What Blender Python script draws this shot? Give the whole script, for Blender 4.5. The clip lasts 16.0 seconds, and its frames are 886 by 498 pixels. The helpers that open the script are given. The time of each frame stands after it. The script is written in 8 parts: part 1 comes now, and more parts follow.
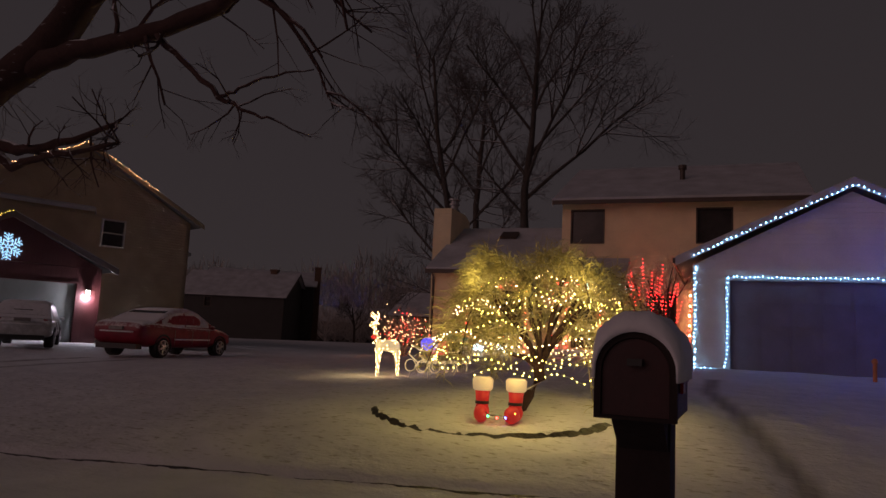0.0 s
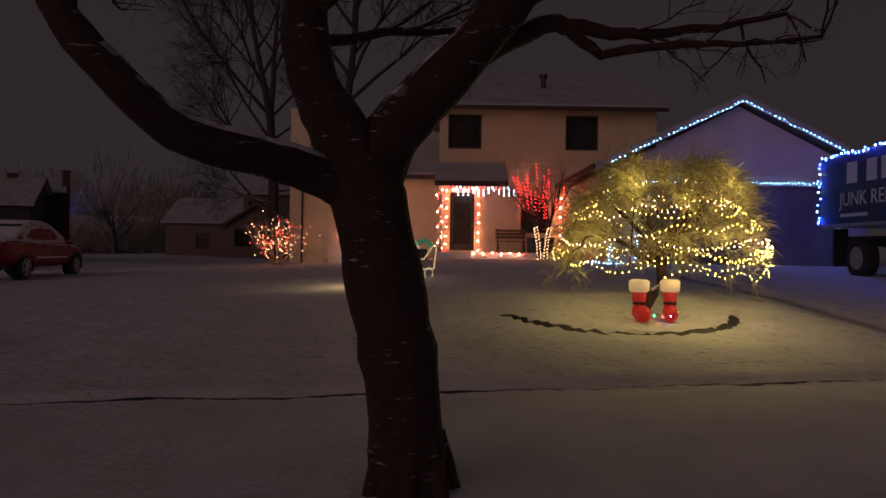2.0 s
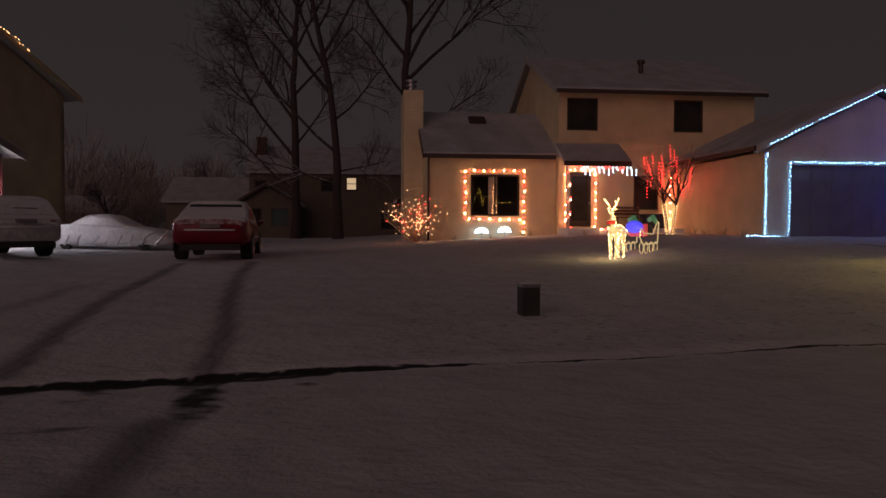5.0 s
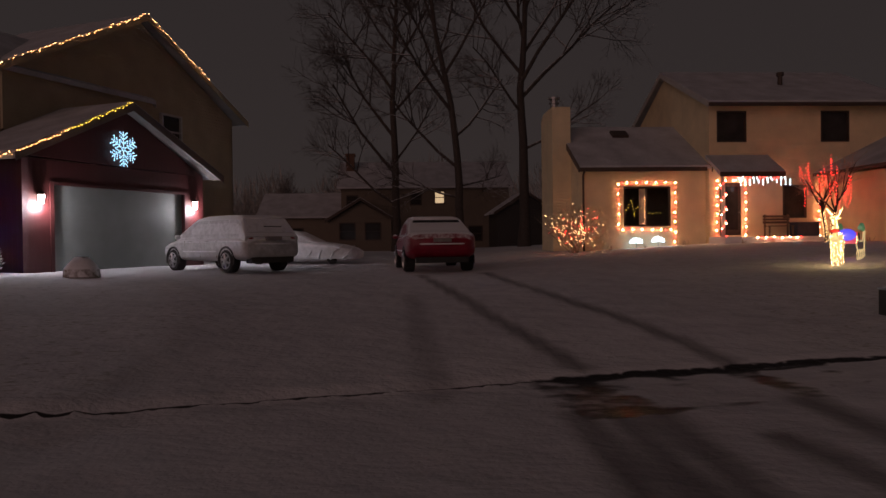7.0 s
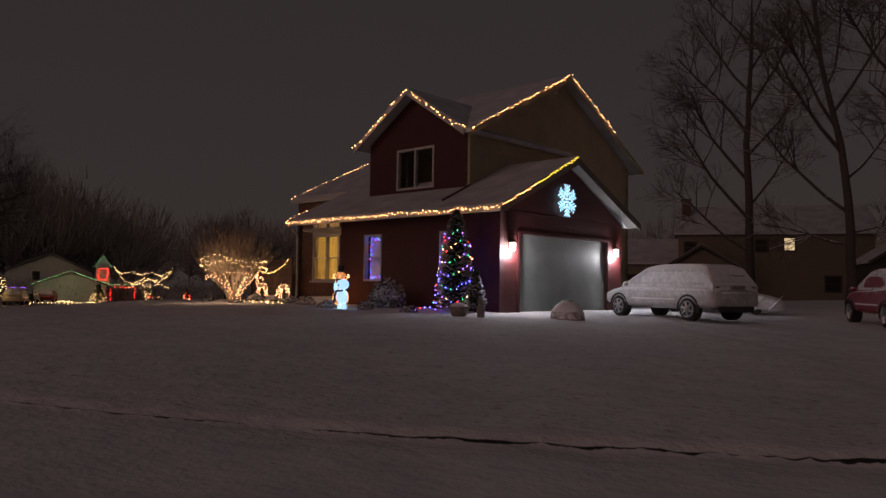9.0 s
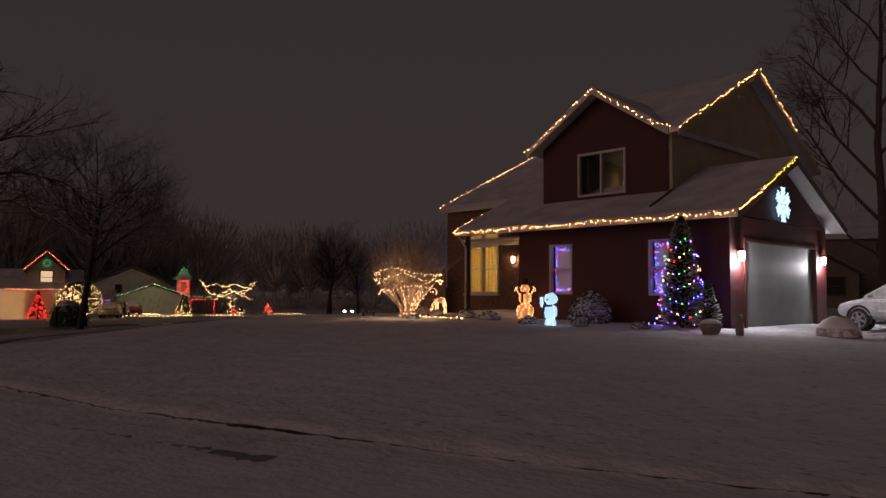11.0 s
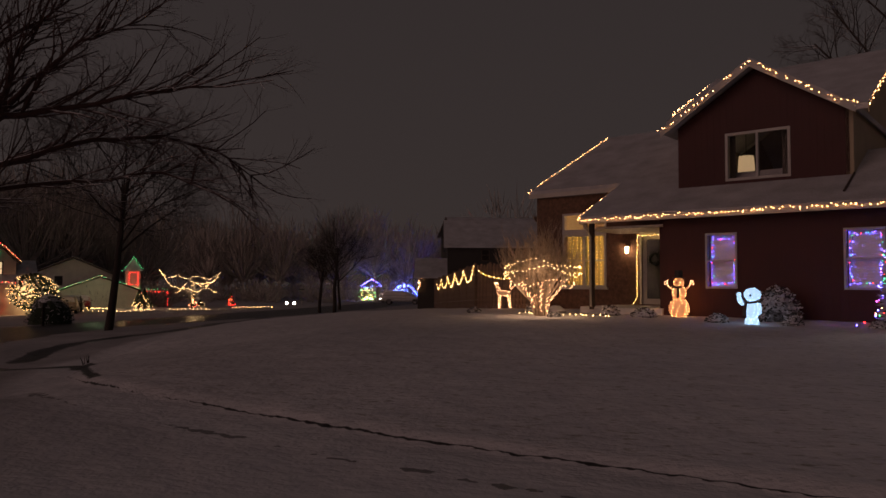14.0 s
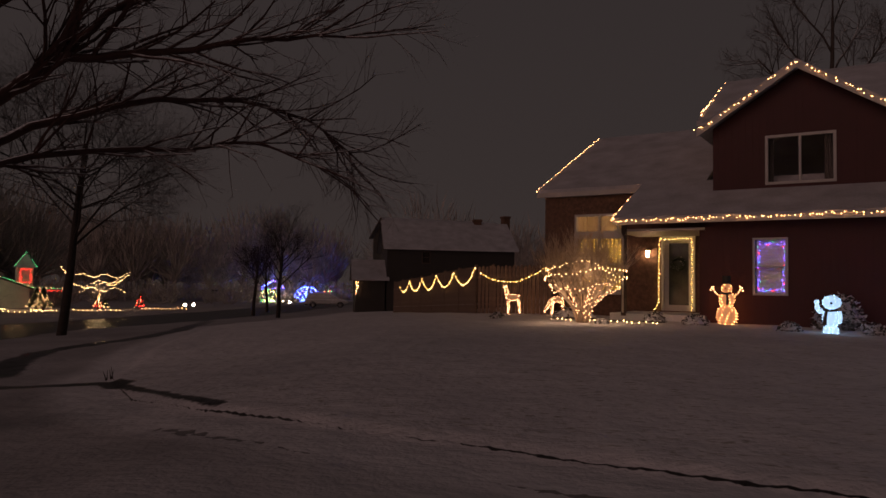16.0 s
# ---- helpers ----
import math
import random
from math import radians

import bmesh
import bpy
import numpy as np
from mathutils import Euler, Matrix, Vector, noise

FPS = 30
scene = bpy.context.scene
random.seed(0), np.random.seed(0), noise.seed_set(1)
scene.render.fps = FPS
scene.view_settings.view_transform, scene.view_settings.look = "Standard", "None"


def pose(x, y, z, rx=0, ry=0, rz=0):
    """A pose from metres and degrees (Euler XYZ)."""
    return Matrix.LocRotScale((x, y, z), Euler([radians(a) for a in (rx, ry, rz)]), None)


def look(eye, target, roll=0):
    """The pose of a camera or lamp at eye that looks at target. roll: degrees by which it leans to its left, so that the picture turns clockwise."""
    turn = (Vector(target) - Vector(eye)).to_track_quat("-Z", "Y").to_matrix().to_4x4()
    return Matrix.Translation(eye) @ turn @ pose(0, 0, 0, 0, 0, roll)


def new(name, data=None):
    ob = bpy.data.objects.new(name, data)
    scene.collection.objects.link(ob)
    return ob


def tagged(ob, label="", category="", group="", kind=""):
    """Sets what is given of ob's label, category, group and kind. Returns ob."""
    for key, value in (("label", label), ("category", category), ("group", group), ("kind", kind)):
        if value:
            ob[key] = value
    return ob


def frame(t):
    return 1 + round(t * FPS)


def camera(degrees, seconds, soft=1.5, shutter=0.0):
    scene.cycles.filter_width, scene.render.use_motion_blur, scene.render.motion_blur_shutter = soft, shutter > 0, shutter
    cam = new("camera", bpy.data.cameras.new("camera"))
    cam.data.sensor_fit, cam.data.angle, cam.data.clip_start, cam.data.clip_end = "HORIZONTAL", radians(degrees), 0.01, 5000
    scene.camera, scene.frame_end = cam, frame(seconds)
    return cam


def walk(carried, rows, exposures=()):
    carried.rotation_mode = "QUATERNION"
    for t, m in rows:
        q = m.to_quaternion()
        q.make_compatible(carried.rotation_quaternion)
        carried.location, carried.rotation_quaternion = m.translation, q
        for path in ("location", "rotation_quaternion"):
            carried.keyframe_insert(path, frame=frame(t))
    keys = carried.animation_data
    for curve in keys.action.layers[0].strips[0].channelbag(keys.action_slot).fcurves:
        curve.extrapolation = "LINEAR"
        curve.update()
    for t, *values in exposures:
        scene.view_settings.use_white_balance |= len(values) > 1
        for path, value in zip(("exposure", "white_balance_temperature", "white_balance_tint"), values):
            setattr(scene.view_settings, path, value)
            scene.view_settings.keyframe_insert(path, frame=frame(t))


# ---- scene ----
cam = camera(62.9, 16.0)
PATH = [
    (0, (5.057, 0.824, 1.654), (4.349, 2.679, 1.897), 2.8),
    (0.5, (3.725, 0.667, 1.606), (3.304, 2.615, 1.772), 2.8),
    (1, (2.388, 0.527, 1.567), (2.283, 2.521, 1.684), 1.8),
    (1.5, (1.052, 0.349, 1.543), (1.046, 2.348, 1.593), 1.5),
    (2, (-0.278, 0.215, 1.548), (-0.266, 2.215, 1.549), 0.8),
    (2.5, (-1.586, 0.081, 1.536), (-1.586, 2.081, 1.5), 0.4),
    (3, (-2.835, -0.077, 1.489), (-2.858, 1.922, 1.428), 0.1),
    (3.5, (-4.099, -0.22, 1.451), (-4.13, 1.779, 1.377), 0.2),
    (3.7, (-4.602, -0.281, 1.448), (-4.626, 1.718, 1.375), 0.5),
    (5.8, (-9.832, -1.091, 1.472), (-9.521, 0.884, 1.415), -0.5),
    (6, (-10.315, -1.177, 1.469), (-10.017, 0.799, 1.405), -0.5),
    (6.5, (-11.561, -1.397, 1.483), (-11.329, 0.589, 1.419), -0.5),
    (7, (-12.808, -1.594, 1.508), (-12.691, 0.402, 1.481), -0.7),
    (7.5, (-14.087, -1.732, 1.505), (-14.103, 0.268, 1.526), -0.8),
    (8, (-15.219, -2.048, 1.537), (-15.462, -0.064, 1.612), 0.3),
    (8.5, (-16.355, -2.461, 1.568), (-16.821, -0.518, 1.657), 1.2),
    (9, (-17.521, -2.754, 1.594), (-18.161, -0.861, 1.688), 0.9),
    (9.5, (-18.773, -2.888, 1.615), (-19.523, -1.037, 1.722), 0.4),
    (10, (-20.07, -2.935, 1.63), (-20.867, -1.105, 1.746), 0.2),
    (10.2, (-20.595, -2.933, 1.636), (-21.395, -1.103, 1.75), 0.5),
    (12.3, (-25.948, -2.723, 1.814), (-26.594, -0.834, 1.93), -0.1),
    (12.5, (-26.449, -2.689, 1.815), (-27.085, -0.796, 1.928), 0.1),
    (13, (-27.672, -2.578, 1.819), (-28.291, -0.679, 1.923), 0.2),
    (13.5, (-28.911, -2.409, 1.815), (-29.504, -0.501, 1.908), 0.2),
    (14, (-30.097, -2.186, 1.798), (-30.646, -0.265, 1.888), 0.2),
    (14.5, (-31.253, -1.933, 1.778), (-31.738, 0.006, 1.87), 0.4),
    (15, (-32.362, -1.648, 1.759), (-32.776, 0.306, 1.853), 0.7),
    (15.5, (-33.465, -1.329, 1.741), (-33.806, 0.64, 1.835), 1.1),
    (16, (-34.581, -0.993, 1.728), (-34.846, 0.986, 1.83), 1.0),
]
walk(cam, [(t, look(*p)) for t, *p in PATH],
     exposures=[(0, 0.18, 6250, 24), (2.5, -0.14, 6120, 28), (4, -0.08, 6420, 23), (7, 0.08, 6620, 19), (9, 0.3, 6550, 14), (12.5, 0.35, 6800, 20), (16, 0.33, 6800, 20)])

# ---- light of the night sky ----
world = bpy.data.worlds.new("night_sky")
scene.world = world
world.use_nodes = True
wn, wl = world.node_tree.nodes, world.node_tree.links
bg = wn["Background"]
tc, sep, ramp = wn.new("ShaderNodeTexCoord"), wn.new("ShaderNodeSeparateXYZ"), wn.new("ShaderNodeValToRGB")
wl.new(tc.outputs["Generated"], sep.inputs[0])
wl.new(sep.outputs["Z"], ramp.inputs[0])
ramp.color_ramp.elements[0].position, ramp.color_ramp.elements[0].color = 0.0, (0.0290, 0.0238, 0.0222, 1)
ramp.color_ramp.elements[1].position, ramp.color_ramp.elements[1].color = 0.6, (0.0214, 0.0184, 0.0186, 1)
wl.new(ramp.outputs[0], bg.inputs["Color"])
bg.inputs["Strength"].default_value = 1.0

# added fill: low, soft sun from the south-west, with no visible source
glow = new("low_fill_sun", bpy.data.lights.new("low_fill_sun", "SUN"))
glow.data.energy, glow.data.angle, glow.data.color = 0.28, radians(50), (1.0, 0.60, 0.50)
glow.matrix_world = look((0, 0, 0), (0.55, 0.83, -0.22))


# ---- materials ----
def principled(name):
    m = bpy.data.materials.new(name)
    m.use_nodes = True
    return m, m.node_tree.nodes, m.node_tree.links, m.node_tree.nodes["Principled BSDF"]


def surface(name, color, rough=0.7, scale=6.0, vary=0.25, bump=0.2, metal=0.0, fine=40.0, coord="Object", coat=0.0, spec=0.5):
    """A material with colour variation at two scales and a fine relief."""
    m, n, l, b = principled(name)
    t = n.new("ShaderNodeTexCoord")
    big, small = n.new("ShaderNodeTexNoise"), n.new("ShaderNodeTexNoise")
    big.inputs["Scale"].default_value, big.inputs["Detail"].default_value = scale, 5
    small.inputs["Scale"].default_value, small.inputs["Detail"].default_value = fine, 3
    l.new(t.outputs[coord], big.inputs["Vector"])
    l.new(t.outputs[coord], small.inputs["Vector"])
    add = n.new("ShaderNodeMath")
    add.operation = "MULTIPLY_ADD"
    l.new(small.outputs["Fac"], add.inputs[0])
    add.inputs[1].default_value = 0.5
    l.new(big.outputs["Fac"], add.inputs[2])
    r = n.new("ShaderNodeValToRGB")
    lo, hi = 1 - vary, 1 + vary
    r.color_ramp.elements[0].position, r.color_ramp.elements[1].position = 0.5, 1.0
    r.color_ramp.elements[0].color = (*[c * lo for c in color], 1)
    r.color_ramp.elements[1].color = (*[min(1, c * hi) for c in color], 1)
    l.new(add.outputs[0], r.inputs[0])
    l.new(r.outputs[0], b.inputs["Base Color"])
    b.inputs["Roughness"].default_value, b.inputs["Metallic"].default_value = rough, metal
    b.inputs["Coat Weight"].default_value = coat
    b.inputs["Specular IOR Level"].default_value = spec
    if bump:
        u = n.new("ShaderNodeBump")
        u.inputs["Strength"].default_value, u.inputs["Distance"].default_value = bump, 0.02
        l.new(add.outputs[0], u.inputs["Height"])
        l.new(u.outputs[0], b.inputs["Normal"])
    return m


def siding(name, color, axis="Z", pitch=0.11, depth=0.5, rough=0.6, vary=0.12):
    """Painted boards: a saw-tooth relief across the axis, with slight weathering."""
    m = surface(name, color, rough, 1.3, vary, 0, fine=25)
    n, l = m.node_tree.nodes, m.node_tree.links
    b = n["Principled BSDF"]
    t, s = n.new("ShaderNodeTexCoord"), n.new("ShaderNodeSeparateXYZ")
    l.new(t.outputs["Object"], s.inputs[0])
    d, fr, u = n.new("ShaderNodeMath"), n.new("ShaderNodeMath"), n.new("ShaderNodeBump")
    d.operation, fr.operation = "DIVIDE", "FRACT"
    l.new(s.outputs[axis], d.inputs[0])
    d.inputs[1].default_value = pitch
    l.new(d.outputs[0], fr.inputs[0])
    inv = n.new("ShaderNodeMath")
    inv.operation = "POWER"
    l.new(fr.outputs[0], inv.inputs[0])
    inv.inputs[1].default_value = 1.0 if axis == "Z" else 0.12
    sub = n.new("ShaderNodeMath")
    sub.operation = "SUBTRACT"
    sub.inputs[0].default_value = 1.0
    l.new(inv.outputs[0], sub.inputs[1])
    l.new((sub if axis == "Z" else inv).outputs[0], u.inputs["Height"])
    u.inputs["Strength"].default_value, u.inputs["Distance"].default_value = depth, 0.02
    l.new(u.outputs[0], b.inputs["Normal"])
    return m


def glowing(name, color, strength):
    m, n, l, b = principled(name)
    b.inputs["Base Color"].default_value = (*[min(1, 0.3 + c * 0.5) for c in color], 1)
    b.inputs["Emission Color"].default_value = (*color, 1)
    b.inputs["Emission Strength"].default_value = strength
    return m


def snowy(name, color, cover=0.55, rough=0.8, scale=5.0, soft=0.25):
    """A surface with snow lying on whatever faces up."""
    m = surface(name, color, rough, scale, 0.3, 0.4)
    n, l = m.node_tree.nodes, m.node_tree.links
    b = n["Principled BSDF"]
    src = b.inputs["Base Color"].links[0].from_socket
    g, s, no, ad, mr, mx = (n.new("ShaderNodeNewGeometry"), n.new("ShaderNodeSeparateXYZ"), n.new("ShaderNodeTexNoise"),
                            n.new("ShaderNodeMath"), n.new("ShaderNodeMapRange"), n.new("ShaderNodeMix"))
    l.new(g.outputs["True Normal"], s.inputs[0])
    no.inputs["Scale"].default_value = 9.0
    t = n.new("ShaderNodeTexCoord")
    l.new(t.outputs["Object"], no.inputs["Vector"])
    ad.operation = "MULTIPLY_ADD"
    l.new(no.outputs["Fac"], ad.inputs[0])
    ad.inputs[1].default_value = 0.7
    l.new(s.outputs["Z"], ad.inputs[2])
    mr.inputs["From Min"].default_value, mr.inputs["From Max"].default_value = cover + 0.3, cover + 0.3 + soft
    l.new(ad.outputs[0], mr.inputs["Value"])
    mx.data_type = "RGBA"
    l.new(mr.outputs[0], mx.inputs["Factor"])
    l.new(src, mx.inputs["A"])
    mx.inputs["B"].default_value = (0.78, 0.79, 0.82, 1)
    l.new(mx.outputs["Result"], b.inputs["Base Color"])
    return m


M = {}
M["cream"] = siding("cream_siding", (0.74, 0.60, 0.38), pitch=0.13, depth=1.0)
M["beige"] = siding("beige_siding", (0.40, 0.33, 0.22), pitch=0.13)
M["maroon"] = siding("maroon_boards", (0.052, 0.006, 0.006), axis="X", pitch=0.2, depth=0.6)
M["maroon_y"] = siding("maroon_boards_gable", (0.052, 0.006, 0.006), axis="Y", pitch=0.2, depth=0.6)
M["white_trim"] = surface("white_trim", (0.45, 0.44, 0.42), 0.5, 3, 0.1, 0.1)
# trim toned down in colour where the lanterns light barge board and soffit
M["grey_trim"] = surface("toned_down_trim", (0.12, 0.105, 0.10), 0.6, 3, 0.15, 0.1)
M["brown_trim"] = surface("brown_trim", (0.06, 0.04, 0.03), 0.5, 3, 0.2, 0.1)
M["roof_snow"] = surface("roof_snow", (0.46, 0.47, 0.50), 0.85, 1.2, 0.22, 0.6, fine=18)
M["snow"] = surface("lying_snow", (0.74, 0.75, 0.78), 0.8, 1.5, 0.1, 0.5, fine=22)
M["glass"] = surface("dark_window_glass", (0.040, 0.036, 0.034), 0.16, 2, 0.3, 0.0, spec=0.35)
M["grey_door"] = surface("grey_garage_door", (0.19, 0.205, 0.195), 0.62, 2, 0.1, 0.05)
M["dark_door"] = surface("dark_garage_door", (0.17, 0.165, 0.19), 0.5, 2, 0.15, 0.05)
M["brick"] = surface("brown_brick", (0.13, 0.075, 0.05), 0.85, 9, 0.4, 0.4)
M["bark"] = snowy("bark", (0.060, 0.030, 0.026), 0.62, 0.9, 9)
# pale tone puts the haze over the far woods into their colour
M["wood_line"] = surface("hazed_distant_wood", (0.38, 0.345, 0.32), 0.95, 0.2, 0.5, 0, fine=2.0)
M["far_bark"] = snowy("far_bark", (0.065, 0.052, 0.045), 0.50, 0.9, 9)
M["dark_bark"] = snowy("dark_bark", (0.030, 0.024, 0.021), 0.72, 0.9, 9)
M["rubber"] = surface("tyre_rubber", (0.018, 0.018, 0.018), 0.8, 20, 0.2, 0.1)
M["alloy"] = surface("alloy_rim", (0.45, 0.45, 0.46), 0.35, 8, 0.15, 0.05, metal=0.9)
M["black"] = surface("black_plastic", (0.02, 0.02, 0.02), 0.5, 8, 0.2, 0.1)
M["galv"] = surface("galvanised_metal", (0.35, 0.35, 0.36), 0.45, 8, 0.2, 0.1, metal=0.8)
M["wood"] = surface("weathered_wood", (0.16, 0.11, 0.075), 0.8, 4, 0.35, 0.4)
M["wire"] = surface("green_wire", (0.02, 0.035, 0.02), 0.6, 8, 0.2, 0)
M["warm"] = glowing("warm_white_bulb", (1.0, 0.54, 0.24), 60)
M["mellow"] = glowing("mellow_white_bulb", (1.0, 0.58, 0.22), 15)
M["amber"] = glowing("amber_bulb", (1.0, 0.42, 0.14), 17)
M["peach"] = glowing("peach_bulb", (1.0, 0.50, 0.22), 11)
M["yellow"] = glowing("yellow_bulb", (1.0, 0.66, 0.07), 4.5)
M["gold"] = glowing("bright_gold_bulb", (1.0, 0.74, 0.13), 15)
M["pearl"] = glowing("bright_pearl_bulb", (1.0, 0.60, 0.30), 15)
M["red"] = glowing("red_bulb", (1.0, 0.022, 0.016), 18)
M["cool"] = glowing("cool_white_bulb", (0.50, 0.84, 1.0), 8)
M["frost"] = glowing("ice_white_bulb", (0.25, 0.62, 1.0), 24)
M["blue"] = glowing("blue_bulb", (0.03, 0.08, 1.0), 45)
M["indigo"] = glowing("indigo_bulb", (0.07, 0.07, 1.0), 30)
M["green"] = glowing("green_bulb", (0.04, 1.0, 0.28), 6)
M["violet"] = glowing("violet_bulb", (0.35, 0.12, 1.0), 11)


# ---- mesh helpers ----
class Geo:
    """Vertices and faces of one mesh."""

    def __init__(self):
        self.v, self.f, self.weld = [], [], False

    def add(self, vs, fs):
        k = len(self.v)
        self.v.extend([tuple(p) for p in vs])
        self.f.extend([tuple(i + k for i in q) for q in fs])
        return self

    def box(self, x0, y0, z0, x1, y1, z1, m=None):
        vs = [Vector(p) for p in ((x0, y0, z0), (x1, y0, z0), (x1, y1, z0), (x0, y1, z0), (x0, y0, z1), (x1, y0, z1), (x1, y1, z1), (x0, y1, z1))]
        if m:
            vs = [m @ p for p in vs]
        return self.add(vs, [(3, 2, 1, 0), (4, 5, 6, 7), (0, 1, 5, 4), (1, 2, 6, 5), (2, 3, 7, 6), (3, 0, 4, 7)])

    def tube(self, pts, radii, seg=6, caps=True):
        pts = [Vector(p) for p in pts]
        if not hasattr(radii, "__len__"):
            radii = [radii] * len(pts)
        k = len(self.v)
        up = Vector((0, 0, 1))
        for i, p in enumerate(pts):
            d = (pts[min(i + 1, len(pts) - 1)] - pts[max(i - 1, 0)])
            d = d.normalized() if d.length > 1e-9 else Vector((0, 0, 1))
            a = d.cross(up if abs(d.z) < 0.95 else Vector((1, 0, 0))).normalized()
            b = d.cross(a)
            for j in range(seg):
                w = 2 * math.pi * j / seg
                self.v.append(tuple(p + (a * math.cos(w) + b * math.sin(w)) * radii[i]))
        for i in range(len(pts) - 1):
            for j in range(seg):
                q = k + i * seg
                self.f.append((q + j, q + (j + 1) % seg, q + seg + (j + 1) % seg, q + seg + j))
        if caps:
            self.f.append(tuple(k + j for j in range(seg))[::-1])
            self.f.append(tuple(k + (len(pts) - 1) * seg + j for j in range(seg)))
        return self

    def ball(self, c, r, seg=8, rings=5, sx=1, sy=1, sz=1, jag=0.0, rng=None):
        k = len(self.v)
        c = Vector(c)
        for i in range(rings + 1):
            a = math.pi * i / rings
            for j in range(seg):
                b = 2 * math.pi * j / seg
                w = r * (1 + (rng.uniform(-jag, jag) if jag else 0))
                self.v.append(tuple(c + Vector((w * sx * math.sin(a) * math.cos(b), w * sy * math.sin(a) * math.sin(b), w * sz * math.cos(a)))))
        for i in range(rings):
            for j in range(seg):
                self.f.append((k + i * seg + j, k + (i + 1) * seg + j, k + (i + 1) * seg + (j + 1) % seg, k + i * seg + (j + 1) % seg))
        return self

    def gem(self, c, r, h=1.3):
        x, y, z = c
        return self.add([(x + r, y, z), (x, y + r, z), (x - r, y, z), (x, y - r, z), (x, y, z + r * h), (x, y, z - r * h)],
                        [(0, 1, 4), (1, 2, 4), (2, 3, 4), (3, 0, 4), (1, 0, 5), (2, 1, 5), (3, 2, 5), (0, 3, 5)])

    def prism(self, poly, axis, a, b):
        """A polygon in the two other axes, drawn out along the axis from a to b."""
        def put(p, w):
            return (w, p[0], p[1]) if axis == 0 else (p[0], w, p[1]) if axis == 1 else (p[0], p[1], w)
        n = len(poly)
        vs = [put(p, a) for p in poly] + [put(p, b) for p in poly]
        return self.add(vs, [tuple(range(n))[::-1], tuple(range(n, 2 * n))] + [(i, (i + 1) % n, n + (i + 1) % n, n + i) for i in range(n)])

    def wall(self, axis, at, thick, a0, a1, z0, z1, holes=()):
        """An upright wall in the plane axis = at, growing by thick along the axis, with rectangular holes (a0, a1, z0, z1)."""
        self.weld = True
        aa = sorted({a0, a1, *[h[0] for h in holes], *[h[1] for h in holes]})
        zz = sorted({z0, z1, *[h[2] for h in holes], *[h[3] for h in holes]})
        for i in range(len(aa) - 1):
            for j in range(len(zz) - 1):
                ca, cz = (aa[i] + aa[i + 1]) / 2, (zz[j] + zz[j + 1]) / 2
                if any(h[0] < ca < h[1] and h[2] < cz < h[3] for h in holes):
                    continue
                lo, hi = min(at, at + thick), max(at, at + thick)
                if axis == 1:
                    self.box(aa[i], lo, zz[j], aa[i + 1], hi, zz[j + 1])
                else:
                    self.box(lo, aa[i], zz[j], hi, aa[i + 1], zz[j + 1])
        return self

    def ob(self, name, mat, parent=None, label="", smooth=False, kind="", weld=False):
        weld = weld or self.weld
        me = bpy.data.meshes.new(name)
        me.from_pydata(self.v, [], self.f)
        bm = bmesh.new()
        bm.from_mesh(me)
        if weld:
            bmesh.ops.remove_doubles(bm, verts=bm.verts[:], dist=1e-4)
            seen = {}
            for q in bm.faces:
                seen.setdefault(frozenset(v.index for v in q.verts), []).append(q)
            twin = [q for k in seen.values() if len(k) > 1 for q in k]
            bmesh.ops.delete(bm, geom=twin, context="FACES")
        bmesh.ops.recalc_face_normals(bm, faces=bm.faces[:])
        bm.to_mesh(me)
        bm.free()
        me.materials.append(mat)
        if smooth:
            me.polygons.foreach_set("use_smooth", [True] * len(me.polygons))
        o = new(name, me)
        if parent:
            o.parent = parent
        return tagged(o, label=label, kind=kind)


def thing(name, label, category, m=None, group="", kind=""):
    e = new(name)
    e.empty_display_size = 0.2
    if m is not None:
        e.matrix_world = m
    return tagged(e, label, category, group, kind)


def lerp(a, b, t):
    return a + (b - a) * t


def along(pts, step):
    """Points at even steps along a polyline."""
    pts = [Vector(p) for p in pts]
    out, carry = [], 0.0
    for a, b in zip(pts, pts[1:]):
        n = (b - a).length
        d = carry
        while d <= n:
            out.append(a.lerp(b, d / n))
            d += step
        carry = d - n
    return out


def light_string(name, label, pts, step, mats, r, rng, parent_m=None, sag=0.0, jitter=0.02, run=1, single=False, group=""):
    """A cable with bulbs. run: how many bulbs in a row take the same colour."""
    t = thing(name, label, "string lights", parent_m, group)
    places = along(pts, step)
    single = single or (len(places) <= 300 and r < 0.04)
    g = Geo()
    cable, bulbs = [], {}
    for i, p in enumerate(places):
        q = p + Vector((rng.uniform(-jitter, jitter), rng.uniform(-jitter, jitter), rng.uniform(-jitter, jitter) - sag * abs(math.sin(i * 0.55))))
        cable.append(q + Vector((0, 0, r)))
        bulbs.setdefault((i // run) % len(mats), []).append(q)
    if len(cable) > 1:
        g.tube(cable, 0.006, 3).ob("cable", M["wire"], t)
    for k, ps in bulbs.items():
        if single:
            me = None
            for q in ps:
                if me is None:
                    o = Geo().gem((0, 0, 0), r).ob("bulb", M[mats[k]], t)
                    me = o.data
                else:
                    o = new("bulb", me)
                    o.parent = t
                o.location = q
        else:
            gg = Geo()
            for q in ps:
                gg.gem(q, r)
            gg.ob("bulb_row", M[mats[k]], t, kind="stuff")
    return t


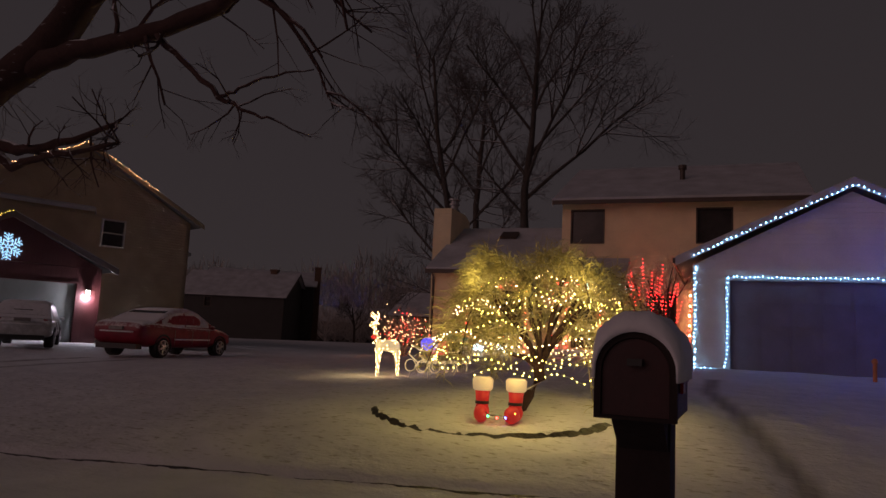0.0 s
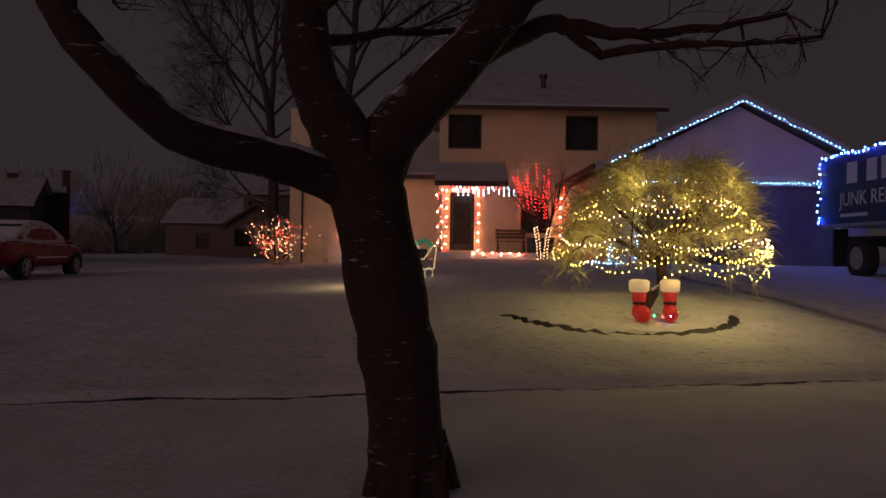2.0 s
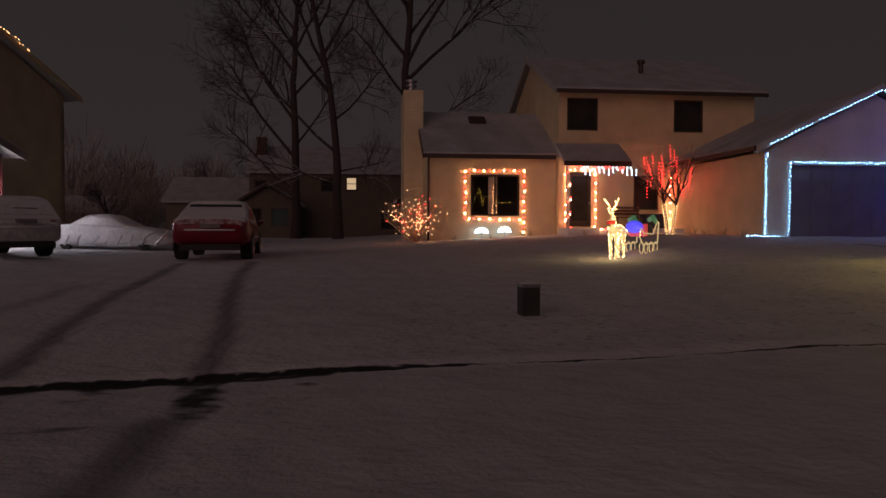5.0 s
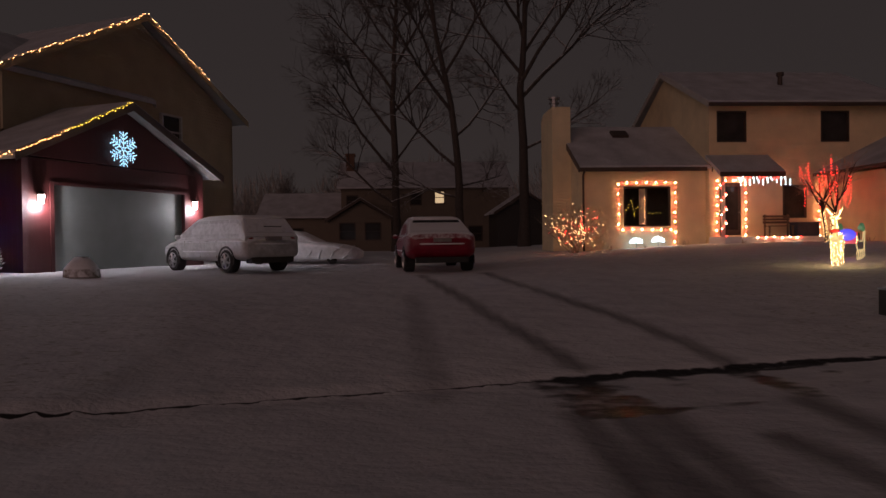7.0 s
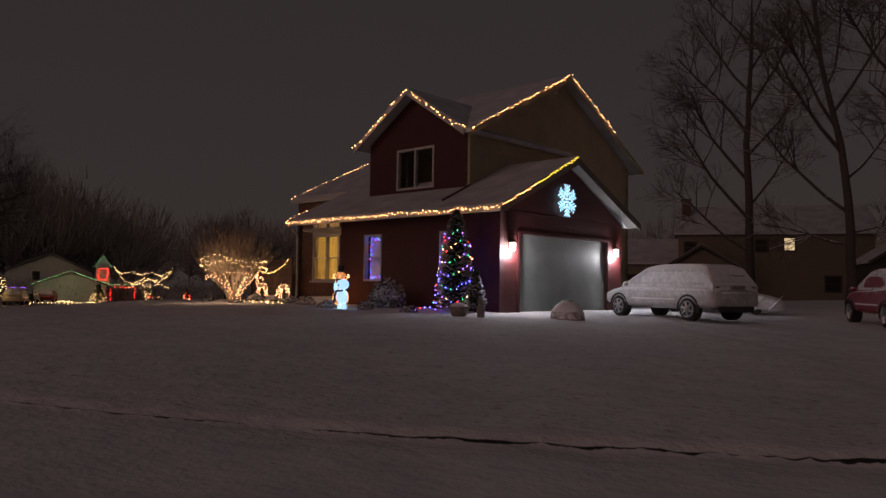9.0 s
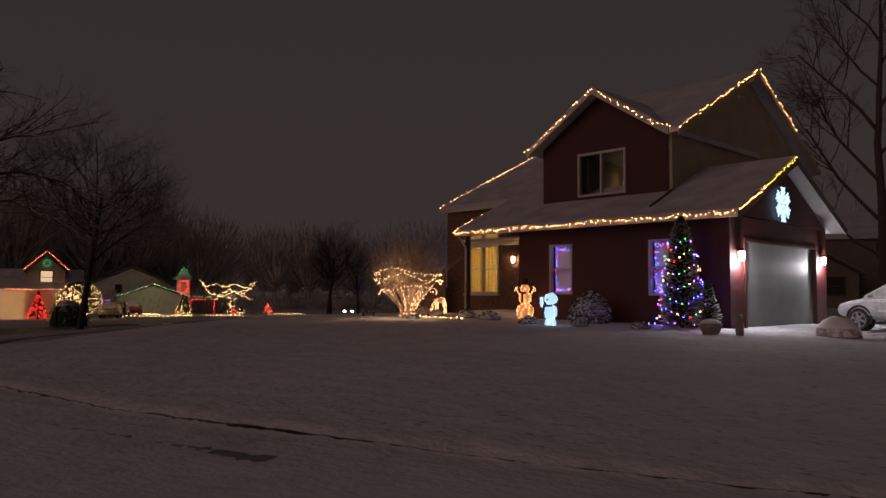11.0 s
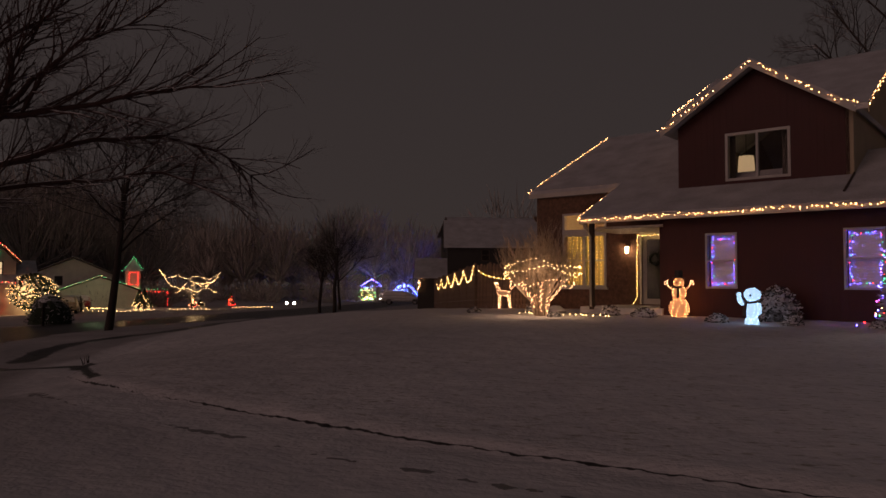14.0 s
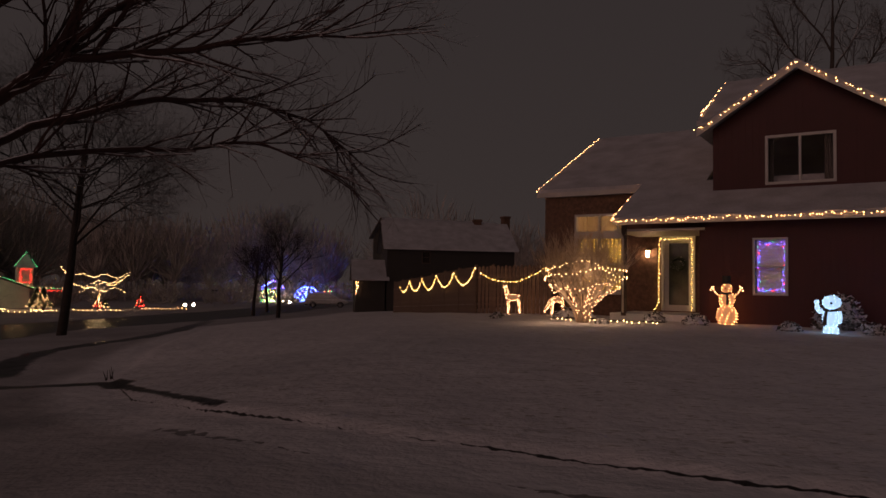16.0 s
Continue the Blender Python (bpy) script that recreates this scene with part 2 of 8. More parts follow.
# ---- ground ----
ROAD_X = [-120, -60, -45, -35, -26, -20, -15, -10, -4, 0, 5, 20, 120]
ROAD_Z = [0.3, 0.35, 0.4, 0.38, 0.38, 0.22, 0.13, 0.08, 0.10, 0.18, 0.25, 0.3, 0.3]
RISE_X = [-120, -50, -35, -27, -22, -12, -6, 0, 5, 14, 120]
RISE_A = [0.2, 0.3, 0.42, 0.36, 0.44, 0.52, 0.85, 1.0, 1.0, 1.0, 0.6]
RISE_L = [9, 9, 8, 8, 8, 8, 9, 5.5, 5.5, 5.5, 9]
# inner edge of the footpath, from the right, round the corner on the left and up the side street
EDGE = [(60, 18.5), (20, 10.7), (5.3, 7.95), (1.6, 7.25), (-3.6, 6.75), (-8.2, 6.15), (-11.5, 5.42), (-16.7, 3.9), (-19.5, 3.35), (-22.5, 2.85), (-26, 2.75), (-28.8, 3.15), (-32.2, 4.0),
        (-36.2, 5.5), (-38.2, 6.8), (-40.2, 8.6), (-42.4, 11.6), (-44.2, 16), (-46.2, 24), (-48.0, 34), (-51, 60), (-57, 120)]


def edge_distance(x, y):
    """Distance to the footpath's inner edge, positive on the garden's side."""
    best = np.full(np.shape(x), 1e9)
    sign = np.ones(np.shape(x))
    for (ax, ay), (bx, by) in zip(EDGE, EDGE[1:]):
        dx, dy = bx - ax, by - ay
        n = dx * dx + dy * dy
        t = np.clip(((x - ax) * dx + (y - ay) * dy) / n, 0, 1)
        d = np.hypot(x - ax - t * dx, y - ay - t * dy)
        side = np.sign((x - ax) * dy - (y - ay) * dx)
        near = d < best
        best = np.where(near, d, best)
        sign = np.where(near, side, sign)
    return best * sign


LATTICE = np.random.default_rng(5).uniform(-1, 1, (256, 256))


def waves(x, y, s):
    """Smooth irregular unevenness in the range of about -1 to 1, with s lumps to the metre."""
    out = 0
    for k, w in ((1.0, 0.7), (2.3, 0.3)):
        u, v = (0.83 * x + 0.56 * y) * s * k + 40.3, (0.83 * y - 0.56 * x) * s * k + 17.9
        i, j = np.floor(u).astype(int), np.floor(v).astype(int)
        fu, fv = u - i, v - j
        fu, fv = fu * fu * (3 - 2 * fu), fv * fv * (3 - 2 * fv)
        a, b = LATTICE[i % 256, j % 256], LATTICE[(i + 1) % 256, j % 256]
        c, e = LATTICE[i % 256, (j + 1) % 256], LATTICE[(i + 1) % 256, (j + 1) % 256]
        out = out + w * ((a * (1 - fu) + b * fu) * (1 - fv) + (c * (1 - fu) + e * fu) * fv)
    return out


def height(x, y):
    x, y = np.asarray(x, float), np.asarray(y, float)
    d = edge_distance(x, y)
    a, ln, z = np.interp(x, RISE_X, RISE_A), np.interp(x, RISE_X, RISE_L), np.interp(x, ROAD_X, ROAD_Z)
    rise = a * (1 - np.exp(-np.maximum(d, 0) / ln)) * np.where(y > 45, np.exp(-(y - 45) / 40), 1)
    west = np.clip((-34 - x) / 6, 0, 1)
    fall = 1.9 * (1 - np.exp(-(np.maximum(0, -42 - x) + west * 0.5 * np.clip(y - 25, 0, 45)) / 28))
    dip = 0.19 * np.exp(-((d - 8.5) / 3.2) ** 2) * np.exp(-((x + 1.2) / 3.2) ** 2)
    drive = 0.05 / (1 + np.exp(-np.clip(x - 5.8 + 0.2 * (y - 8), -1, 1) / 0.05)) * (d > 0) * (x < 14) * (y < 20)
    lawn_edge = np.interp(y, [3.5, 7.4, 9.2, 12.2, 15.5, 18.5], [-15.35, -15.3, -15.45, -16.4, -18.1, -20.3])
    drive = drive - 0.045 / (1 + np.exp(-np.clip((lawn_edge - x) / 0.06, -30, 30))) * np.exp(-np.maximum(0, lawn_edge - x) / 2.5) * (d > 0) * (y < 18.5)
    # the corner dips towards the side street's gutter
    sink = np.clip((-36.2 - x) / 6.0, 0, 1)
    fall = fall + 0.47 * sink * sink * (3 - 2 * sink) * np.exp(-np.maximum(0, -46 - x) / 6) * np.exp(-np.maximum(0, y - 14) / 5)
    fall = fall + 3.4 * np.clip((-60 - x) / 60, 0, 1) * np.clip((y - 60) / 110, 0, 1)
    return z + rise - fall - dip - drive + 0.15 * np.exp(-((x + 0.42) ** 2 + (y - 3.92) ** 2) / 1.7) + 0.07 / (1 + np.exp(-np.clip(d - 0.03, -1, 1) / 0.025))


def ground_z(x, y):
    return float(height(x, y))


def steps(*spans):
    out = []
    for a, b, s in spans:
        n = max(1, round((b - a) / s))
        out += [a + (b - a) * i / n for i in range(n)]
    return np.array(out + [spans[-1][1]])


def snow_ground():
    m, n, l, b = principled("snow_over_grass_and_asphalt")
    t = n.new("ShaderNodeTexCoord")

    def noise_tex(scale, detail=4, stretch=None):
        k = n.new("ShaderNodeTexNoise")
        k.inputs["Scale"].default_value, k.inputs["Detail"].default_value = scale, detail
        if stretch:
            mp = n.new("ShaderNodeMapping")
            mp.inputs["Scale"].default_value = stretch
            l.new(t.outputs["Object"], mp.inputs[0])
            l.new(mp.outputs[0], k.inputs["Vector"])
        else:
            l.new(t.outputs["Object"], k.inputs["Vector"])
        return k

    def math_node(op, a, c):
        k = n.new("ShaderNodeMath")
        k.operation = op
        for i, w in enumerate((a, c)):
            if isinstance(w, (int, float)):
                k.inputs[i].default_value = w
            else:
                l.new(w, k.inputs[i])
        return k.outputs[0]

    broad, mid, fine = noise_tex(0.25, 3), noise_tex(2.2, 5), noise_tex(26, 4)
    tone = n.new("ShaderNodeValToRGB")
    tone.color_ramp.elements[0].position, tone.color_ramp.elements[0].color = 0.3, (0.58, 0.58, 0.61, 1)
    tone.color_ramp.elements[1].position, tone.color_ramp.elements[1].color = 0.75, (0.80, 0.80, 0.82, 1)
    l.new(math_node("ADD", math_node("MULTIPLY", broad.outputs["Fac"], 0.5), math_node("MULTIPLY", mid.outputs["Fac"], 0.5)), tone.inputs[0])
    # what shows through where the snow has melted or worn away
    at = n.new("ShaderNodeAttribute")
    at.attribute_name = "melt"
    wear = math_node("ADD", at.outputs["Fac"], math_node("MULTIPLY", math_node("SUBTRACT", noise_tex(3.2, 8, (1.0, 1.8, 1.0)).outputs["Fac"], 0.5), 0.62))
    # thin melted joints, step shade painted in: footpath's inner edge, outer edge, ring of edging stones
    crumble, reach = noise_tex(6.0, 5), noise_tex(0.55, 3)
    shift = math_node("MULTIPLY", math_node("SUBTRACT", crumble.outputs["Fac"], 0.5), 0.07)

    def joint(attribute, offset, half, breaks):
        """Where a distance attribute is near to offset, with a ragged half-width that swells and closes."""
        k = n.new("ShaderNodeAttribute")
        k.attribute_name = attribute
        off = math_node("ABSOLUTE", math_node("ADD", math_node("SUBTRACT", k.outputs["Fac"], offset), shift), 0)
        w = math_node("MULTIPLY", math_node("ADD", math_node("SUBTRACT", reach.outputs["Fac"], breaks), math_node("MULTIPLY", math_node("SUBTRACT", crumble.outputs["Fac"], 0.5), 0.7)), half * 5)
        return math_node("MULTIPLY", math_node("SUBTRACT", w, off), 30)
    joints = math_node("MAXIMUM", math_node("MAXIMUM", joint("edge", -0.01, 0.013, 0.10), math_node("MINIMUM", joint("edge_west", -0.83, 0.10, 0.43), 0.57)), joint("ring", 0.0, 0.036, 0.20))
    wear = math_node("MAXIMUM", wear, math_node("MINIMUM", joints, 1.0))
    mask = n.new("ShaderNodeMapRange")
    mask.inputs["From Min"].default_value, mask.inputs["From Max"].default_value = 0.44, 0.62
    l.new(wear, mask.inputs["Value"])
    mx = n.new("ShaderNodeMix")
    mx.data_type = "RGBA"
    l.new(mask.outputs[0], mx.inputs["Factor"])
    # darker snow: wheel tracks, a lawn step and the road round the corner
    pk, slush = n.new("ShaderNodeAttribute"), n.new("ShaderNodeMix")
    pk.attribute_name = "dark_snow"
    slush.data_type = "RGBA"
    l.new(math_node("MULTIPLY", pk.outputs["Fac"], 0.92), slush.inputs["Factor"])
    l.new(tone.outputs[0], slush.inputs["A"])
    slush.inputs["B"].default_value = (0.20, 0.19, 0.195, 1)
    # grass tips that break the lawn's snow
    lw, tuft, grass = n.new("ShaderNodeAttribute"), n.new("ShaderNodeMapRange"), n.new("ShaderNodeMix")
    lw.attribute_name = "lawn"
    tuft.inputs["From Min"].default_value, tuft.inputs["From Max"].default_value = 0.57, 0.72
    l.new(noise_tex(7.5, 6, (1.0, 2.2, 1.0)).outputs["Fac"], tuft.inputs["Value"])
    grass.data_type = "RGBA"
    l.new(math_node("MULTIPLY", math_node("MULTIPLY", tuft.outputs[0], lw.outputs["Fac"]), 0.75), grass.inputs["Factor"])
    l.new(slush.outputs["Result"], grass.inputs["A"])
    grass.inputs["B"].default_value = (0.24, 0.22, 0.17, 1)
    l.new(grass.outputs["Result"], mx.inputs["A"])
    mx.inputs["B"].default_value = (0.030, 0.027, 0.026, 1)
    l.new(mx.outputs["Result"], b.inputs["Base Color"])
    rg = n.new("ShaderNodeMapRange")
    l.new(mask.outputs[0], rg.inputs["Value"])
    rg.inputs["To Min"].default_value, rg.inputs["To Max"].default_value = 0.85, 0.34
    l.new(rg.outputs[0], b.inputs["Roughness"])
    u = n.new("ShaderNodeBump")
    sp = n.new("ShaderNodeMapRange")
    l.new(mask.outputs[0], sp.inputs["Value"])
    sp.inputs["To Min"].default_value, sp.inputs["To Max"].default_value = 0.12, 0.22
    l.new(sp.outputs[0], b.inputs["Specular IOR Level"])
    u.inputs["Strength"].default_value, u.inputs["Distance"].default_value = 0.9, 0.055
    l.new(math_node("ADD", math_node("ADD", math_node("MULTIPLY", mid.outputs["Fac"], 1.5), math_node("MULTIPLY", noise_tex(8.0, 4, (1.0, 1.7, 1.0)).outputs["Fac"], 0.45)), math_node("MULTIPLY", fine.outputs["Fac"], 0.2)), u.inputs["Height"])
    l.new(u.outputs[0], b.inputs["Normal"])
    return m


def seg_mask(x, y, pts, w):
    best = np.full(np.shape(x), 1e9)
    for (ax, ay), (bx, by) in zip(pts, pts[1:]):
        dx, dy = bx - ax, by - ay
        t = np.clip(((x - ax) * dx + (y - ay) * dy) / (dx * dx + dy * dy), 0, 1)
        best = np.minimum(best, np.hypot(x - ax - t * dx, y - ay - t * dy))
    return np.exp(-(best / w) ** 2)


def build_ground():
    xs = steps((-420, -140, 14), (-140, -70, 2.5), (-70, -50, 0.6), (-50, 14, 0.13), (14, 40, 1.2), (40, 420, 14))
    ys = steps((-220, -20, 12), (-20, 1.5, 1.0), (1.5, 13, 0.085), (13, 30, 0.22), (30, 60, 1.0), (60, 140, 4), (140, 520, 16))
    x, y = np.meshgrid(xs, ys)
    d = edge_distance(x, y)
    z = height(x, y)
    near = np.exp(-np.maximum(0, np.hypot((x + 18) / 3, y - 10) - 12) / 8)
    z = z + near * (0.020 * waves(x, y, 0.7) + 0.014 * waves(x, y, 1.9) + 0.007 * waves(x + 3, y, 4.3) * (d > 0.1))
    # melted joint along the footpath's edge, the wet apron, the wheel tracks and a lawn step's shade
    melt = np.zeros(x.shape)
    # the footpath where the drive crosses it: bare under the wheels and along both edges
    ax = x + 10.05 - 0.06 * (y - 5)
    def band(v, lo, hi, soft):
        return 1 / (1 + np.exp(-np.clip((v - lo) / soft, -30, 30))) / (1 + np.exp(np.clip((v - hi) / soft, -30, 30)))
    slab = band(d, -1.47, -0.02, 0.012) * band(ax, -1.75, 2.1, 0.10)
    spread = 0.10 * waves(x, y, 1.1)
    bare = np.maximum(band(ax + 0.22 * (d + 0.7), -1.62 + spread, -0.52 + spread, 0.10), band(ax + 0.18 * (d + 0.7), 0.62, 1.06, 0.035))
    edges = np.maximum(band(d, -0.20 + spread, 0.0, 0.03) * band(ax, -1.3, 2.0, 0.1), 0.8 * band(d, -1.47, -1.22 + spread, 0.03) * band(ax, -1.3, 0.75, 0.15))
    melt = np.maximum(melt, slab * np.maximum(0.34 + 0.24 * waves(x, y, 1.9), np.maximum(0.60 * bare * (1 + 0.25 * waves(x, y, 2.3)), 0.70 * edges)))
    melt = np.maximum(melt, 0.95 * band(d, -0.05, 0.045, 0.012) * band(ax, -1.7, 2.9, 0.25))
    melt = np.maximum(melt, 0.50 * np.exp(-((x + 12.5) / 0.35) ** 2 - ((y - 4.75) / 0.16) ** 2))
    # wheel tracks; the last run paints shade along the right drive's lawn step
    tracks_and_step = 0
    for w, pts in ((0.13, [(-12.3, 17.5), (-11.98, 14.5), (-11.52, 9.6), (-11.2, 7.26), (-10.98, 5.8)]), (0.13, [(-10.6, 17.5), (-10.31, 13.9), (-9.82, 10.0), (-9.47, 7.9), (-9.28, 5.9)]),
                   (0.14, [(-11.05, 4.2), (-11.15, 2.3), (-11.2, -3)]), (0.15, [(-10.72, 4.2), (-10.85, 2.3), (-10.95, -3)]), (0.13, [(-11.38, 4.2), (-11.48, 2.4), (-11.6, -3)]),
                   (0.15, [(-10.1, 3.4), (-9.95, 2.2), (-9.7, -3)]), (0.16, [(-9.3, 4.5), (-9.3, 2.5), (-9.2, -3)]), (0.16, [(-12.6, 12), (-12.55, 8), (-12.5, 4.8)]),
                   (0.13, [(5.0, 17), (4.9, 14.4), (5.5, 11), (5.9, 8.5)])):
        k = 1 / (1 + np.exp(np.clip((np.sqrt(-np.log(np.maximum(seg_mask(x, y, pts, w), 1e-30))) - 1.0) * 5, -30, 30)))
        tracks_and_step = np.maximum(tracks_and_step, k * (0.45 if pts[0][0] == -12.6 else 1.0) * (0.85 + 0.15 * waves(x, y, 1.3)))
    melt = np.maximum(melt, 0.12 * tracks_and_step)
    z = z - 0.014 * tracks_and_step * (y < 17)
    # darker snow tone on the road round the corner
    road_dark = np.clip((-0.75 - d) / 0.5, 0, 1) * np.clip((-33.0 - x) / 5, 0, 1) * (0.62 + 0.16 * waves(x, y, 0.8))
    # wet gutter and wheel tracks of the side street
    side = (x < -41.0) & (y > 8) & (d < 0)
    ruts = np.cos((d + 0.5 * waves(x, y, 0.06)) * 4.2)
    melt = np.maximum(melt, np.where(side, (0.80 + 0.22 * ruts) * np.clip((-5.6 - d) / 0.6, 0, 1) * np.clip((18.5 + d) / 4, 0, 1), 0))
    corner = seg_mask(x, y, [(-45.2, 12.1), (-46.2, 13.6), (-47.1, 15.2), (-47.35, 16.6), (-47.05, 18.4), (-46.7, 20.2), (-47.0, 22.8), (-48.6, 27), (-51.3, 33.5), (-55, 42)], 0.50) * (0.95 + 0.25 * waves(x, y, 0.5)) * np.clip((y - 11.6) / 1.2, 0, 1)
    corner = np.maximum(corner, seg_mask(x, y, [(-41.6, 10.5), (-42.0, 10.85), (-42.8, 10.75), (-43.8, 10.75), (-45.2, 11.2)], 0.34) * (0.9 + 0.25 * waves(x, y, 0.8)))
    corner = np.maximum(corner, seg_mask(x, y, [(-42.0, 10.85), (-41.2, 10.1), (-39.4, 8.2), (-38.2, 7.0)], 0.13))
    melt = np.maximum(melt, 0.86 * corner)
    # ring of edging stones in the lawn: bare soil shows along its front
    rd = np.hypot((x - 2.2) / 1.65, (y - 10.6) / 1.65)
    z = z + 0.05 * (rd < 1.0)
    me = bpy.data.meshes.new("ground")
    nx, ny = len(xs), len(ys)
    co = np.stack([x, y, z], -1).reshape(-1, 3)
    i = np.arange(nx * ny).reshape(ny, nx)
    q = np.stack([i[:-1, :-1], i[:-1, 1:], i[1:, 1:], i[1:, :-1]], -1).reshape(-1, 4)
    me.from_pydata(co.tolist(), [], q.tolist())
    me.attributes.new("melt", "FLOAT", "POINT").data.foreach_set("value", melt.reshape(-1))
    me.attributes.new("dark_snow", "FLOAT", "POINT").data.foreach_set("value", np.maximum(tracks_and_step * (y < 17.5), road_dark).reshape(-1))
    lawn = np.clip(d / 0.3, 0, 1) * (1 - band(ax, -5.2, 2.0, 0.2) * (y < 30)) * (x < 5.8 - 0.2 * (y - 8)) * np.exp(-np.maximum(0, y - 12) / 14)
    for name, v in (("lawn", lawn), ("edge", np.where((x < -41) & (y > 11.6), 9.0, d)), ("edge_west", np.where((x < -26) & (x > -38.5), d, 9.0)), ("ring", np.where(y < 10.25, (rd - 1) * 1.65, 9.0))):
        me.attributes.new(name, "FLOAT", "POINT").data.foreach_set("value", v.reshape(-1))
    me.materials.append(snow_ground())
    me.polygons.foreach_set("use_smooth", [True] * len(me.polygons))
    tagged(new("ground", me), "snow-covered lawns, footpath and road with bare wet patches", "ground", kind="structure")


build_ground()


# ---- windows and doors ----
def window(parent, axis, at, out, a0, a1, z0, z1, frame_mat, bars=1, w=0.07, depth=0.12, glass=None, rail=False, name="window"):
    """A framed window in the plane axis = at; out is the outward sign along the axis. A part of its house."""
    def bx(g, p0, p1, q0, q1, d0, d1):
        lo, hi = sorted((at + out * d0, at + out * d1))
        if axis == 1:
            g.box(p0, lo, q0, p1, hi, q1)
        else:
            g.box(lo, p0, q0, hi, p1, q1)
    cuts_a = [a0 + w] + [lerp(a0, a1, (i + 1) / (bars + 1)) for i in range(bars)] + [a1 - w]
    cuts_z = [z0 + w, (z0 + z1) / 2, z1 - w] if rail else [z0 + w, z1 - w]
    k = w * 0.42
    lights = [(p + (k if i else 0), q - (k if i < len(cuts_a) - 2 else 0), r + (0.025 if j else 0), s - (0.025 if j < len(cuts_z) - 2 else 0))
              for i, (p, q) in enumerate(zip(cuts_a, cuts_a[1:])) for j, (r, s) in enumerate(zip(cuts_z, cuts_z[1:]))]
    win = Geo().wall(axis, at + out * 0.03, -out * (depth + 0.03), a0, a1, z0, z1, lights).ob(name, frame_mat, parent)
    for p, q, r, s in lights:
        g = Geo()
        bx(g, p - 0.004, q + 0.004, r - 0.004, s + 0.004, -depth * 0.75, -depth * 0.65)
        pane = g.ob("pane", glass or M["glass"], win)
        if glass:
            pane.visible_shadow = False
    return win


def gable_roof(parent, axis, a0, a1, c0, cr, c1, z_eave0, z_ridge, z_eave1, mat, thick=0.16, name="roof", trim=None, trim_depth=0.2):
    """A gable roof whose ridge runs along the axis (0 = x, 1 = y) from a0 to a1; c0, cr, c1: eave, ridge and eave across."""
    poly = [(c0, z_eave0), (cr, z_ridge), (c1, z_eave1), (c1, z_eave1 + thick), (cr, z_ridge + thick), (c0, z_eave0 + thick)]
    g = Geo()
    if axis == 0:
        g.prism(poly, 0, a0, a1)
    else:
        g.prism(poly, 1, a0, a1)
    r = g.ob(name, mat, parent)
    if trim:
        for s, e in ((a0 - 0.03, a0 + 0.0), (a1, a1 + 0.03)):
            t = Geo().prism([(c0 - 0.01, z_eave0 - trim_depth * 0.6), (cr, z_ridge - trim_depth * 0.6), (c1 + 0.01, z_eave1 - trim_depth * 0.6),
                     (c1 + 0.01, z_eave1 + thick * 0.75), (cr, z_ridge + thick * 0.75), (c0 - 0.01, z_eave0 + thick * 0.75)], axis, s, e)
            t.ob("barge_board", trim, r)
    return r


def lap_boards(parent, axis, at, out, a0, a1, z0, z1, mat, holes=(), pitch=0.13, apex=None):
    """Overlapping boards on a wall in the plane axis = at. apex: (a, z) of a gable above z1."""
    z, top = z0, apex[1] if apex else z1
    while z < top - 0.05:
        up = min(z + pitch, top)
        lo, hi = a0, a1
        if apex and up > z1:
            k = (up - z1) / (apex[1] - z1)
            lo, hi = lerp(a0, apex[0], k), lerp(a1, apex[0], k)
        spans = [(lo, hi)]
        for h0, h1, hz0, hz1 in holes:
            if hz0 < up - 0.01 and hz1 > z + 0.01:
                spans = [q for s, e in spans for q in ((s, min(e, h0)), (max(s, h1), e)) if q[1] - q[0] > 0.02]
        for s, e in spans:
            if e - s > 0.1:
                Geo().prism([(at, z), (at + out * 0.024, z), (at + out * 0.004, up), (at, up)], 1 - axis, s, e).ob("board", mat, parent)
        z = up


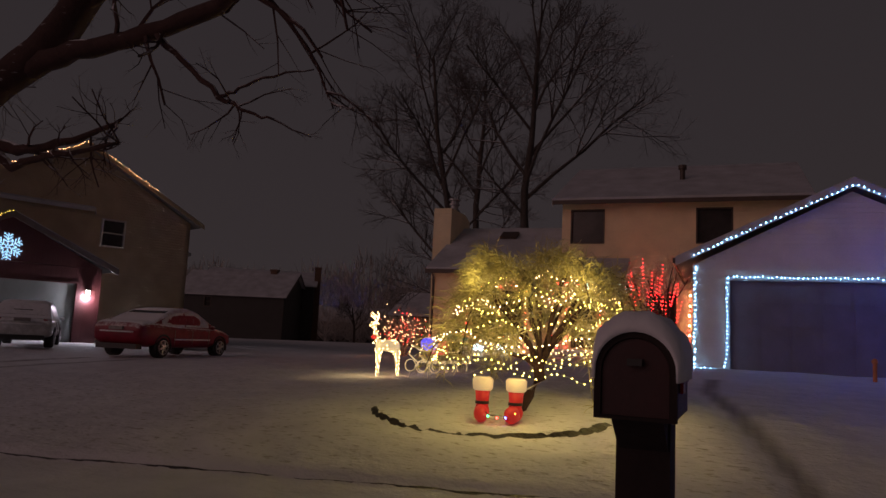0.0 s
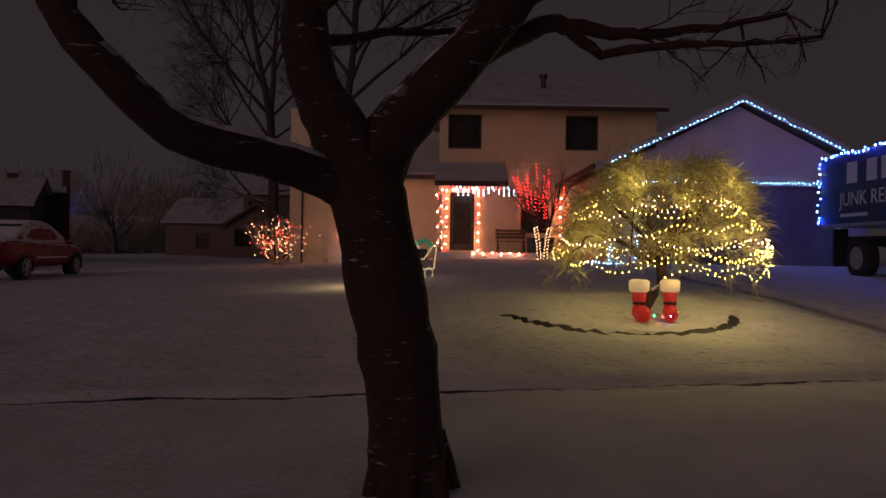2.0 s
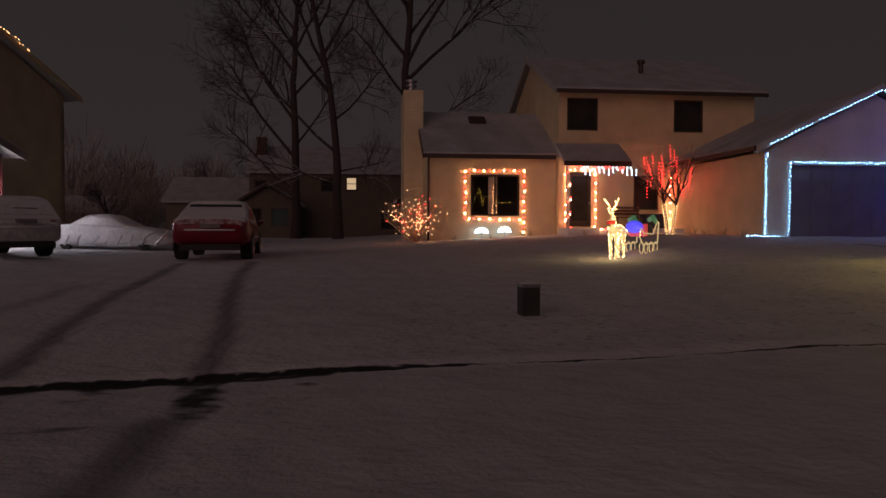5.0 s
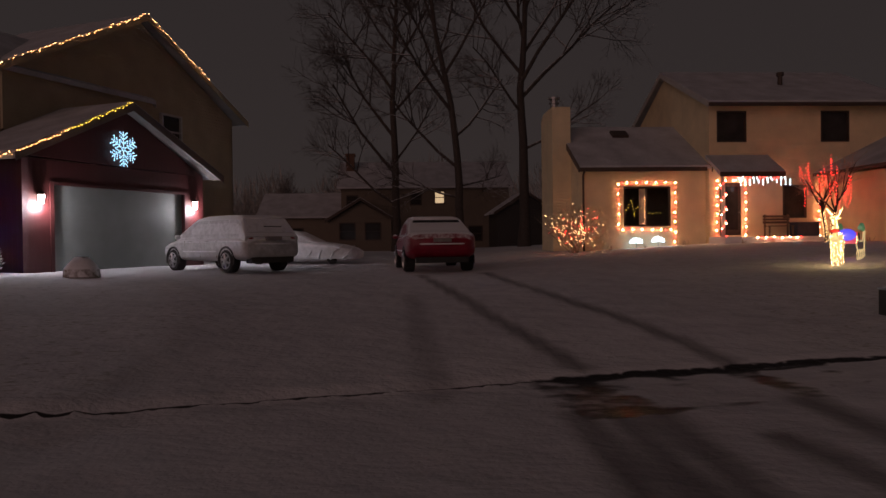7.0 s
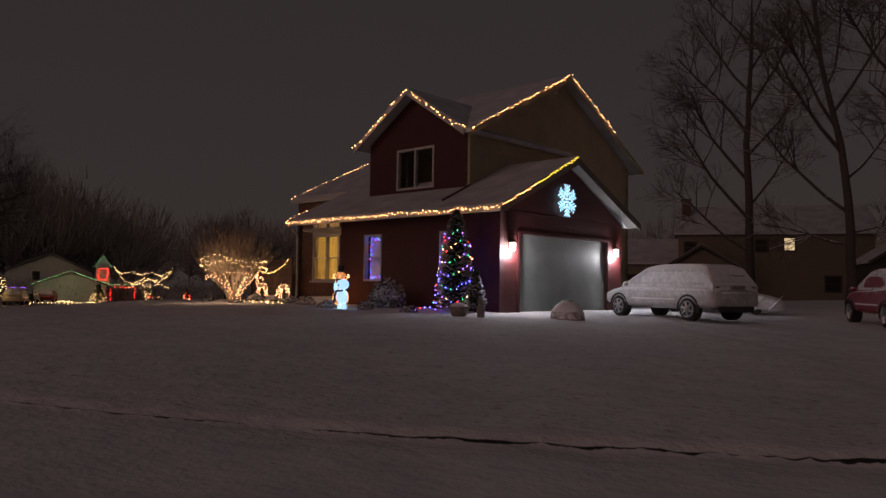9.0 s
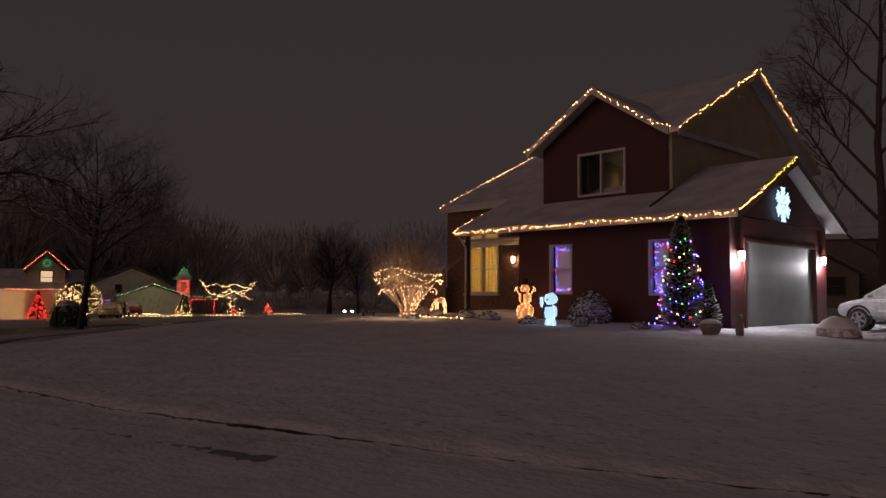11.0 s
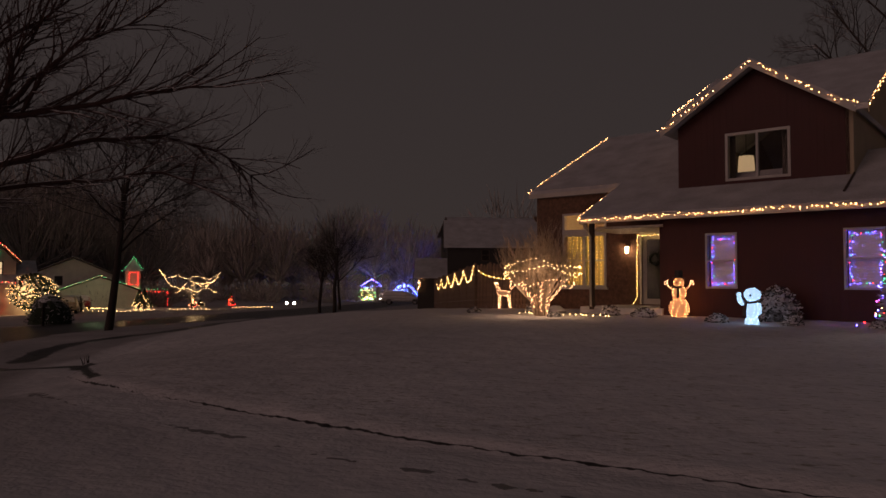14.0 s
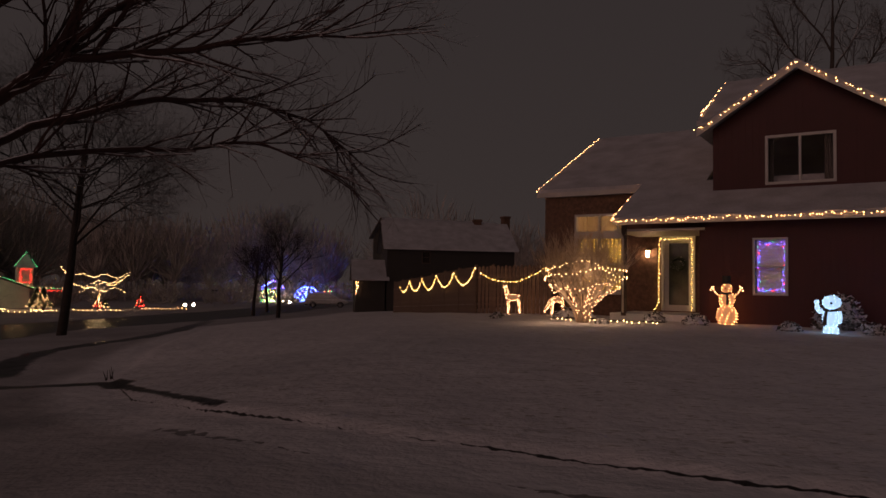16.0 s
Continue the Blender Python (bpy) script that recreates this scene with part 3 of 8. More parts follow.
# ---- the cream two-storey house ----
def cream_house():
    h = thing("house", "two-storey house with cream lap siding, garage wing and snowy roofs", "house")
    gz = 0.6
    # low wing
    holes = [(-3.74, -1.80, 1.93, 3.54)]
    Geo().wall(1, 27.38, 0.2, -5.45, -0.32, gz, 4.30, holes).ob("wall", M["cream"], h)
    g = Geo().prism([(27.58, gz), (34.4, gz), (34.4, 4.3), (31.0, 6.25), (27.58, 4.34)], 0, -5.45, -5.25)
    g.ob("wall", M["cream"], h)
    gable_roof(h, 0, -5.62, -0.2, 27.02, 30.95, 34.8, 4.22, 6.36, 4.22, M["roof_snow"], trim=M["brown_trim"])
    Geo().box(-5.62, 26.96, 4.14, -0.42, 27.02, 4.30).ob("gutter", M["brown_trim"], h)
    Geo().tube([(-5.40, 27.1, 4.2), (-5.40, 27.34, 4.0), (-5.40, 27.34, 0.9)], 0.045, 6).ob("downpipe", M["brown_trim"], h)
    # chimney beside the wing
    g = Geo().prism([(29.2, 0.4), (31.6, 0.4), (31.6, 6.9), (31.0, 7.12), (29.2, 7.12)], 0, -6.25, -5.46)
    g.ob("chimney", M["cream"], h)
    c = Geo().tube([(-5.86, 30.6, 7.0), (-5.86, 30.6, 7.75)], 0.16, 10)
    c.tube([(-5.86, 30.6, 7.5), (-5.86, 30.6, 7.56)], 0.24, 10).tube([(-5.86, 30.6, 7.70), (-5.86, 30.6, 7.78)], 0.26, 10)
    c.ob("flue", M["galv"], h)
    # skylight in the wing's roof
    Geo().box(-0.35, -0.3, 0, 0.35, 0.3, 0.12, pose(-3.1, 30.0, 6.0, 29, 0, 0)).ob("skylight", M["brown_trim"], h)
    # two-storey block
    holes = [(0.02, 1.25, 5.30, 6.56), (4.37, 5.57, 5.30, 6.56), (0.13, 1.02, 1.52, 3.66), (2.75, 3.75, 2.2, 3.55)]
    Geo().wall(1, 27.08, 0.2, -0.30, 7.75, gz, 6.85, holes).ob("wall", M["cream"], h)
    for x in (-0.30, 7.55):
        Geo().prism([(27.28, gz), (36.3, gz), (36.3, 6.8), (31.8, 9.0), (27.28, 6.86)], 0, x, x + 0.2).ob("wall", M["cream"], h)
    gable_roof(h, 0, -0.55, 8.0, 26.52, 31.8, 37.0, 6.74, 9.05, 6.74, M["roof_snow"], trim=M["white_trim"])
    Geo().box(-0.55, 26.44, 6.66, 8.0, 26.52, 6.80).ob("gutter", M["brown_trim"], h)
    Geo().tube([(3.82, 29.2, 7.6), (3.82, 29.2, 8.55)], 0.10, 10).tube([(3.82, 29.2, 8.45), (3.82, 29.2, 8.60)], 0.16, 10).ob("vent_pipe", M["brown_trim"], h)
    window(h, 1, 27.08, -1, 0.02, 1.25, 5.30, 6.56, M["brown_trim"], 0, 0.05)
    window(h, 1, 27.08, -1, 4.37, 5.57, 5.30, 6.56, M["brown_trim"], 0, 0.05)
    window(h, 1, 27.08, -1, 2.75, 3.75, 2.2, 3.55, M["brown_trim"], 0, 0.05)
    window(h, 1, 27.38, -1, -3.74, -1.80, 1.93, 3.54, M["brown_trim"], 1, 0.06, glass=M["clear"])
    # entrance: porch slab, pent roof, door
    Geo().box(-0.32, 25.6, 0.6, 4.2, 27.08, 1.46).ob("porch_slab", M["snow"], h)
    g = Geo().prism([(25.75, 3.84), (27.08, 4.62), (27.08, 4.78), (25.75, 4.00)], 0, -0.45, 2.15)
    pr = g.ob("porch_roof", M["roof_snow"], h)
    Geo().box(-0.45, 25.70, 3.80, 2.15, 25.76, 3.98).ob("gutter", M["brown_trim"], pr)
    Geo().box(-0.30, 25.9, 1.46, -0.18, 26.02, 3.82).ob("porch_post", M["white_trim"], h)
    d = Geo().box(0.13, 27.12, 1.52, 1.02, 27.17, 3.66).ob("front_door", M["brown_trim"], h)
    Geo().box(0.25, 27.10, 1.75, 0.90, 27.12, 3.5).ob("pane", M["glass"], d)
    Geo().ball((0.95, 27.08, 2.45), 0.03).ob("door_handle", M["galv"], d)
    # garage
    gx0, gx1, gy = 4.48, 11.82, 20.62
    door = (5.37, 10.93, 0.9, 3.46)
    Geo().wall(1, gy, 0.2, gx0, gx1, gz, 3.85, [door]).ob("wall", M["garage"], h)
    Geo().prism([(gx0, 3.85), (gx1, 3.85), (8.15, 5.70)], 1, gy, gy + 0.2).ob("gable", M["garage"], h)
    for x in (gx0, gx1 - 0.2):
        Geo().box(x, gy + 0.2, gz, x + 0.2, 27.08, 3.85).ob("wall", M["cream"], h)
    gable_roof(h, 1, gy - 0.30, 27.2, gx0 - 0.42, 8.15, gx1 + 0.42, 3.88, 5.84, 3.88, M["roof_snow"], trim=M["white_trim"], trim_depth=0.14)
    Geo().box(gx0 - 0.50, gy - 0.28, 3.86, gx0 - 0.42, 27.0, 4.0).ob("gutter", M["brown_trim"], h)
    d = Geo().box(door[0], gy + 0.1, 0.9, door[1], gy + 0.15, 3.46).ob("garage_door", M["dark_door"], h)
    for i in range(4):
        z = 1.14 + i * 0.575
        for j in range(8):
            Geo().box(door[0] + 0.05 + j * 0.69, gy + 0.085, z + 0.05, door[0] + 0.66 + j * 0.69, gy + 0.1, z + 0.51).ob("door_panel", M["dark_door"], d)
    Geo().wall(1, gy, -0.03, door[0] - 0.12, door[1] + 0.12, 0.9, 3.58, [door]).ob("door_trim", M["white_trim"], h)
    Geo().box(-5.2, 29.6, gz, -0.4, 29.7, 4.5).ob("inner_wall", M["tan_inner"], h)
    # lap siding
    lap_boards(h, 1, 27.38, -1, -5.45, -0.32, 0.85, 4.2, M["cream_board"], [(-3.74, -1.80, 1.93, 3.54)])
    lap_boards(h, 1, 27.08, -1, -0.30, 7.75, 1.46, 6.70, M["cream_board"], [(0.02, 1.25, 5.30, 6.56), (4.37, 5.57, 5.30, 6.56), (0.13, 1.02, 1.46, 3.70), (2.75, 3.75, 2.2, 3.55), (-0.5, 2.2, 4.58, 4.82), (4.4, 8, 1.4, 3.8)])
    lap_boards(h, 1, gy, -1, gx0, gx1, 1.0, 3.85, M["garage_board"], [(door[0] - 0.12, door[1] + 0.12, 0.9, 3.58)], apex=(8.15, 5.66))
    lap_boards(h, 0, gx0, -1, gy, 27.05, 1.0, 3.85, M["cream_board"])
    # back and closing walls
    Geo().box(-5.45, 34.4, gz, 7.75, 34.6, 4.3).ob("wall", M["cream"], h)
    return h


M["cream_board"] = surface("cream_lap_boards", (0.76, 0.62, 0.40), 0.55, 1.6, 0.10, 0.08, fine=30)
# cream again, its colour greyed for the cool lights on the garage front
M["garage_board"] = surface("cool_lit_cream_boards", (0.68, 0.63, 0.54), 0.55, 1.6, 0.10, 0.08, fine=30)
M["tan_inner"] = surface("dim_inner_wall", (0.10, 0.085, 0.07), 0.8, 2, 0.15, 0)
M["garage"] = siding("cool_lit_cream_siding", (0.68, 0.62, 0.52), pitch=0.13, depth=1.0)
M["green_glass"] = surface("greenish_door_glass", (0.05, 0.06, 0.045), 0.12, 3, 0.3, 0)
M["clear"], _n, _l, _b = principled("clear_glass")
_b.inputs["Transmission Weight"].default_value, _b.inputs["Roughness"].default_value, _b.inputs["IOR"].default_value = 1.0, 0.02, 1.1
cream_house()

# ---- the maroon corner house, turned to the corner ----
TURN = pose(-22.46, 19.20, 0, 0, 0, -24.5)


def maroon_house():
    h = thing("house", "dark maroon corner house with dormer, garage and snowy roofs", "house", TURN)
    gz = 0.3
    SL = 0.478
    def zp(v):
        return 3.80 + SL * (v + 1.5)
    # front wall below the long roof
    holes = [(-6.19, -5.26, 1.62, 3.27), (-2.48, -1.50, 1.62, 3.27)]
    Geo().wall(1, -0.95, 0.2, -7.52, 0.0, gz, 3.9, holes).ob("wall", M["maroon"], h)
    for a0, a1 in ((-6.19, -5.26), (-2.48, -1.50)):
        window(h, 1, -0.95, -1, a0, a1, 1.62, 3.27, M["white_trim"], 0, 0.06, 0.14, glass=M["clear"], rail=True)
    # garage side with its gable
    Geo().wall(0, 0.0, -0.2, -0.75, 6.25, gz, 3.85, [(0.02, 5.27, 0.3, 3.16)]).ob("wall", M["maroon_y"], h)
    Geo().prism([(-0.95, 3.9), (6.25, 3.85), (2.5, 5.75)], 0, -0.2, 0.0).ob("gable", M["maroon_y"], h)
    d = Geo().box(-0.16, 0.02, 0.3, -0.11, 5.27, 3.16).ob("garage_door", M["grey_door"], h)
    for i in range(5):
        z = 0.74 + i * 0.49
        Geo().box(-0.11, 0.06, z, -0.095, 5.23, z + 0.465).ob("door_panel", M["grey_door"], d)
    Geo().wall(0, 0, 0.03, -0.10, 5.39, 0.3, 3.25, [(0.02, 5.27, 0.3, 3.16)]).ob("door_trim", M["maroon_y"], h)
    Geo().box(-2.4, 6.05, gz, -0.2, 6.25, 3.9).ob("wall", M["beige"], h)
    # roofs: one long slope to the front, garage gable to the back
    g = Geo().prism([(-1.5, zp(-1.5)), (2.5, zp(2.5)), (6.75, 3.78), (6.75, 3.94), (2.5, zp(2.5) + 0.16), (-1.5, zp(-1.5) + 0.16)], 0, -2.45, 0.5)
    g.ob("roof", M["roof_snow"], h)
    b = Geo().prism([(-1.52, zp(-1.5) - 0.14), (2.5, zp(2.5) - 0.14), (6.77, 3.64), (6.77, 3.90), (2.5, zp(2.5) + 0.12), (-1.52, zp(-1.5) + 0.12)], 0, 0.5, 0.53)
    b.ob("barge_board", M["grey_trim"], h)
    Geo().prism([(-1.48, zp(-1.48) - 0.025), (2.5, zp(2.5) - 0.025), (6.74, 3.755), (6.74, 3.775), (2.5, zp(2.5) - 0.005), (-1.48, zp(-1.48) - 0.005)], 0, 0.006, 0.496).ob("soffit", M["grey_trim"], h)
    Geo().prism([(-1.5, zp(-1.5)), (1.5, zp(1.5)), (1.5, zp(1.5) + 0.16), (-1.5, zp(-1.5) + 0.16)], 0, -10.15, -2.45).ob("roof", M["roof_snow"], h)
    Geo().prism([(1.5, zp(1.5)), (8.2, zp(8.2)), (14.0, 5.7), (14.0, 5.86), (8.2, zp(8.2) + 0.16), (1.5, zp(1.5) + 0.16)], 0, -14.1, -8.0).ob("roof", M["roof_snow"], h)
    # thin dark tube for the line where the roof steps
    Geo().tube([(-2.45, 0.45, zp(0.45) + 0.19), (-2.45, -0.9, zp(-0.9) + 0.19)], 0.035, 5).ob("roof_dark_line", M["brown_trim"], h)
    Geo().box(-10.15, -1.56, zp(-1.5) - 0.08, 0.5, -1.5, zp(-1.5) + 0.08).ob("gutter", M["white_trim"], h)
    Geo().box(-14.1, 1.40, zp(1.5) - 0.14, -9.6, 1.5, zp(1.5) + 0.02).ob("gutter", M["white_trim"], h)
    # main block with its gable towards the drive
    for u, v0, z0 in ((-2.45, 0.44, 6.8), (-7.6, 2.4, 7.75)):
        Geo().prism([(v0, gz), (11.2, gz), (11.2, 6.75), (5.85, 9.65), (v0, z0)], 0, u - 0.2, u).ob("wall", M["beige"], h)
    def zm(v):
        return 6.62 + 0.52 * v
    for u0, u1, v0 in ((-8.2, -8.0, 1.0), (-8.0, -2.45, 0.7), (-2.45, -2.0, 0.0)):
        Geo().prism([(v0, zm(v0)), (5.85, zm(5.85)), (11.7, 6.62), (11.7, 6.78), (5.85, zm(5.85) + 0.16), (v0, zm(v0) + 0.16)], 0, u0, u1).ob("roof", M["roof_snow"], h)
    Geo().prism([(0.0, zm(0) - 0.1), (5.85, zm(5.85) - 0.1), (11.72, 6.52), (11.72, 6.74), (5.85, zm(5.85) + 0.12), (0.0, zm(0) + 0.12)], 0, -2.0, -1.97).ob("barge_board", M["beige"], h)
    Geo().box(-8.0, 11.0, gz, -2.45, 11.2, 6.8).ob("wall", M["beige"], h)
    window(h, 0, -2.35, 1, 6.85, 7.95, 5.10, 6.42, M["white_trim"], 0, 0.07, rail=True)
    # dormer
    holes = [(-6.04, -4.12, 4.98, 6.49)]
    Geo().wall(1, 0.44, 0.2, -7.57, -2.55, 4.4, 6.85, holes).ob("wall", M["maroon"], h)
    Geo().prism([(-7.57, 6.85), (-2.55, 6.85), (-5.1, 8.45)], 1, 0.44, 0.64).ob("gable", M["maroon"], h)
    for u in (-7.57, -2.75):
        Geo().box(u, 0.64, 4.4, u + 0.2, 5.0, 6.85).ob("wall", M["beige"], h)
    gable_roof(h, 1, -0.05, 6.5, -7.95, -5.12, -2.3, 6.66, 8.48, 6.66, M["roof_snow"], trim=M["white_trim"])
    window(h, 1, 0.44, -1, -6.04, -4.12, 4.98, 6.49, M["white_trim"], 1, 0.08, glass=M["clear"])
    # brick entrance side
    holes = [(-12.67, -10.82, 1.60, 4.42), (-9.50, -8.38, 1.02, 3.55)]
    Geo().wall(1, 1.62, 0.25, -13.85, -7.52, gz, 5.1, holes).ob("wall", M["brick"], h)
    Geo().box(-13.85, 1.87, gz, -13.6, 13.5, 5.2).ob("wall", M["beige"], h)
    Geo().box(-7.72, -0.75, gz, -7.52, 1.62, 3.9).ob("wall", M["maroon_y"], h)
    window(h, 1, 1.62, -1, -12.67, -10.82, 1.60, 3.62, M["white_trim"], 1, 0.09, 0.16, glass=M["clear"], rail=True)
    window(h, 1, 1.62, -1, -12.67, -10.82, 3.72, 4.42, M["white_trim"], 1, 0.07, 0.16, glass=M["clear"])
    Geo().box(-12.67, 1.56, 3.62, -10.82, 1.74, 3.72).ob("transom", M["white_trim"], h)
    Geo().box(-12.75, 1.50, 1.53, -10.74, 1.62, 1.60).ob("window_sill", M["white_trim"], h)
    d = Geo().wall(1, 1.66, 0.05, -9.42, -8.46, 1.02, 3.47, [(-9.27, -8.61, 1.22, 3.32)]).ob("storm_door", M["white_trim"], h)
    Geo().box(-9.27, 1.68, 1.22, -8.61, 1.69, 3.32).ob("pane", M["green_glass"], d)
    Geo().ball((-9.36, 1.63, 2.15), 0.03).ob("door_handle", M["galv"], d)
    Geo().wall(1, 1.62, -0.04, -9.50, -8.38, 1.02, 3.55, [(-9.42, -8.46, 1.02, 3.47)]).ob("door_trim", M["white_trim"], h)
    Geo().box(-10.3, -1.0, 3.55, -7.52, 1.6, 3.62).ob("porch_ceiling", M["white_trim"], h)
    Geo().box(-10.4, -1.05, 0.3, -7.52, 1.62, 0.98).ob("porch_slab", M["snow"], h)
    Geo().box(-10.02, -1.12, 0.9, -9.88, -0.98, 3.75).ob("porch_post", M["brown_trim"], h)
    return h


maroon_house()


# ---- bare trees ----
def grow(g, fine, p, d, length, r, lev, top, rng, kids, ratio, angle, rise, wob, tips=None, low=0.45):
    """One limb with its branches. g takes the thick wood, fine the twigs."""
    n = 5 if lev == 0 else 4 if lev < 3 else 2
    pts, rad = [p.copy()], [r]
    d = d.normalized()
    for i in range(n):
        d = (d + Vector((rng.uniform(-1, 1), rng.uniform(-1, 1), rng.uniform(-1, 1))) * wob + Vector((0, 0, rise))).normalized()
        pts.append(pts[-1] + d * (length / n))
        rad.append(r * (1 - (0.55 if lev < top else 0.75) * (i + 1) / n))
    (g if lev < 2 else fine).tube(pts, rad, 8 if lev == 0 else 6 if lev == 1 else 4 if lev == 2 else 3, caps=False)
    if tips is not None and lev >= top - 1:
        tips.append(pts[-1])
    if lev == top:
        return
    for k in range(kids[lev]):
        t = rng.uniform(0.35 if lev else low, 1.0)
        i = min(n - 1, int(t * n))
        q = pts[i].lerp(pts[i + 1], t * n - i)
        base = (pts[i + 1] - pts[i]).normalized()
        side = base.cross(Vector((rng.uniform(-1, 1), rng.uniform(-1, 1), rng.uniform(-1, 1)))).normalized()
        a = radians(rng.uniform(*angle))
        nd = base * math.cos(a) + side * math.sin(a)
        grow(g, fine, q, nd, length * ratio * rng.uniform(0.75, 1.15) * (1.15 - 0.4 * t), lerp(rad[i], rad[i + 1], t * n - i) * (0.40 if lev == 0 else 0.56), lev + 1, top, rng, kids, ratio, angle, rise, wob, tips)


def bare_tree(label, x, y, tall, r, seed, kids, ratio=0.62, angle=(22, 52), rise=0.06, wob=0.12, mat="far_bark", trunk=0.42, top=4, name="bare_tree", z=None, low=0.45):
    rng = random.Random(seed)
    t = thing(name, label, "tree", Matrix.Translation((x, y, ground_z(x, y) - 0.1 if z is None else z)))
    g, f = Geo(), Geo()
    grow(g, f, Vector((0, 0, 0)), Vector((rng.uniform(-0.05, 0.05), rng.uniform(-0.05, 0.05), 1)), tall * trunk, r, 0, top, rng, kids, ratio, angle, rise, wob, low=low)
    g.ob("trunk", M[mat], t, smooth=True)
    f.ob("crown", M[mat], t, kind="stuff")
    return t


def big_tree(label, x, y, r, seed, trunk, limbs, mat="far_bark"):
    """A tall old tree. trunk: points above the foot; limbs: (height up the trunk 0..1, heading, lean from upright, length)."""
    rng = random.Random(seed)
    t = thing("bare_tree", label, "tree", Matrix.Translation((x, y, ground_z(x, y) - 0.1)))
    g, f = Geo(), Geo()
    pts = [Vector(p) for p in trunk]
    path = []
    for a, b in zip(pts, pts[1:]):
        path += [a.lerp(b, k / 3) + Vector((rng.uniform(-1, 1), rng.uniform(-1, 1), 0)) * 0.05 for k in range(3)]
    path.append(pts[-1])
    n = len(path) - 1
    rad = [r * (1 - 0.72 * i / n) * (1.35 if i == 0 else 1) for i in range(n + 1)]
    g.tube(path, rad, 10, caps=False)
    for s, heading, lean, ln in limbs:
        i = min(n - 1, int(s * n))
        p = path[i].lerp(path[i + 1], s * n - i)
        h, w = radians(heading), radians(lean)
        d = Vector((math.cos(h) * math.sin(w), math.sin(h) * math.sin(w), math.cos(w)))
        grow(g, f, p, d, ln, min(rad[i] * 0.58, 0.017 * ln), 1, 4, rng, (0, 12, 10, 9), 0.50, (24, 64), 0.06, 0.18)
    g.ob("trunk", M[mat], t, smooth=True)
    f.ob("crown", M[mat], t, kind="stuff")
    return t


TALL = "tall bare deciduous tree with snow-dusted branches "
big_tree(TALL + "behind the house", -5.4, 41.5, 0.33, 11, [(0, 0, 0), (0.05, 0, 5), (-0.1, 0, 9.5), (0.2, 0.2, 14), (0.4, 0.3, 19.5)],
         [(0.30, 10, 62, 5.5), (0.42, 200, 55, 5), (0.47, 15, 48, 9.5), (0.52, -40, 40, 8.5), (0.55, 170, 42, 7.5), (0.62, 35, 38, 8.5), (0.66, 100, 35, 7), (0.70, 200, 36, 6.5), (0.76, -10, 34, 6.5),
          (0.82, 140, 30, 5.5), (0.88, 30, 28, 5), (0.95, 250, 25, 4.5), (1.0, 80, 10, 4.5), (1.0, -60, 22, 4)])
big_tree(TALL + "by the gardens", -9.35, 40.2, 0.27, 12, [(0, 0, 0), (0, 0, 4), (-0.4, 0, 8.5), (-1.3, 0, 13), (-1.9, 0.1, 18)],
         [(0.20, 190, 78, 4.5), (0.24, 20, 74, 3.6), (0.30, 165, 58, 6), (0.40, 30, 50, 5), (0.48, 200, 46, 7), (0.55, 160, 40, 7), (0.60, -30, 36, 6), (0.68, 60, 34, 6), (0.75, 190, 34, 6.5),
          (0.82, 120, 28, 5.5), (0.90, -20, 26, 5), (0.97, 200, 26, 4.5), (1.0, 40, 12, 4.5)])
big_tree(TALL + "by the gardens", -13.1, 56.0, 0.36, 13, [(0, 0, 0), (0, 0, 6), (-0.2, 0, 12), (0.1, 0, 17), (0.2, 0, 22)],
         [(0.16, 175, 60, 7.5), (0.26, 185, 52, 8.5), (0.30, 10, 50, 6), (0.38, 170, 42, 8.5), (0.46, 30, 40, 7.5), (0.54, 190, 36, 8), (0.62, -20, 34, 7), (0.70, 150, 32, 7), (0.78, 20, 28, 6.5),
          (0.86, 200, 28, 6), (0.94, 60, 22, 5), (1.0, 150, 10, 5)])
SMALL = "bare rounded tree behind the far gardens"
bare_tree(SMALL, -33.0, 74.0, 10.0, 0.16, 16, (14, 9, 7, 5), ratio=0.60, angle=(24, 60), trunk=0.40, low=0.2)
bare_tree(SMALL, -24.5, 82.0, 14.5, 0.2, 18, (14, 8, 7, 5), ratio=0.56, angle=(20, 52), trunk=0.44, low=0.25)
bare_tree(SMALL, -20.0, 84.0, 13.5, 0.2, 19, (14, 8, 7, 5), ratio=0.56, angle=(20, 52), trunk=0.44, low=0.25)
bare_tree("bare tree with a spreading crown on the corner verge", -50.6, 21.7, 16.5, 0.165, 14, (15, 10, 9, 7), ratio=0.70, angle=(32, 70), rise=0.03, trunk=0.40, wob=0.15, mat="dark_bark")
bare_tree("bare rounded tree beside the side street", -52.0, 46.0, 13.0, 0.16, 15, (15, 10, 8, 7), ratio=0.60, angle=(20, 58), rise=0.06, trunk=0.38, mat="dark_bark")
bare_tree("bare rounded tree beside the side street", -57.0, 54.0, 12.0, 0.16, 21, (14, 9, 7, 6), ratio=0.60, angle=(20, 60), rise=0.05, trunk=0.38, mat="dark_bark")
bare_tree("bare rounded tree beside the side street", -60.5, 66.0, 13.0, 0.16, 22, (14, 9, 7, 5), ratio=0.60, angle=(20, 60), rise=0.05, trunk=0.38, mat="dark_bark")


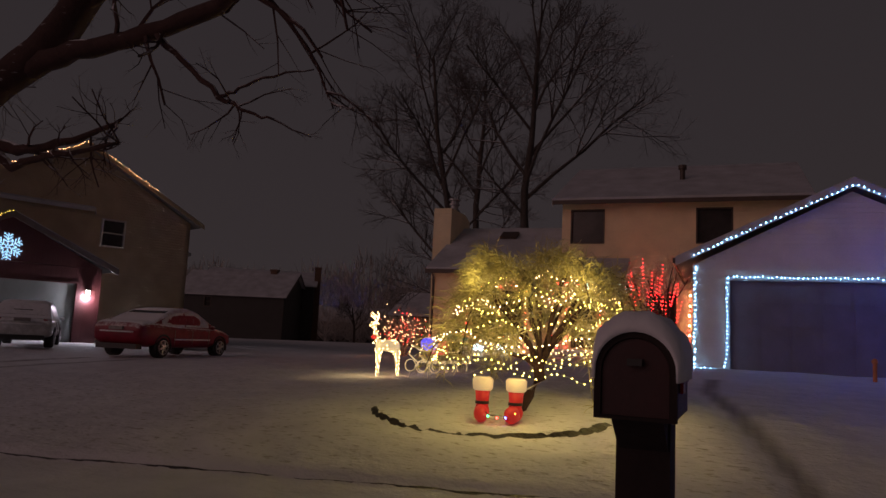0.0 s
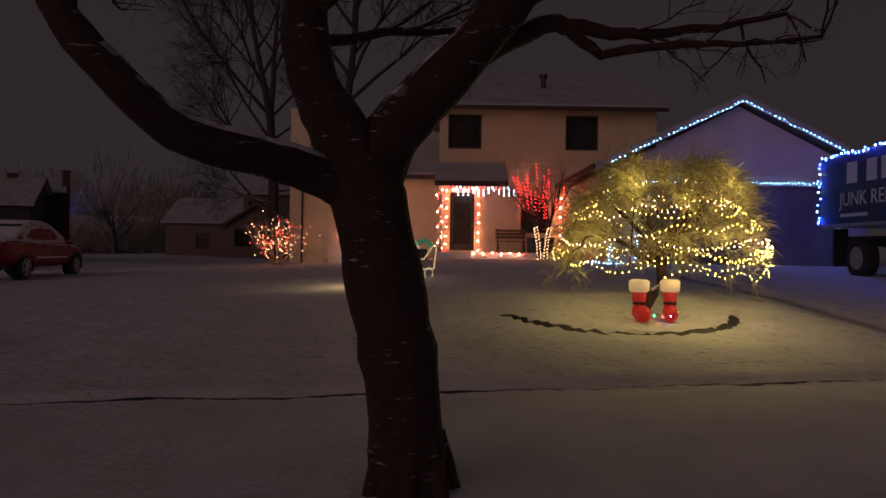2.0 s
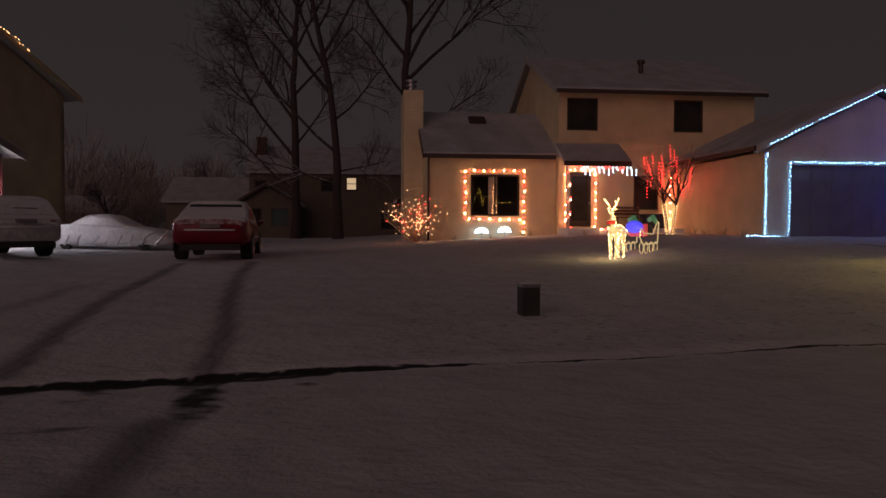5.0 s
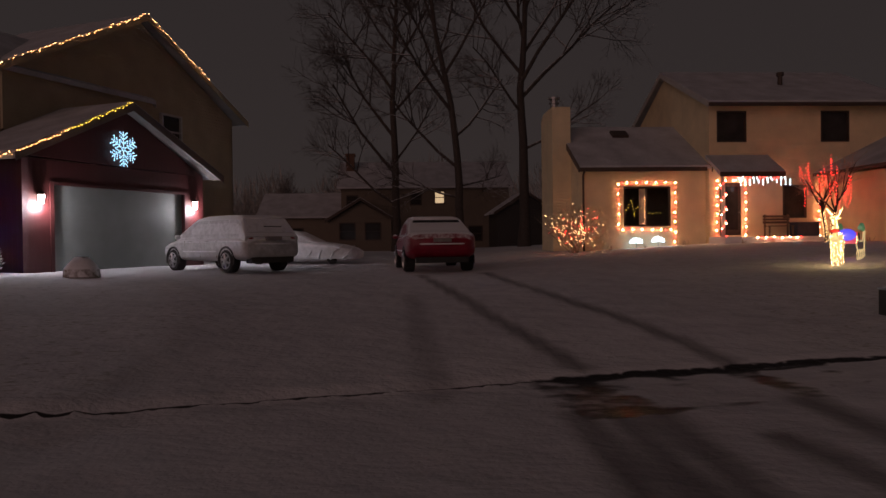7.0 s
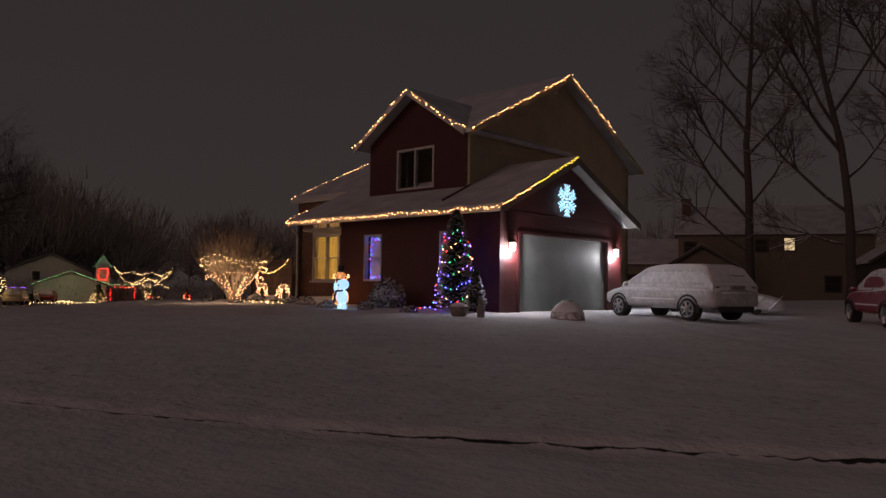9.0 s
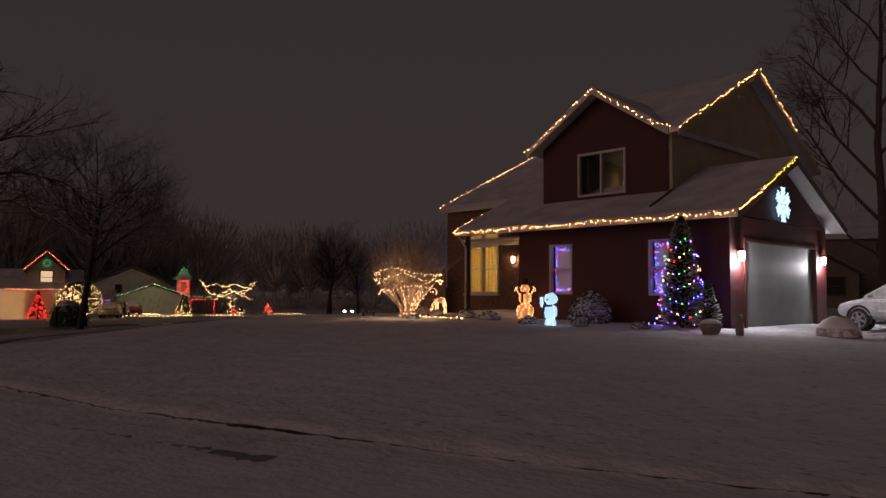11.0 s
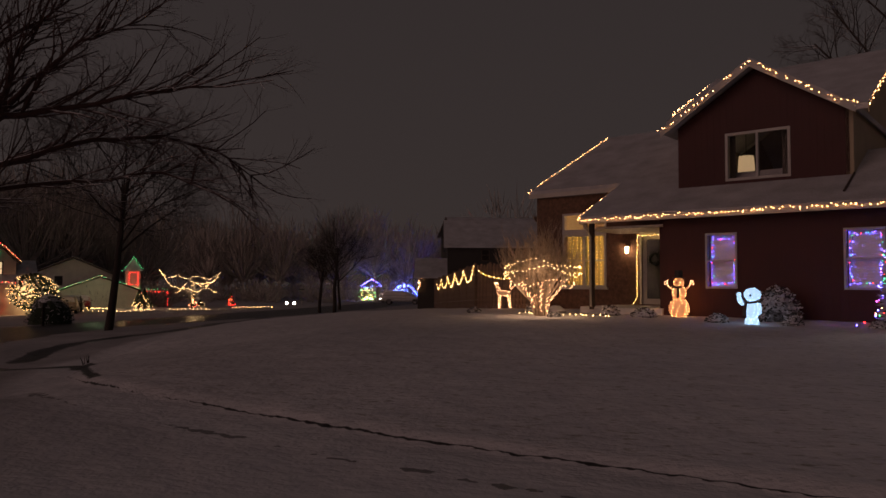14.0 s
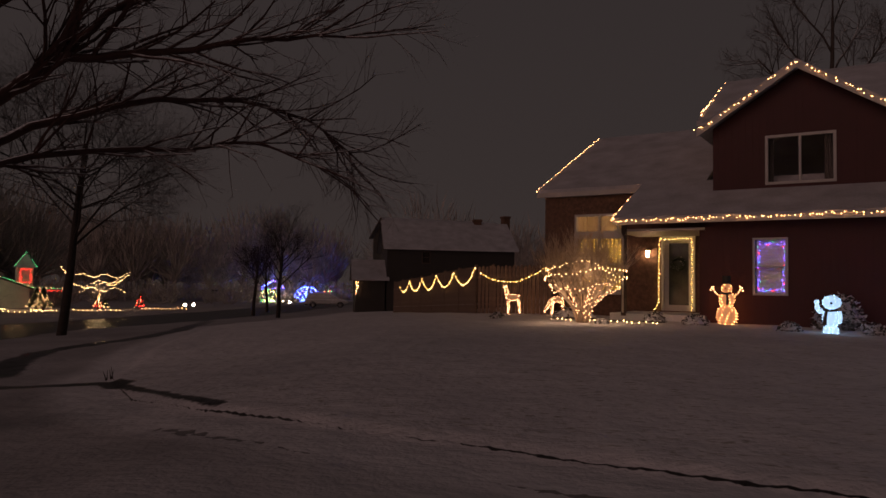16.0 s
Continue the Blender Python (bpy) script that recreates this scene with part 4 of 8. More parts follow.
def corner_tree():
    """A tree on the corner whose long limbs reach out over the footpath."""
    x, y = -41.6, 5.6
    z = 0.29
    t = thing("bare_tree", "bare tree with long snow-lined limbs over the footpath", "tree", Matrix.Translation((x, y, z)))
    rng = random.Random(26)
    g, f = Geo(), Geo()
    g.tube([(0, 0, -0.7), (0.03, 0.02, 0.3), (0, 0.05, 1.6), (-0.05, 0.1, 2.6), (-0.1, 0.1, 4.0), (0.1, 0.2, 6.0), (0, 0.1, 8.0)], [0.27, 0.21, 0.18, 0.17, 0.13, 0.09, 0.04], 12)
    limbs = [([(-0.05, 0.1, 2.3), (-0.1, 1.0, 3.2), (0.35, 1.55, 3.75), (0.85, 1.9, 4.3), (2.0, 2.3, 4.45), (3.2, 2.6, 4.75), (4.35, 2.9, 4.82)], 0.115),
             ([(0.85, 1.9, 4.3), (0.95, 1.95, 4.8), (1.1, 2.0, 5.4), (1.5, 2.3, 6.2)], 0.07), ([(0.85, 1.9, 4.3), (1.4, 2.0, 4.9), (2.3, 2.1, 5.5), (3.1, 2.3, 5.8)], 0.06),
             ([(-0.05, 0.1, 2.0), (-0.4, 1.6, 2.9), (-0.2, 2.8, 3.6), (1.17, 3.73, 4.24), (2.3, 4.2, 4.3), (3.3, 4.6, 4.1), (3.9, 4.9, 3.6)], 0.085),
             ([(-0.05, 0.1, 1.8), (-0.3, 1.2, 2.6), (0.3, 2.2, 3.1), (1.97, 3.16, 3.35), (2.9, 3.5, 3.5), (3.7, 3.7, 3.2)], 0.07),
             ([(-0.1, 0.1, 3.4), (0.2, 1.2, 4.6), (0.7, 2.0, 5.6), (1.4, 2.6, 6.4)], 0.08), ([(-0.1, 0.1, 3.0), (-1.2, 0.6, 4.2), (-2.4, 0.9, 5.0)], 0.08), ([(-0.05, 0.1, 3.2), (-0.2, -1.0, 4.4), (-0.1, -1.9, 5.2)], 0.08)]
    for pts, r in limbs:
        pts = [Vector(p) for p in pts]
        path = []
        for i in range(len(pts) - 1):
            for k in range(3):
                path.append(pts[i].lerp(pts[i + 1], k / 3) + Vector((rng.uniform(-1, 1), rng.uniform(-1, 1), rng.uniform(-1, 1))) * 0.035)
        path.append(pts[-1])
        n = len(path)
        rad = [r * (1 - 0.85 * i / (n - 1)) for i in range(n)]
        g.tube(path, rad, 8)
        for i in range(n // 3, n):
            for k in range(3):
                d = (path[min(i + 1, n - 1)] - path[i - 1]).normalized() + Vector((rng.uniform(-0.7, 0.7), rng.uniform(-0.7, 0.7), rng.uniform(-0.45, 0.75)))
                grow(g, f, path[i].copy(), d, rng.uniform(0.7, 1.5), max(0.017, rad[i] * 0.5), 2, 4, rng, (0, 0, 5, 4), 0.58, (18, 55), 0.02, 0.22)
    g.ob("trunk", M["bark"], t, smooth=True)
    f.ob("crown", M["bark"], t, kind="stuff")


corner_tree()


def street_tree():
    """The near tree on the verge: a thick trunk that forks into a few strong limbs."""
    x, y = -0.42, 3.92
    foot = Vector((x, y, ground_z(x, y)))
    t = thing("street_tree", "thick dark-barked street tree with snow on its forked limbs", "tree", Matrix.Translation(foot))
    rng = random.Random(5)
    g, f = Geo(), Geo()

    def line(pts, r0, r1, seg, wob=0.0):
        ps = [Vector(p) - foot for p in pts]
        out = []
        for i in range(len(ps) - 1):
            a, b = ps[max(i - 1, 0)], ps[min(i + 2, len(ps) - 1)]
            for k in range(4):
                s = k / 4
                h = ps[i].lerp(ps[i + 1], s) + (ps[i + 1] - b + ps[i] - a) * (0.12 * s * (1 - s) * 2)
                out.append(h + Vector((rng.uniform(-wob, wob), rng.uniform(-wob, wob), rng.uniform(-wob, wob))))
        out.append(ps[-1])
        rad = [lerp(r0, r1, i / (len(out) - 1)) * rng.uniform(0.94, 1.07) for i in range(len(out))]
        g.tube(out, rad, seg, caps=True)
        return out
    line([(-0.40, 3.92, 0.05), (-0.42, 3.92, 0.40), (-0.46, 3.91, 0.9), (-0.55, 3.90, 1.37), (-0.62, 3.89, 1.72), (-0.68, 3.88, 2.0)], 0.205, 0.185, 16)
    line([(-0.40, 3.92, 0.18), (-0.41, 3.92, 0.34), (-0.42, 3.92, 0.55)], 0.228, 0.19, 16)
    for k in range(7):
        a = k * 0.9 + rng.uniform(-0.2, 0.2)
        line([(-0.41 + 0.13 * math.cos(a), 3.92 + 0.13 * math.sin(a), 0.62), (-0.41 + 0.19 * math.cos(a), 3.92 + 0.19 * math.sin(a), 0.42), (-0.41 + 0.235 * math.cos(a), 3.92 + 0.235 * math.sin(a), 0.26)], 0.05, 0.045, 7)
    left = line([(-0.66, 3.88, 1.78), (-0.90, 3.80, 1.92), (-1.145, 3.5, 1.975), (-1.386, 3.25, 2.03), (-1.604, 3.1, 2.251), (-1.794, 3.05, 2.5), (-1.88, 2.95, 2.95), (-1.95, 2.8, 3.4)], 0.115, 0.05, 10)
    mid = line([(-0.67, 3.88, 1.9), (-0.82, 3.87, 2.2), (-0.93, 3.85, 2.42), (-0.96, 3.85, 2.8), (-0.95, 4.0, 3.6), (-0.8, 4.3, 4.8)], 0.16, 0.07, 12)
    line([(-0.86, 3.86, 2.3), (-1.0, 3.9, 2.5), (-1.06, 4.0, 2.75)], 0.09, 0.06, 9)
    right = line([(-0.64, 3.89, 1.85), (-0.538, 3.95, 2.12), (-0.338, 4.0, 2.364), (-0.132, 4.05, 2.602), (0.078, 4.1, 2.88), (0.25, 4.15, 3.06), (0.84, 4.2, 3.42), (1.06, 4.25, 3.74), (1.27, 4.3, 4.1)], 0.155, 0.10, 12)
    arm = line([(0.70, 4.2, 3.30), (1.2, 4.15, 3.37), (1.69, 4.1, 3.37), (2.31, 4.0, 3.43), (2.75, 3.9, 3.53), (3.2, 3.85, 3.75)], 0.075, 0.03, 9, 0.012)
    low = line([(-0.30, 4.03, 2.42), (-0.22, 4.05, 2.47), (0.027, 4.18, 2.656), (0.367, 4.28, 2.832), (0.662, 4.25, 2.764), (1.087, 4.2, 2.771), (1.6, 4.15, 2.86)], 0.085, 0.014, 8, 0.012)
    twig = line([(0.33, 4.28, 2.82), (0.43, 4.27, 2.79), (0.617, 4.25, 2.653), (0.95, 4.18, 2.69), (1.298, 4.1, 2.669), (1.743, 4.05, 2.707)], 0.042, 0.010, 7, 0.012)
    hang = line([(1.95, 4.05, 3.36), (2.2, 4.0, 3.15), (2.524, 3.95, 2.896), (2.62, 3.93, 2.85), (2.754, 3.9, 2.776), (2.915, 3.9, 2.729)], 0.022, 0.006, 6, 0.01)
    line([(2.524, 3.95, 2.896), (2.65, 3.95, 2.93), (2.85, 3.95, 2.99), (3.1, 3.95, 3.0)], 0.012, 0.004, 5, 0.01)
    fall = line([(2.70, 4.0, 3.52), (2.766, 4.0, 3.447), (3.004, 4.0, 3.163), (3.101, 4.0, 3.014), (3.2, 4.0, 2.8)], 0.018, 0.004, 5, 0.012)
    for src, count, ln, r, lev in ((left, 5, 1.0, 0.035, 1), (mid, 8, 1.4, 0.035, 1), (right[20:], 9, 1.1, 0.030, 1), (arm, 12, 0.6, 0.016, 2), (low[14:], 9, 0.35, 0.010, 2), (twig[6:], 9, 0.32, 0.008, 2), (hang[6:], 6, 0.30, 0.006, 2), (fall, 5, 0.35, 0.007, 2)):
        for k in range(count):
            p = src[rng.randrange(len(src) // 3, len(src))]
            d = Vector((rng.uniform(-0.8, 0.8), rng.uniform(-0.7, 0.7), rng.uniform(0.4, 1.2))) if lev == 1 else Vector((rng.uniform(-0.2, 1), rng.uniform(-0.5, 0.5), rng.uniform(-0.7, 0.5)))
            grow(g, f, p, d, ln * rng.uniform(0.6, 1.2), r, lev, 4, rng, (0, 4, 4, 3), 0.6, (20, 60), 0.0, 0.34)
    g.ob("trunk", M["fleck_bark"], t, smooth=True)
    f.ob("crown", M["bark"], t, kind="stuff")


def flecked_bark():
    """Dark bark with thin snow flecks caught in its horizontal cracks."""
    m = snowy("flecked_bark", (0.050, 0.024, 0.021), 0.62, 0.9, 9)
    n, l = m.node_tree.nodes, m.node_tree.links
    b = n["Principled BSDF"]
    src = b.inputs["Base Color"].links[0].from_socket
    tc_, mp, no, mr, mx = n.new("ShaderNodeTexCoord"), n.new("ShaderNodeMapping"), n.new("ShaderNodeTexNoise"), n.new("ShaderNodeMapRange"), n.new("ShaderNodeMix")
    mp.inputs["Scale"].default_value = (5, 5, 34)
    no.inputs["Scale"].default_value, no.inputs["Detail"].default_value = 1.6, 5
    mr.inputs["From Min"].default_value, mr.inputs["From Max"].default_value = 0.66, 0.74
    mx.data_type = "RGBA"
    l.new(tc_.outputs["Object"], mp.inputs[0])
    l.new(mp.outputs[0], no.inputs["Vector"])
    l.new(no.outputs["Fac"], mr.inputs["Value"])
    l.new(mr.outputs[0], mx.inputs["Factor"])
    l.new(src, mx.inputs["A"])
    mx.inputs["B"].default_value = (0.42, 0.42, 0.44, 1)
    l.new(mx.outputs["Result"], b.inputs["Base Color"])
    return m


M["fleck_bark"] = flecked_bark()
street_tree()


def far_woods():
    """Distant bare woods: trunks, limbs and a haze of fine upright twigs in rounded crowns."""
    rng = random.Random(31)
    g = Geo()

    def crown(b, h, w, n, thin):
        g.tube([b, b + Vector((rng.uniform(-0.4, 0.4), 0, h * 0.45)), b + Vector((rng.uniform(-0.8, 0.8), 0, h * 0.85))], [0.013 * h, 0.009 * h, 0.003 * h], 4, caps=False)
        fork = b + Vector((0, 0, h * 0.28))
        for k in range(n):
            a, u = rng.uniform(0, 2 * math.pi), rng.random() ** 0.45
            e = rng.uniform(-0.35, 1.0)
            c = math.sqrt(max(0.0, 1 - e * e))
            p = b + Vector((math.cos(a) * c * w * u, math.sin(a) * c * w * u, h * 0.56 + e * u * h * 0.44))
            d = (p - fork).normalized() + Vector((rng.uniform(-0.5, 0.5), rng.uniform(-0.5, 0.5), rng.uniform(-0.1, 0.6)))
            ln = rng.uniform(0.07, 0.17) * h
            s = Vector((rng.uniform(-1, 1), rng.uniform(-1, 1), rng.uniform(-0.3, 0.3))).normalized() * thin * rng.uniform(0.6, 1.2)
            g.add([p - s, p + s, p + d * ln], [(0, 1, 2)])
            if k % 9 == 0:
                g.tube([fork, fork.lerp(p, 0.55) + Vector((0, 0, -0.03 * h)), p], [0.010 * h, 0.006 * h, 0.002 * h], 3, caps=False)
    for i in range(210):
        a = rng.uniform(-80, -22) if i % 3 else rng.uniform(-22, 60)
        deep = -40 < a < -17
        dist = rng.uniform(260, 330) if deep else rng.uniform(125, 190)
        x, y = -20 + dist * math.sin(radians(a)), dist * math.cos(radians(a))
        h = rng.uniform(20, 34) if deep else rng.uniform(15, 25) if a < -22 else rng.uniform(10, 18)
        crown(Vector((x, y, ground_z(x, y) - 0.5)), h, h * rng.uniform(0.30, 0.46), 330, 0.10 * dist / 150)
    for i in range(260):
        a = rng.uniform(-80, 20)
        deep = -40 < a < -17
        dist = rng.uniform(235, 300) if deep else rng.uniform(112, 150)
        x, y = -20 + dist * math.sin(radians(a)), dist * math.cos(radians(a))
        h = rng.uniform(5, 12) if deep else rng.uniform(3, 7.5)
        crown(Vector((x, y, ground_z(x, y) - 0.28 * h)), h, h * rng.uniform(0.6, 0.9), 150, 0.07 * dist / 130)
    # low thicket added to screen the far blue lights
    for i in range(60):
        x, y = rng.uniform(-56, -34), rng.uniform(90, 104)
        h = rng.uniform(3.0, 7.5)
        crown(Vector((x, y, ground_z(x, y) - 0.3)), h, h * 0.5, 130, 0.045)
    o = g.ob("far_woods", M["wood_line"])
    tagged(o, "bare woods behind the houses, paled as by haze", "woods", kind="stuff")


far_woods()


# ---- houses behind ----
def back_house(name, label, m, w, d, z0, eave, ridge, wall, windows=(), lit=(), chimney=None, axis=0, over=0.35):
    """A plain house: facade along local x at y = 0, depth along y. windows: x0, x1, z0, z1."""
    h = thing(name, label, "house", m)
    Geo().wall(1, 0, 0.25, 0, w, z0, eave, [q for q in windows]).ob("wall", wall, h)
    Geo().box(0, d - 0.25, z0, w, d, eave).ob("wall", wall, h)
    if axis == 0:
        for x in (0, w - 0.25):
            Geo().prism([(0.25, z0), (d - 0.25, z0), (d - 0.25, eave), (d / 2, ridge - 0.2), (0.25, eave)], 0, x, x + 0.25).ob("wall", wall, h)
        gable_roof(h, 0, -over, w + over, -over, d / 2, d + over, eave - 0.1, ridge, eave - 0.1, M["roof_snow"], trim=M["brown_trim"])
    else:
        for x in (0, w - 0.25):
            Geo().box(x, 0.25, z0, x + 0.25, d - 0.25, eave).ob("wall", wall, h)
        Geo().prism([(0, eave), (w, eave), (w / 2, ridge - 0.2)], 1, 0, 0.25).ob("gable", wall, h)
        gable_roof(h, 1, -over, d + over, -over, w / 2, w + over, eave - 0.1, ridge, eave - 0.1, M["roof_snow"], trim=M["brown_trim"])
    for i, q in enumerate(windows):
        window(h, 1, 0, -1, *q, M["brown_trim"], 0, 0.09, 0.15, glass=M["lit_pane"] if i in lit else None, rail=True)
    if chimney:
        cx, cy, cz = chimney
        Geo().box(cx - 0.35, cy - 0.35, z0, cx + 0.35, cy + 0.35, cz).box(cx - 0.42, cy - 0.42, cz - 0.2, cx + 0.42, cy + 0.42, cz).ob("chimney", M["brick"], h)
    return h


M["lit_pane"] = glowing("lamp_lit_pane", (1.0, 0.75, 0.42), 0.55)
M["tan_wall"] = siding("tan_siding", (0.15, 0.12, 0.09), pitch=0.2)
M["dark_wall"] = siding("dark_siding", (0.034, 0.031, 0.028), pitch=0.2)
back_house("house", "tan two-storey house with snowy roof and one lit window", pose(-18.32, 66.94, -0.22) @ Matrix.Scale(1.15, 4), 13.8, 9, 0.0, 5.8, 8.2, M["tan_wall"],
           [(0.4, 1.4, 4.2, 5.2), (5.6, 6.6, 4.3, 5.4), (7.6, 8.5, 4.4, 5.5), (10.4, 11.6, 1.3, 2.6)], lit=(2,), chimney=(0.6, 3, 8.9))
back_house("house", "tan gabled front wing with two dark windows", pose(-19.12, 64.06, -0.22) @ Matrix.Scale(1.15, 4), 4.8, 2.6, 0.0, 3.1, 4.7, M["tan_wall"], [(0.7, 2.0, 1.5, 2.9), (2.7, 4.0, 1.5, 2.9)], axis=1)
back_house("house", "low tan house with snow-covered roof", pose(-26.25, 69.24, -0.22) @ Matrix.Scale(1.15, 4), 7.5, 8, 0.0, 3.5, 5.6, M["tan_wall"], [(2.5, 3.6, 1.3, 2.6)])
back_house("house", "dark house with snowy roof and a brick chimney", pose(-48.3, 66.8, 0, 0, 0, 28), 12.0, 8, 0.0, 6.7, 8.4, M["dark_wall"], [(3.0, 4.2, 1.4, 2.9)], chimney=(12.3, 1.5, 9.0))
# added house: hides the far blue lights from the path's first stretch
back_house("house", "low dark house added to screen the far blue lights", pose(-58.0, 99.0, 0, 0, 0, 18), 17, 8, -1.0, 3.4, 5.6, M["dark_wall"], [(5.0, 6.2, 1.2, 2.5)])
back_house("shed", "small dark outbuilding with snowy roof", pose(-5.0, 56, 0), 4.5, 6, 0.0, 3.6, 5.2, M["dark_wall"], axis=1)
back_house("house", "dark green house with long snowy roof", pose(-48.0, 62.0, -0.8, 0, 0, 16.3), 11.6, 9, -1.0, 5.8, 8.5, M["dark_wall"], [(3.1, 3.9, 4.5, 5.6)], chimney=(9.0, 4.5, 9.0))
back_house("house", "lower gabled wing with amber lights on its corner", pose(-51.4, 61.0, -1.0, 0, 0, 16.3) @ pose(0.8, 0, 0), 2.6, 6, -1.0, 3.2, 4.9, M["dark_wall"])


# ---- vehicles ----
def car(name, label, m, length, width, tall, paint, cover_mat, style="sedan", tail="red_lens", group=""):
    """Local frame: x ahead, y to the left, z up from the ground. cover_mat: the snow on roof and bonnet."""
    c = thing(name, label, "car", m, group)
    L, W, H = length, width / 2, tall
    # body rings from tail to nose: x, bottom, top, half width
    belt = H * 0.60
    if style == "sedan":
        st = [(-0.50, 0.42, 0.60, 0.80), (-0.485, 0.30, 0.68, 0.90), (-0.45, 0.24, 0.73, 0.97), (-0.36, 0.21, 0.735, 1.0), (-0.2, 0.19, 0.70, 1.0), (0.0, 0.19, 0.68, 1.0),
              (0.16, 0.19, 0.67, 1.0), (0.24, 0.20, 0.665, 0.99), (0.38, 0.21, 0.60, 0.96), (0.46, 0.24, 0.53, 0.88), (0.495, 0.30, 0.46, 0.74)]
        cab = [(-0.39, 0.70, 0.72), (-0.29, 0.84, 0.8), (-0.19, 0.955, 0.90), (-0.10, 0.995, 0.92), (0.0, 1.0, 0.92), (0.07, 0.955, 0.90), (0.25, 0.67, 0.74)]
    elif style == "wagon":
        st = [(-0.50, 0.30, 0.56, 0.84), (-0.49, 0.24, 0.62, 0.94), (-0.45, 0.22, 0.64, 0.99), (-0.3, 0.2, 0.65, 1.0), (0.0, 0.19, 0.65, 1.0), (0.2, 0.19, 0.64, 1.0),
              (0.27, 0.20, 0.63, 0.99), (0.40, 0.21, 0.56, 0.95), (0.47, 0.25, 0.50, 0.86), (0.50, 0.30, 0.44, 0.72)]
        cab = [(-0.49, 0.63, 0.80), (-0.415, 0.94, 0.80), (-0.36, 0.985, 0.85), (-0.20, 1.0, 0.86), (0.0, 0.995, 0.88), (0.09, 0.955, 0.88), (0.29, 0.64, 0.76)]
    else:
        st = [(-0.50, 0.15, 0.52, 0.86), (-0.46, 0.08, 0.62, 0.97), (-0.36, 0.06, 0.70, 1.0), (-0.2, 0.06, 0.72, 1.0), (0.0, 0.06, 0.70, 1.0), (0.2, 0.06, 0.64, 1.0),
              (0.35, 0.06, 0.56, 0.97), (0.45, 0.08, 0.46, 0.90), (0.495, 0.15, 0.36, 0.76)]
        cab = [(-0.34, 0.68, 0.74), (-0.18, 0.98, 0.80), (-0.08, 1.0, 0.82), (0.02, 0.96, 0.80), (0.2, 0.64, 0.74)]

    def loft(rings, seg, power):
        g = Geo()
        for x, lo, hi, w in rings:
            for j in range(seg):
                a = 2 * math.pi * j / seg
                cy, cz = math.cos(a), math.sin(a)
                py = math.copysign(abs(cy) ** power, cy)
                pz = math.copysign(abs(cz) ** power, cz)
                g.v.append((x, py * w, (lo + hi) / 2 + pz * (hi - lo) / 2))
        n = len(rings)
        for i in range(n - 1):
            for j in range(seg):
                k = i * seg
                g.f.append((k + j, k + (j + 1) % seg, k + seg + (j + 1) % seg, k + seg + j))
        g.f.append(tuple(range(seg))[::-1])
        g.f.append(tuple((n - 1) * seg + j for j in range(seg)))
        return g

    body = loft([(x * L, lo * H, hi * H, w * W) for x, lo, hi, w in st], 32, 0.42).ob("body", paint, c, smooth=True)
    if style == "cover":
        loft([(x * L, 0.35 * H, hi * H, w * W * 0.92) for x, hi, w in cab], 24, 0.6).ob("cover_top", paint, c, smooth=True)
        rng = random.Random(4)
        for k in range(9):
            x = (-0.40 + 0.1 * k) * L
            Geo().tube([(x, -W * 0.99, H * 0.12), (x + rng.uniform(0.05, 0.3), -W * 1.0, H * 0.34), (x + rng.uniform(0.2, 0.5), -W * 0.93, H * 0.54)], [0.03, 0.035, 0.01], 6).ob("cover_fold", paint, c, smooth=True)
        for x in (-0.30 * L, 0.31 * L):
            Geo().tube([(x, -W * 0.94, 0.16), (x, -W * 0.80, 0.16)], 0.18, 14).ob("wheel", M["rubber"], c)
        return c
    # cabin: a shell that narrows to the roof, with panes let into it
    def half(z):
        s = min(1.0, max(0.0, (z - belt) / (H - belt)))
        return W * (0.94 - 0.17 * s ** 1.3)
    top = [(x * L, hi * H) for x, hi, w in cab]
    g = Geo()
    levels = 7
    for x, zt in top:
        for k in range(levels):
            z = lerp(belt * 0.92, zt, k / (levels - 1))
            y = half(z) - (0.05 if k == levels - 1 else 0.0)
            g.v += [(x, -y, z), (x, y, z)]
    m = 2 * levels
    for i in range(len(top) - 1):
        for k in range(levels - 1):
            a, b = i * m + 2 * k, (i + 1) * m + 2 * k
            g.f += [(a, b, b + 2, a + 2), (a + 1, a + 3, b + 3, b + 1)]
        a, b = i * m + m - 2, (i + 1) * m + m - 2
        g.f.append((a, b, b + 1, a + 1))
    for i in (0, len(top) - 1):
        for k in range(levels - 1):
            a = i * m + 2 * k
            g.f.append((a, a + 1, a + 3, a + 2))
    g.ob("cabin", paint, c, smooth=False)
    x0, x1 = top[1][0] - 0.10, top[-2][0] + 0.08
    lo_z, hi_z = belt + 0.05, H * 0.925
    rear, nose = top[0][0] + 0.22, top[-1][0] - 0.30
    cuts = [rear + 0.05, lerp(rear, nose, 0.22), lerp(rear, nose, 0.56), nose] if style == "wagon" else [rear + 0.12, lerp(rear, nose, 0.50), nose]
    def roof_z(x):
        for (xa, za), (xb, zb) in zip(top, top[1:]):
            if xa <= x <= xb:
                return lerp(za, zb, (x - xa) / (xb - xa))
        return belt
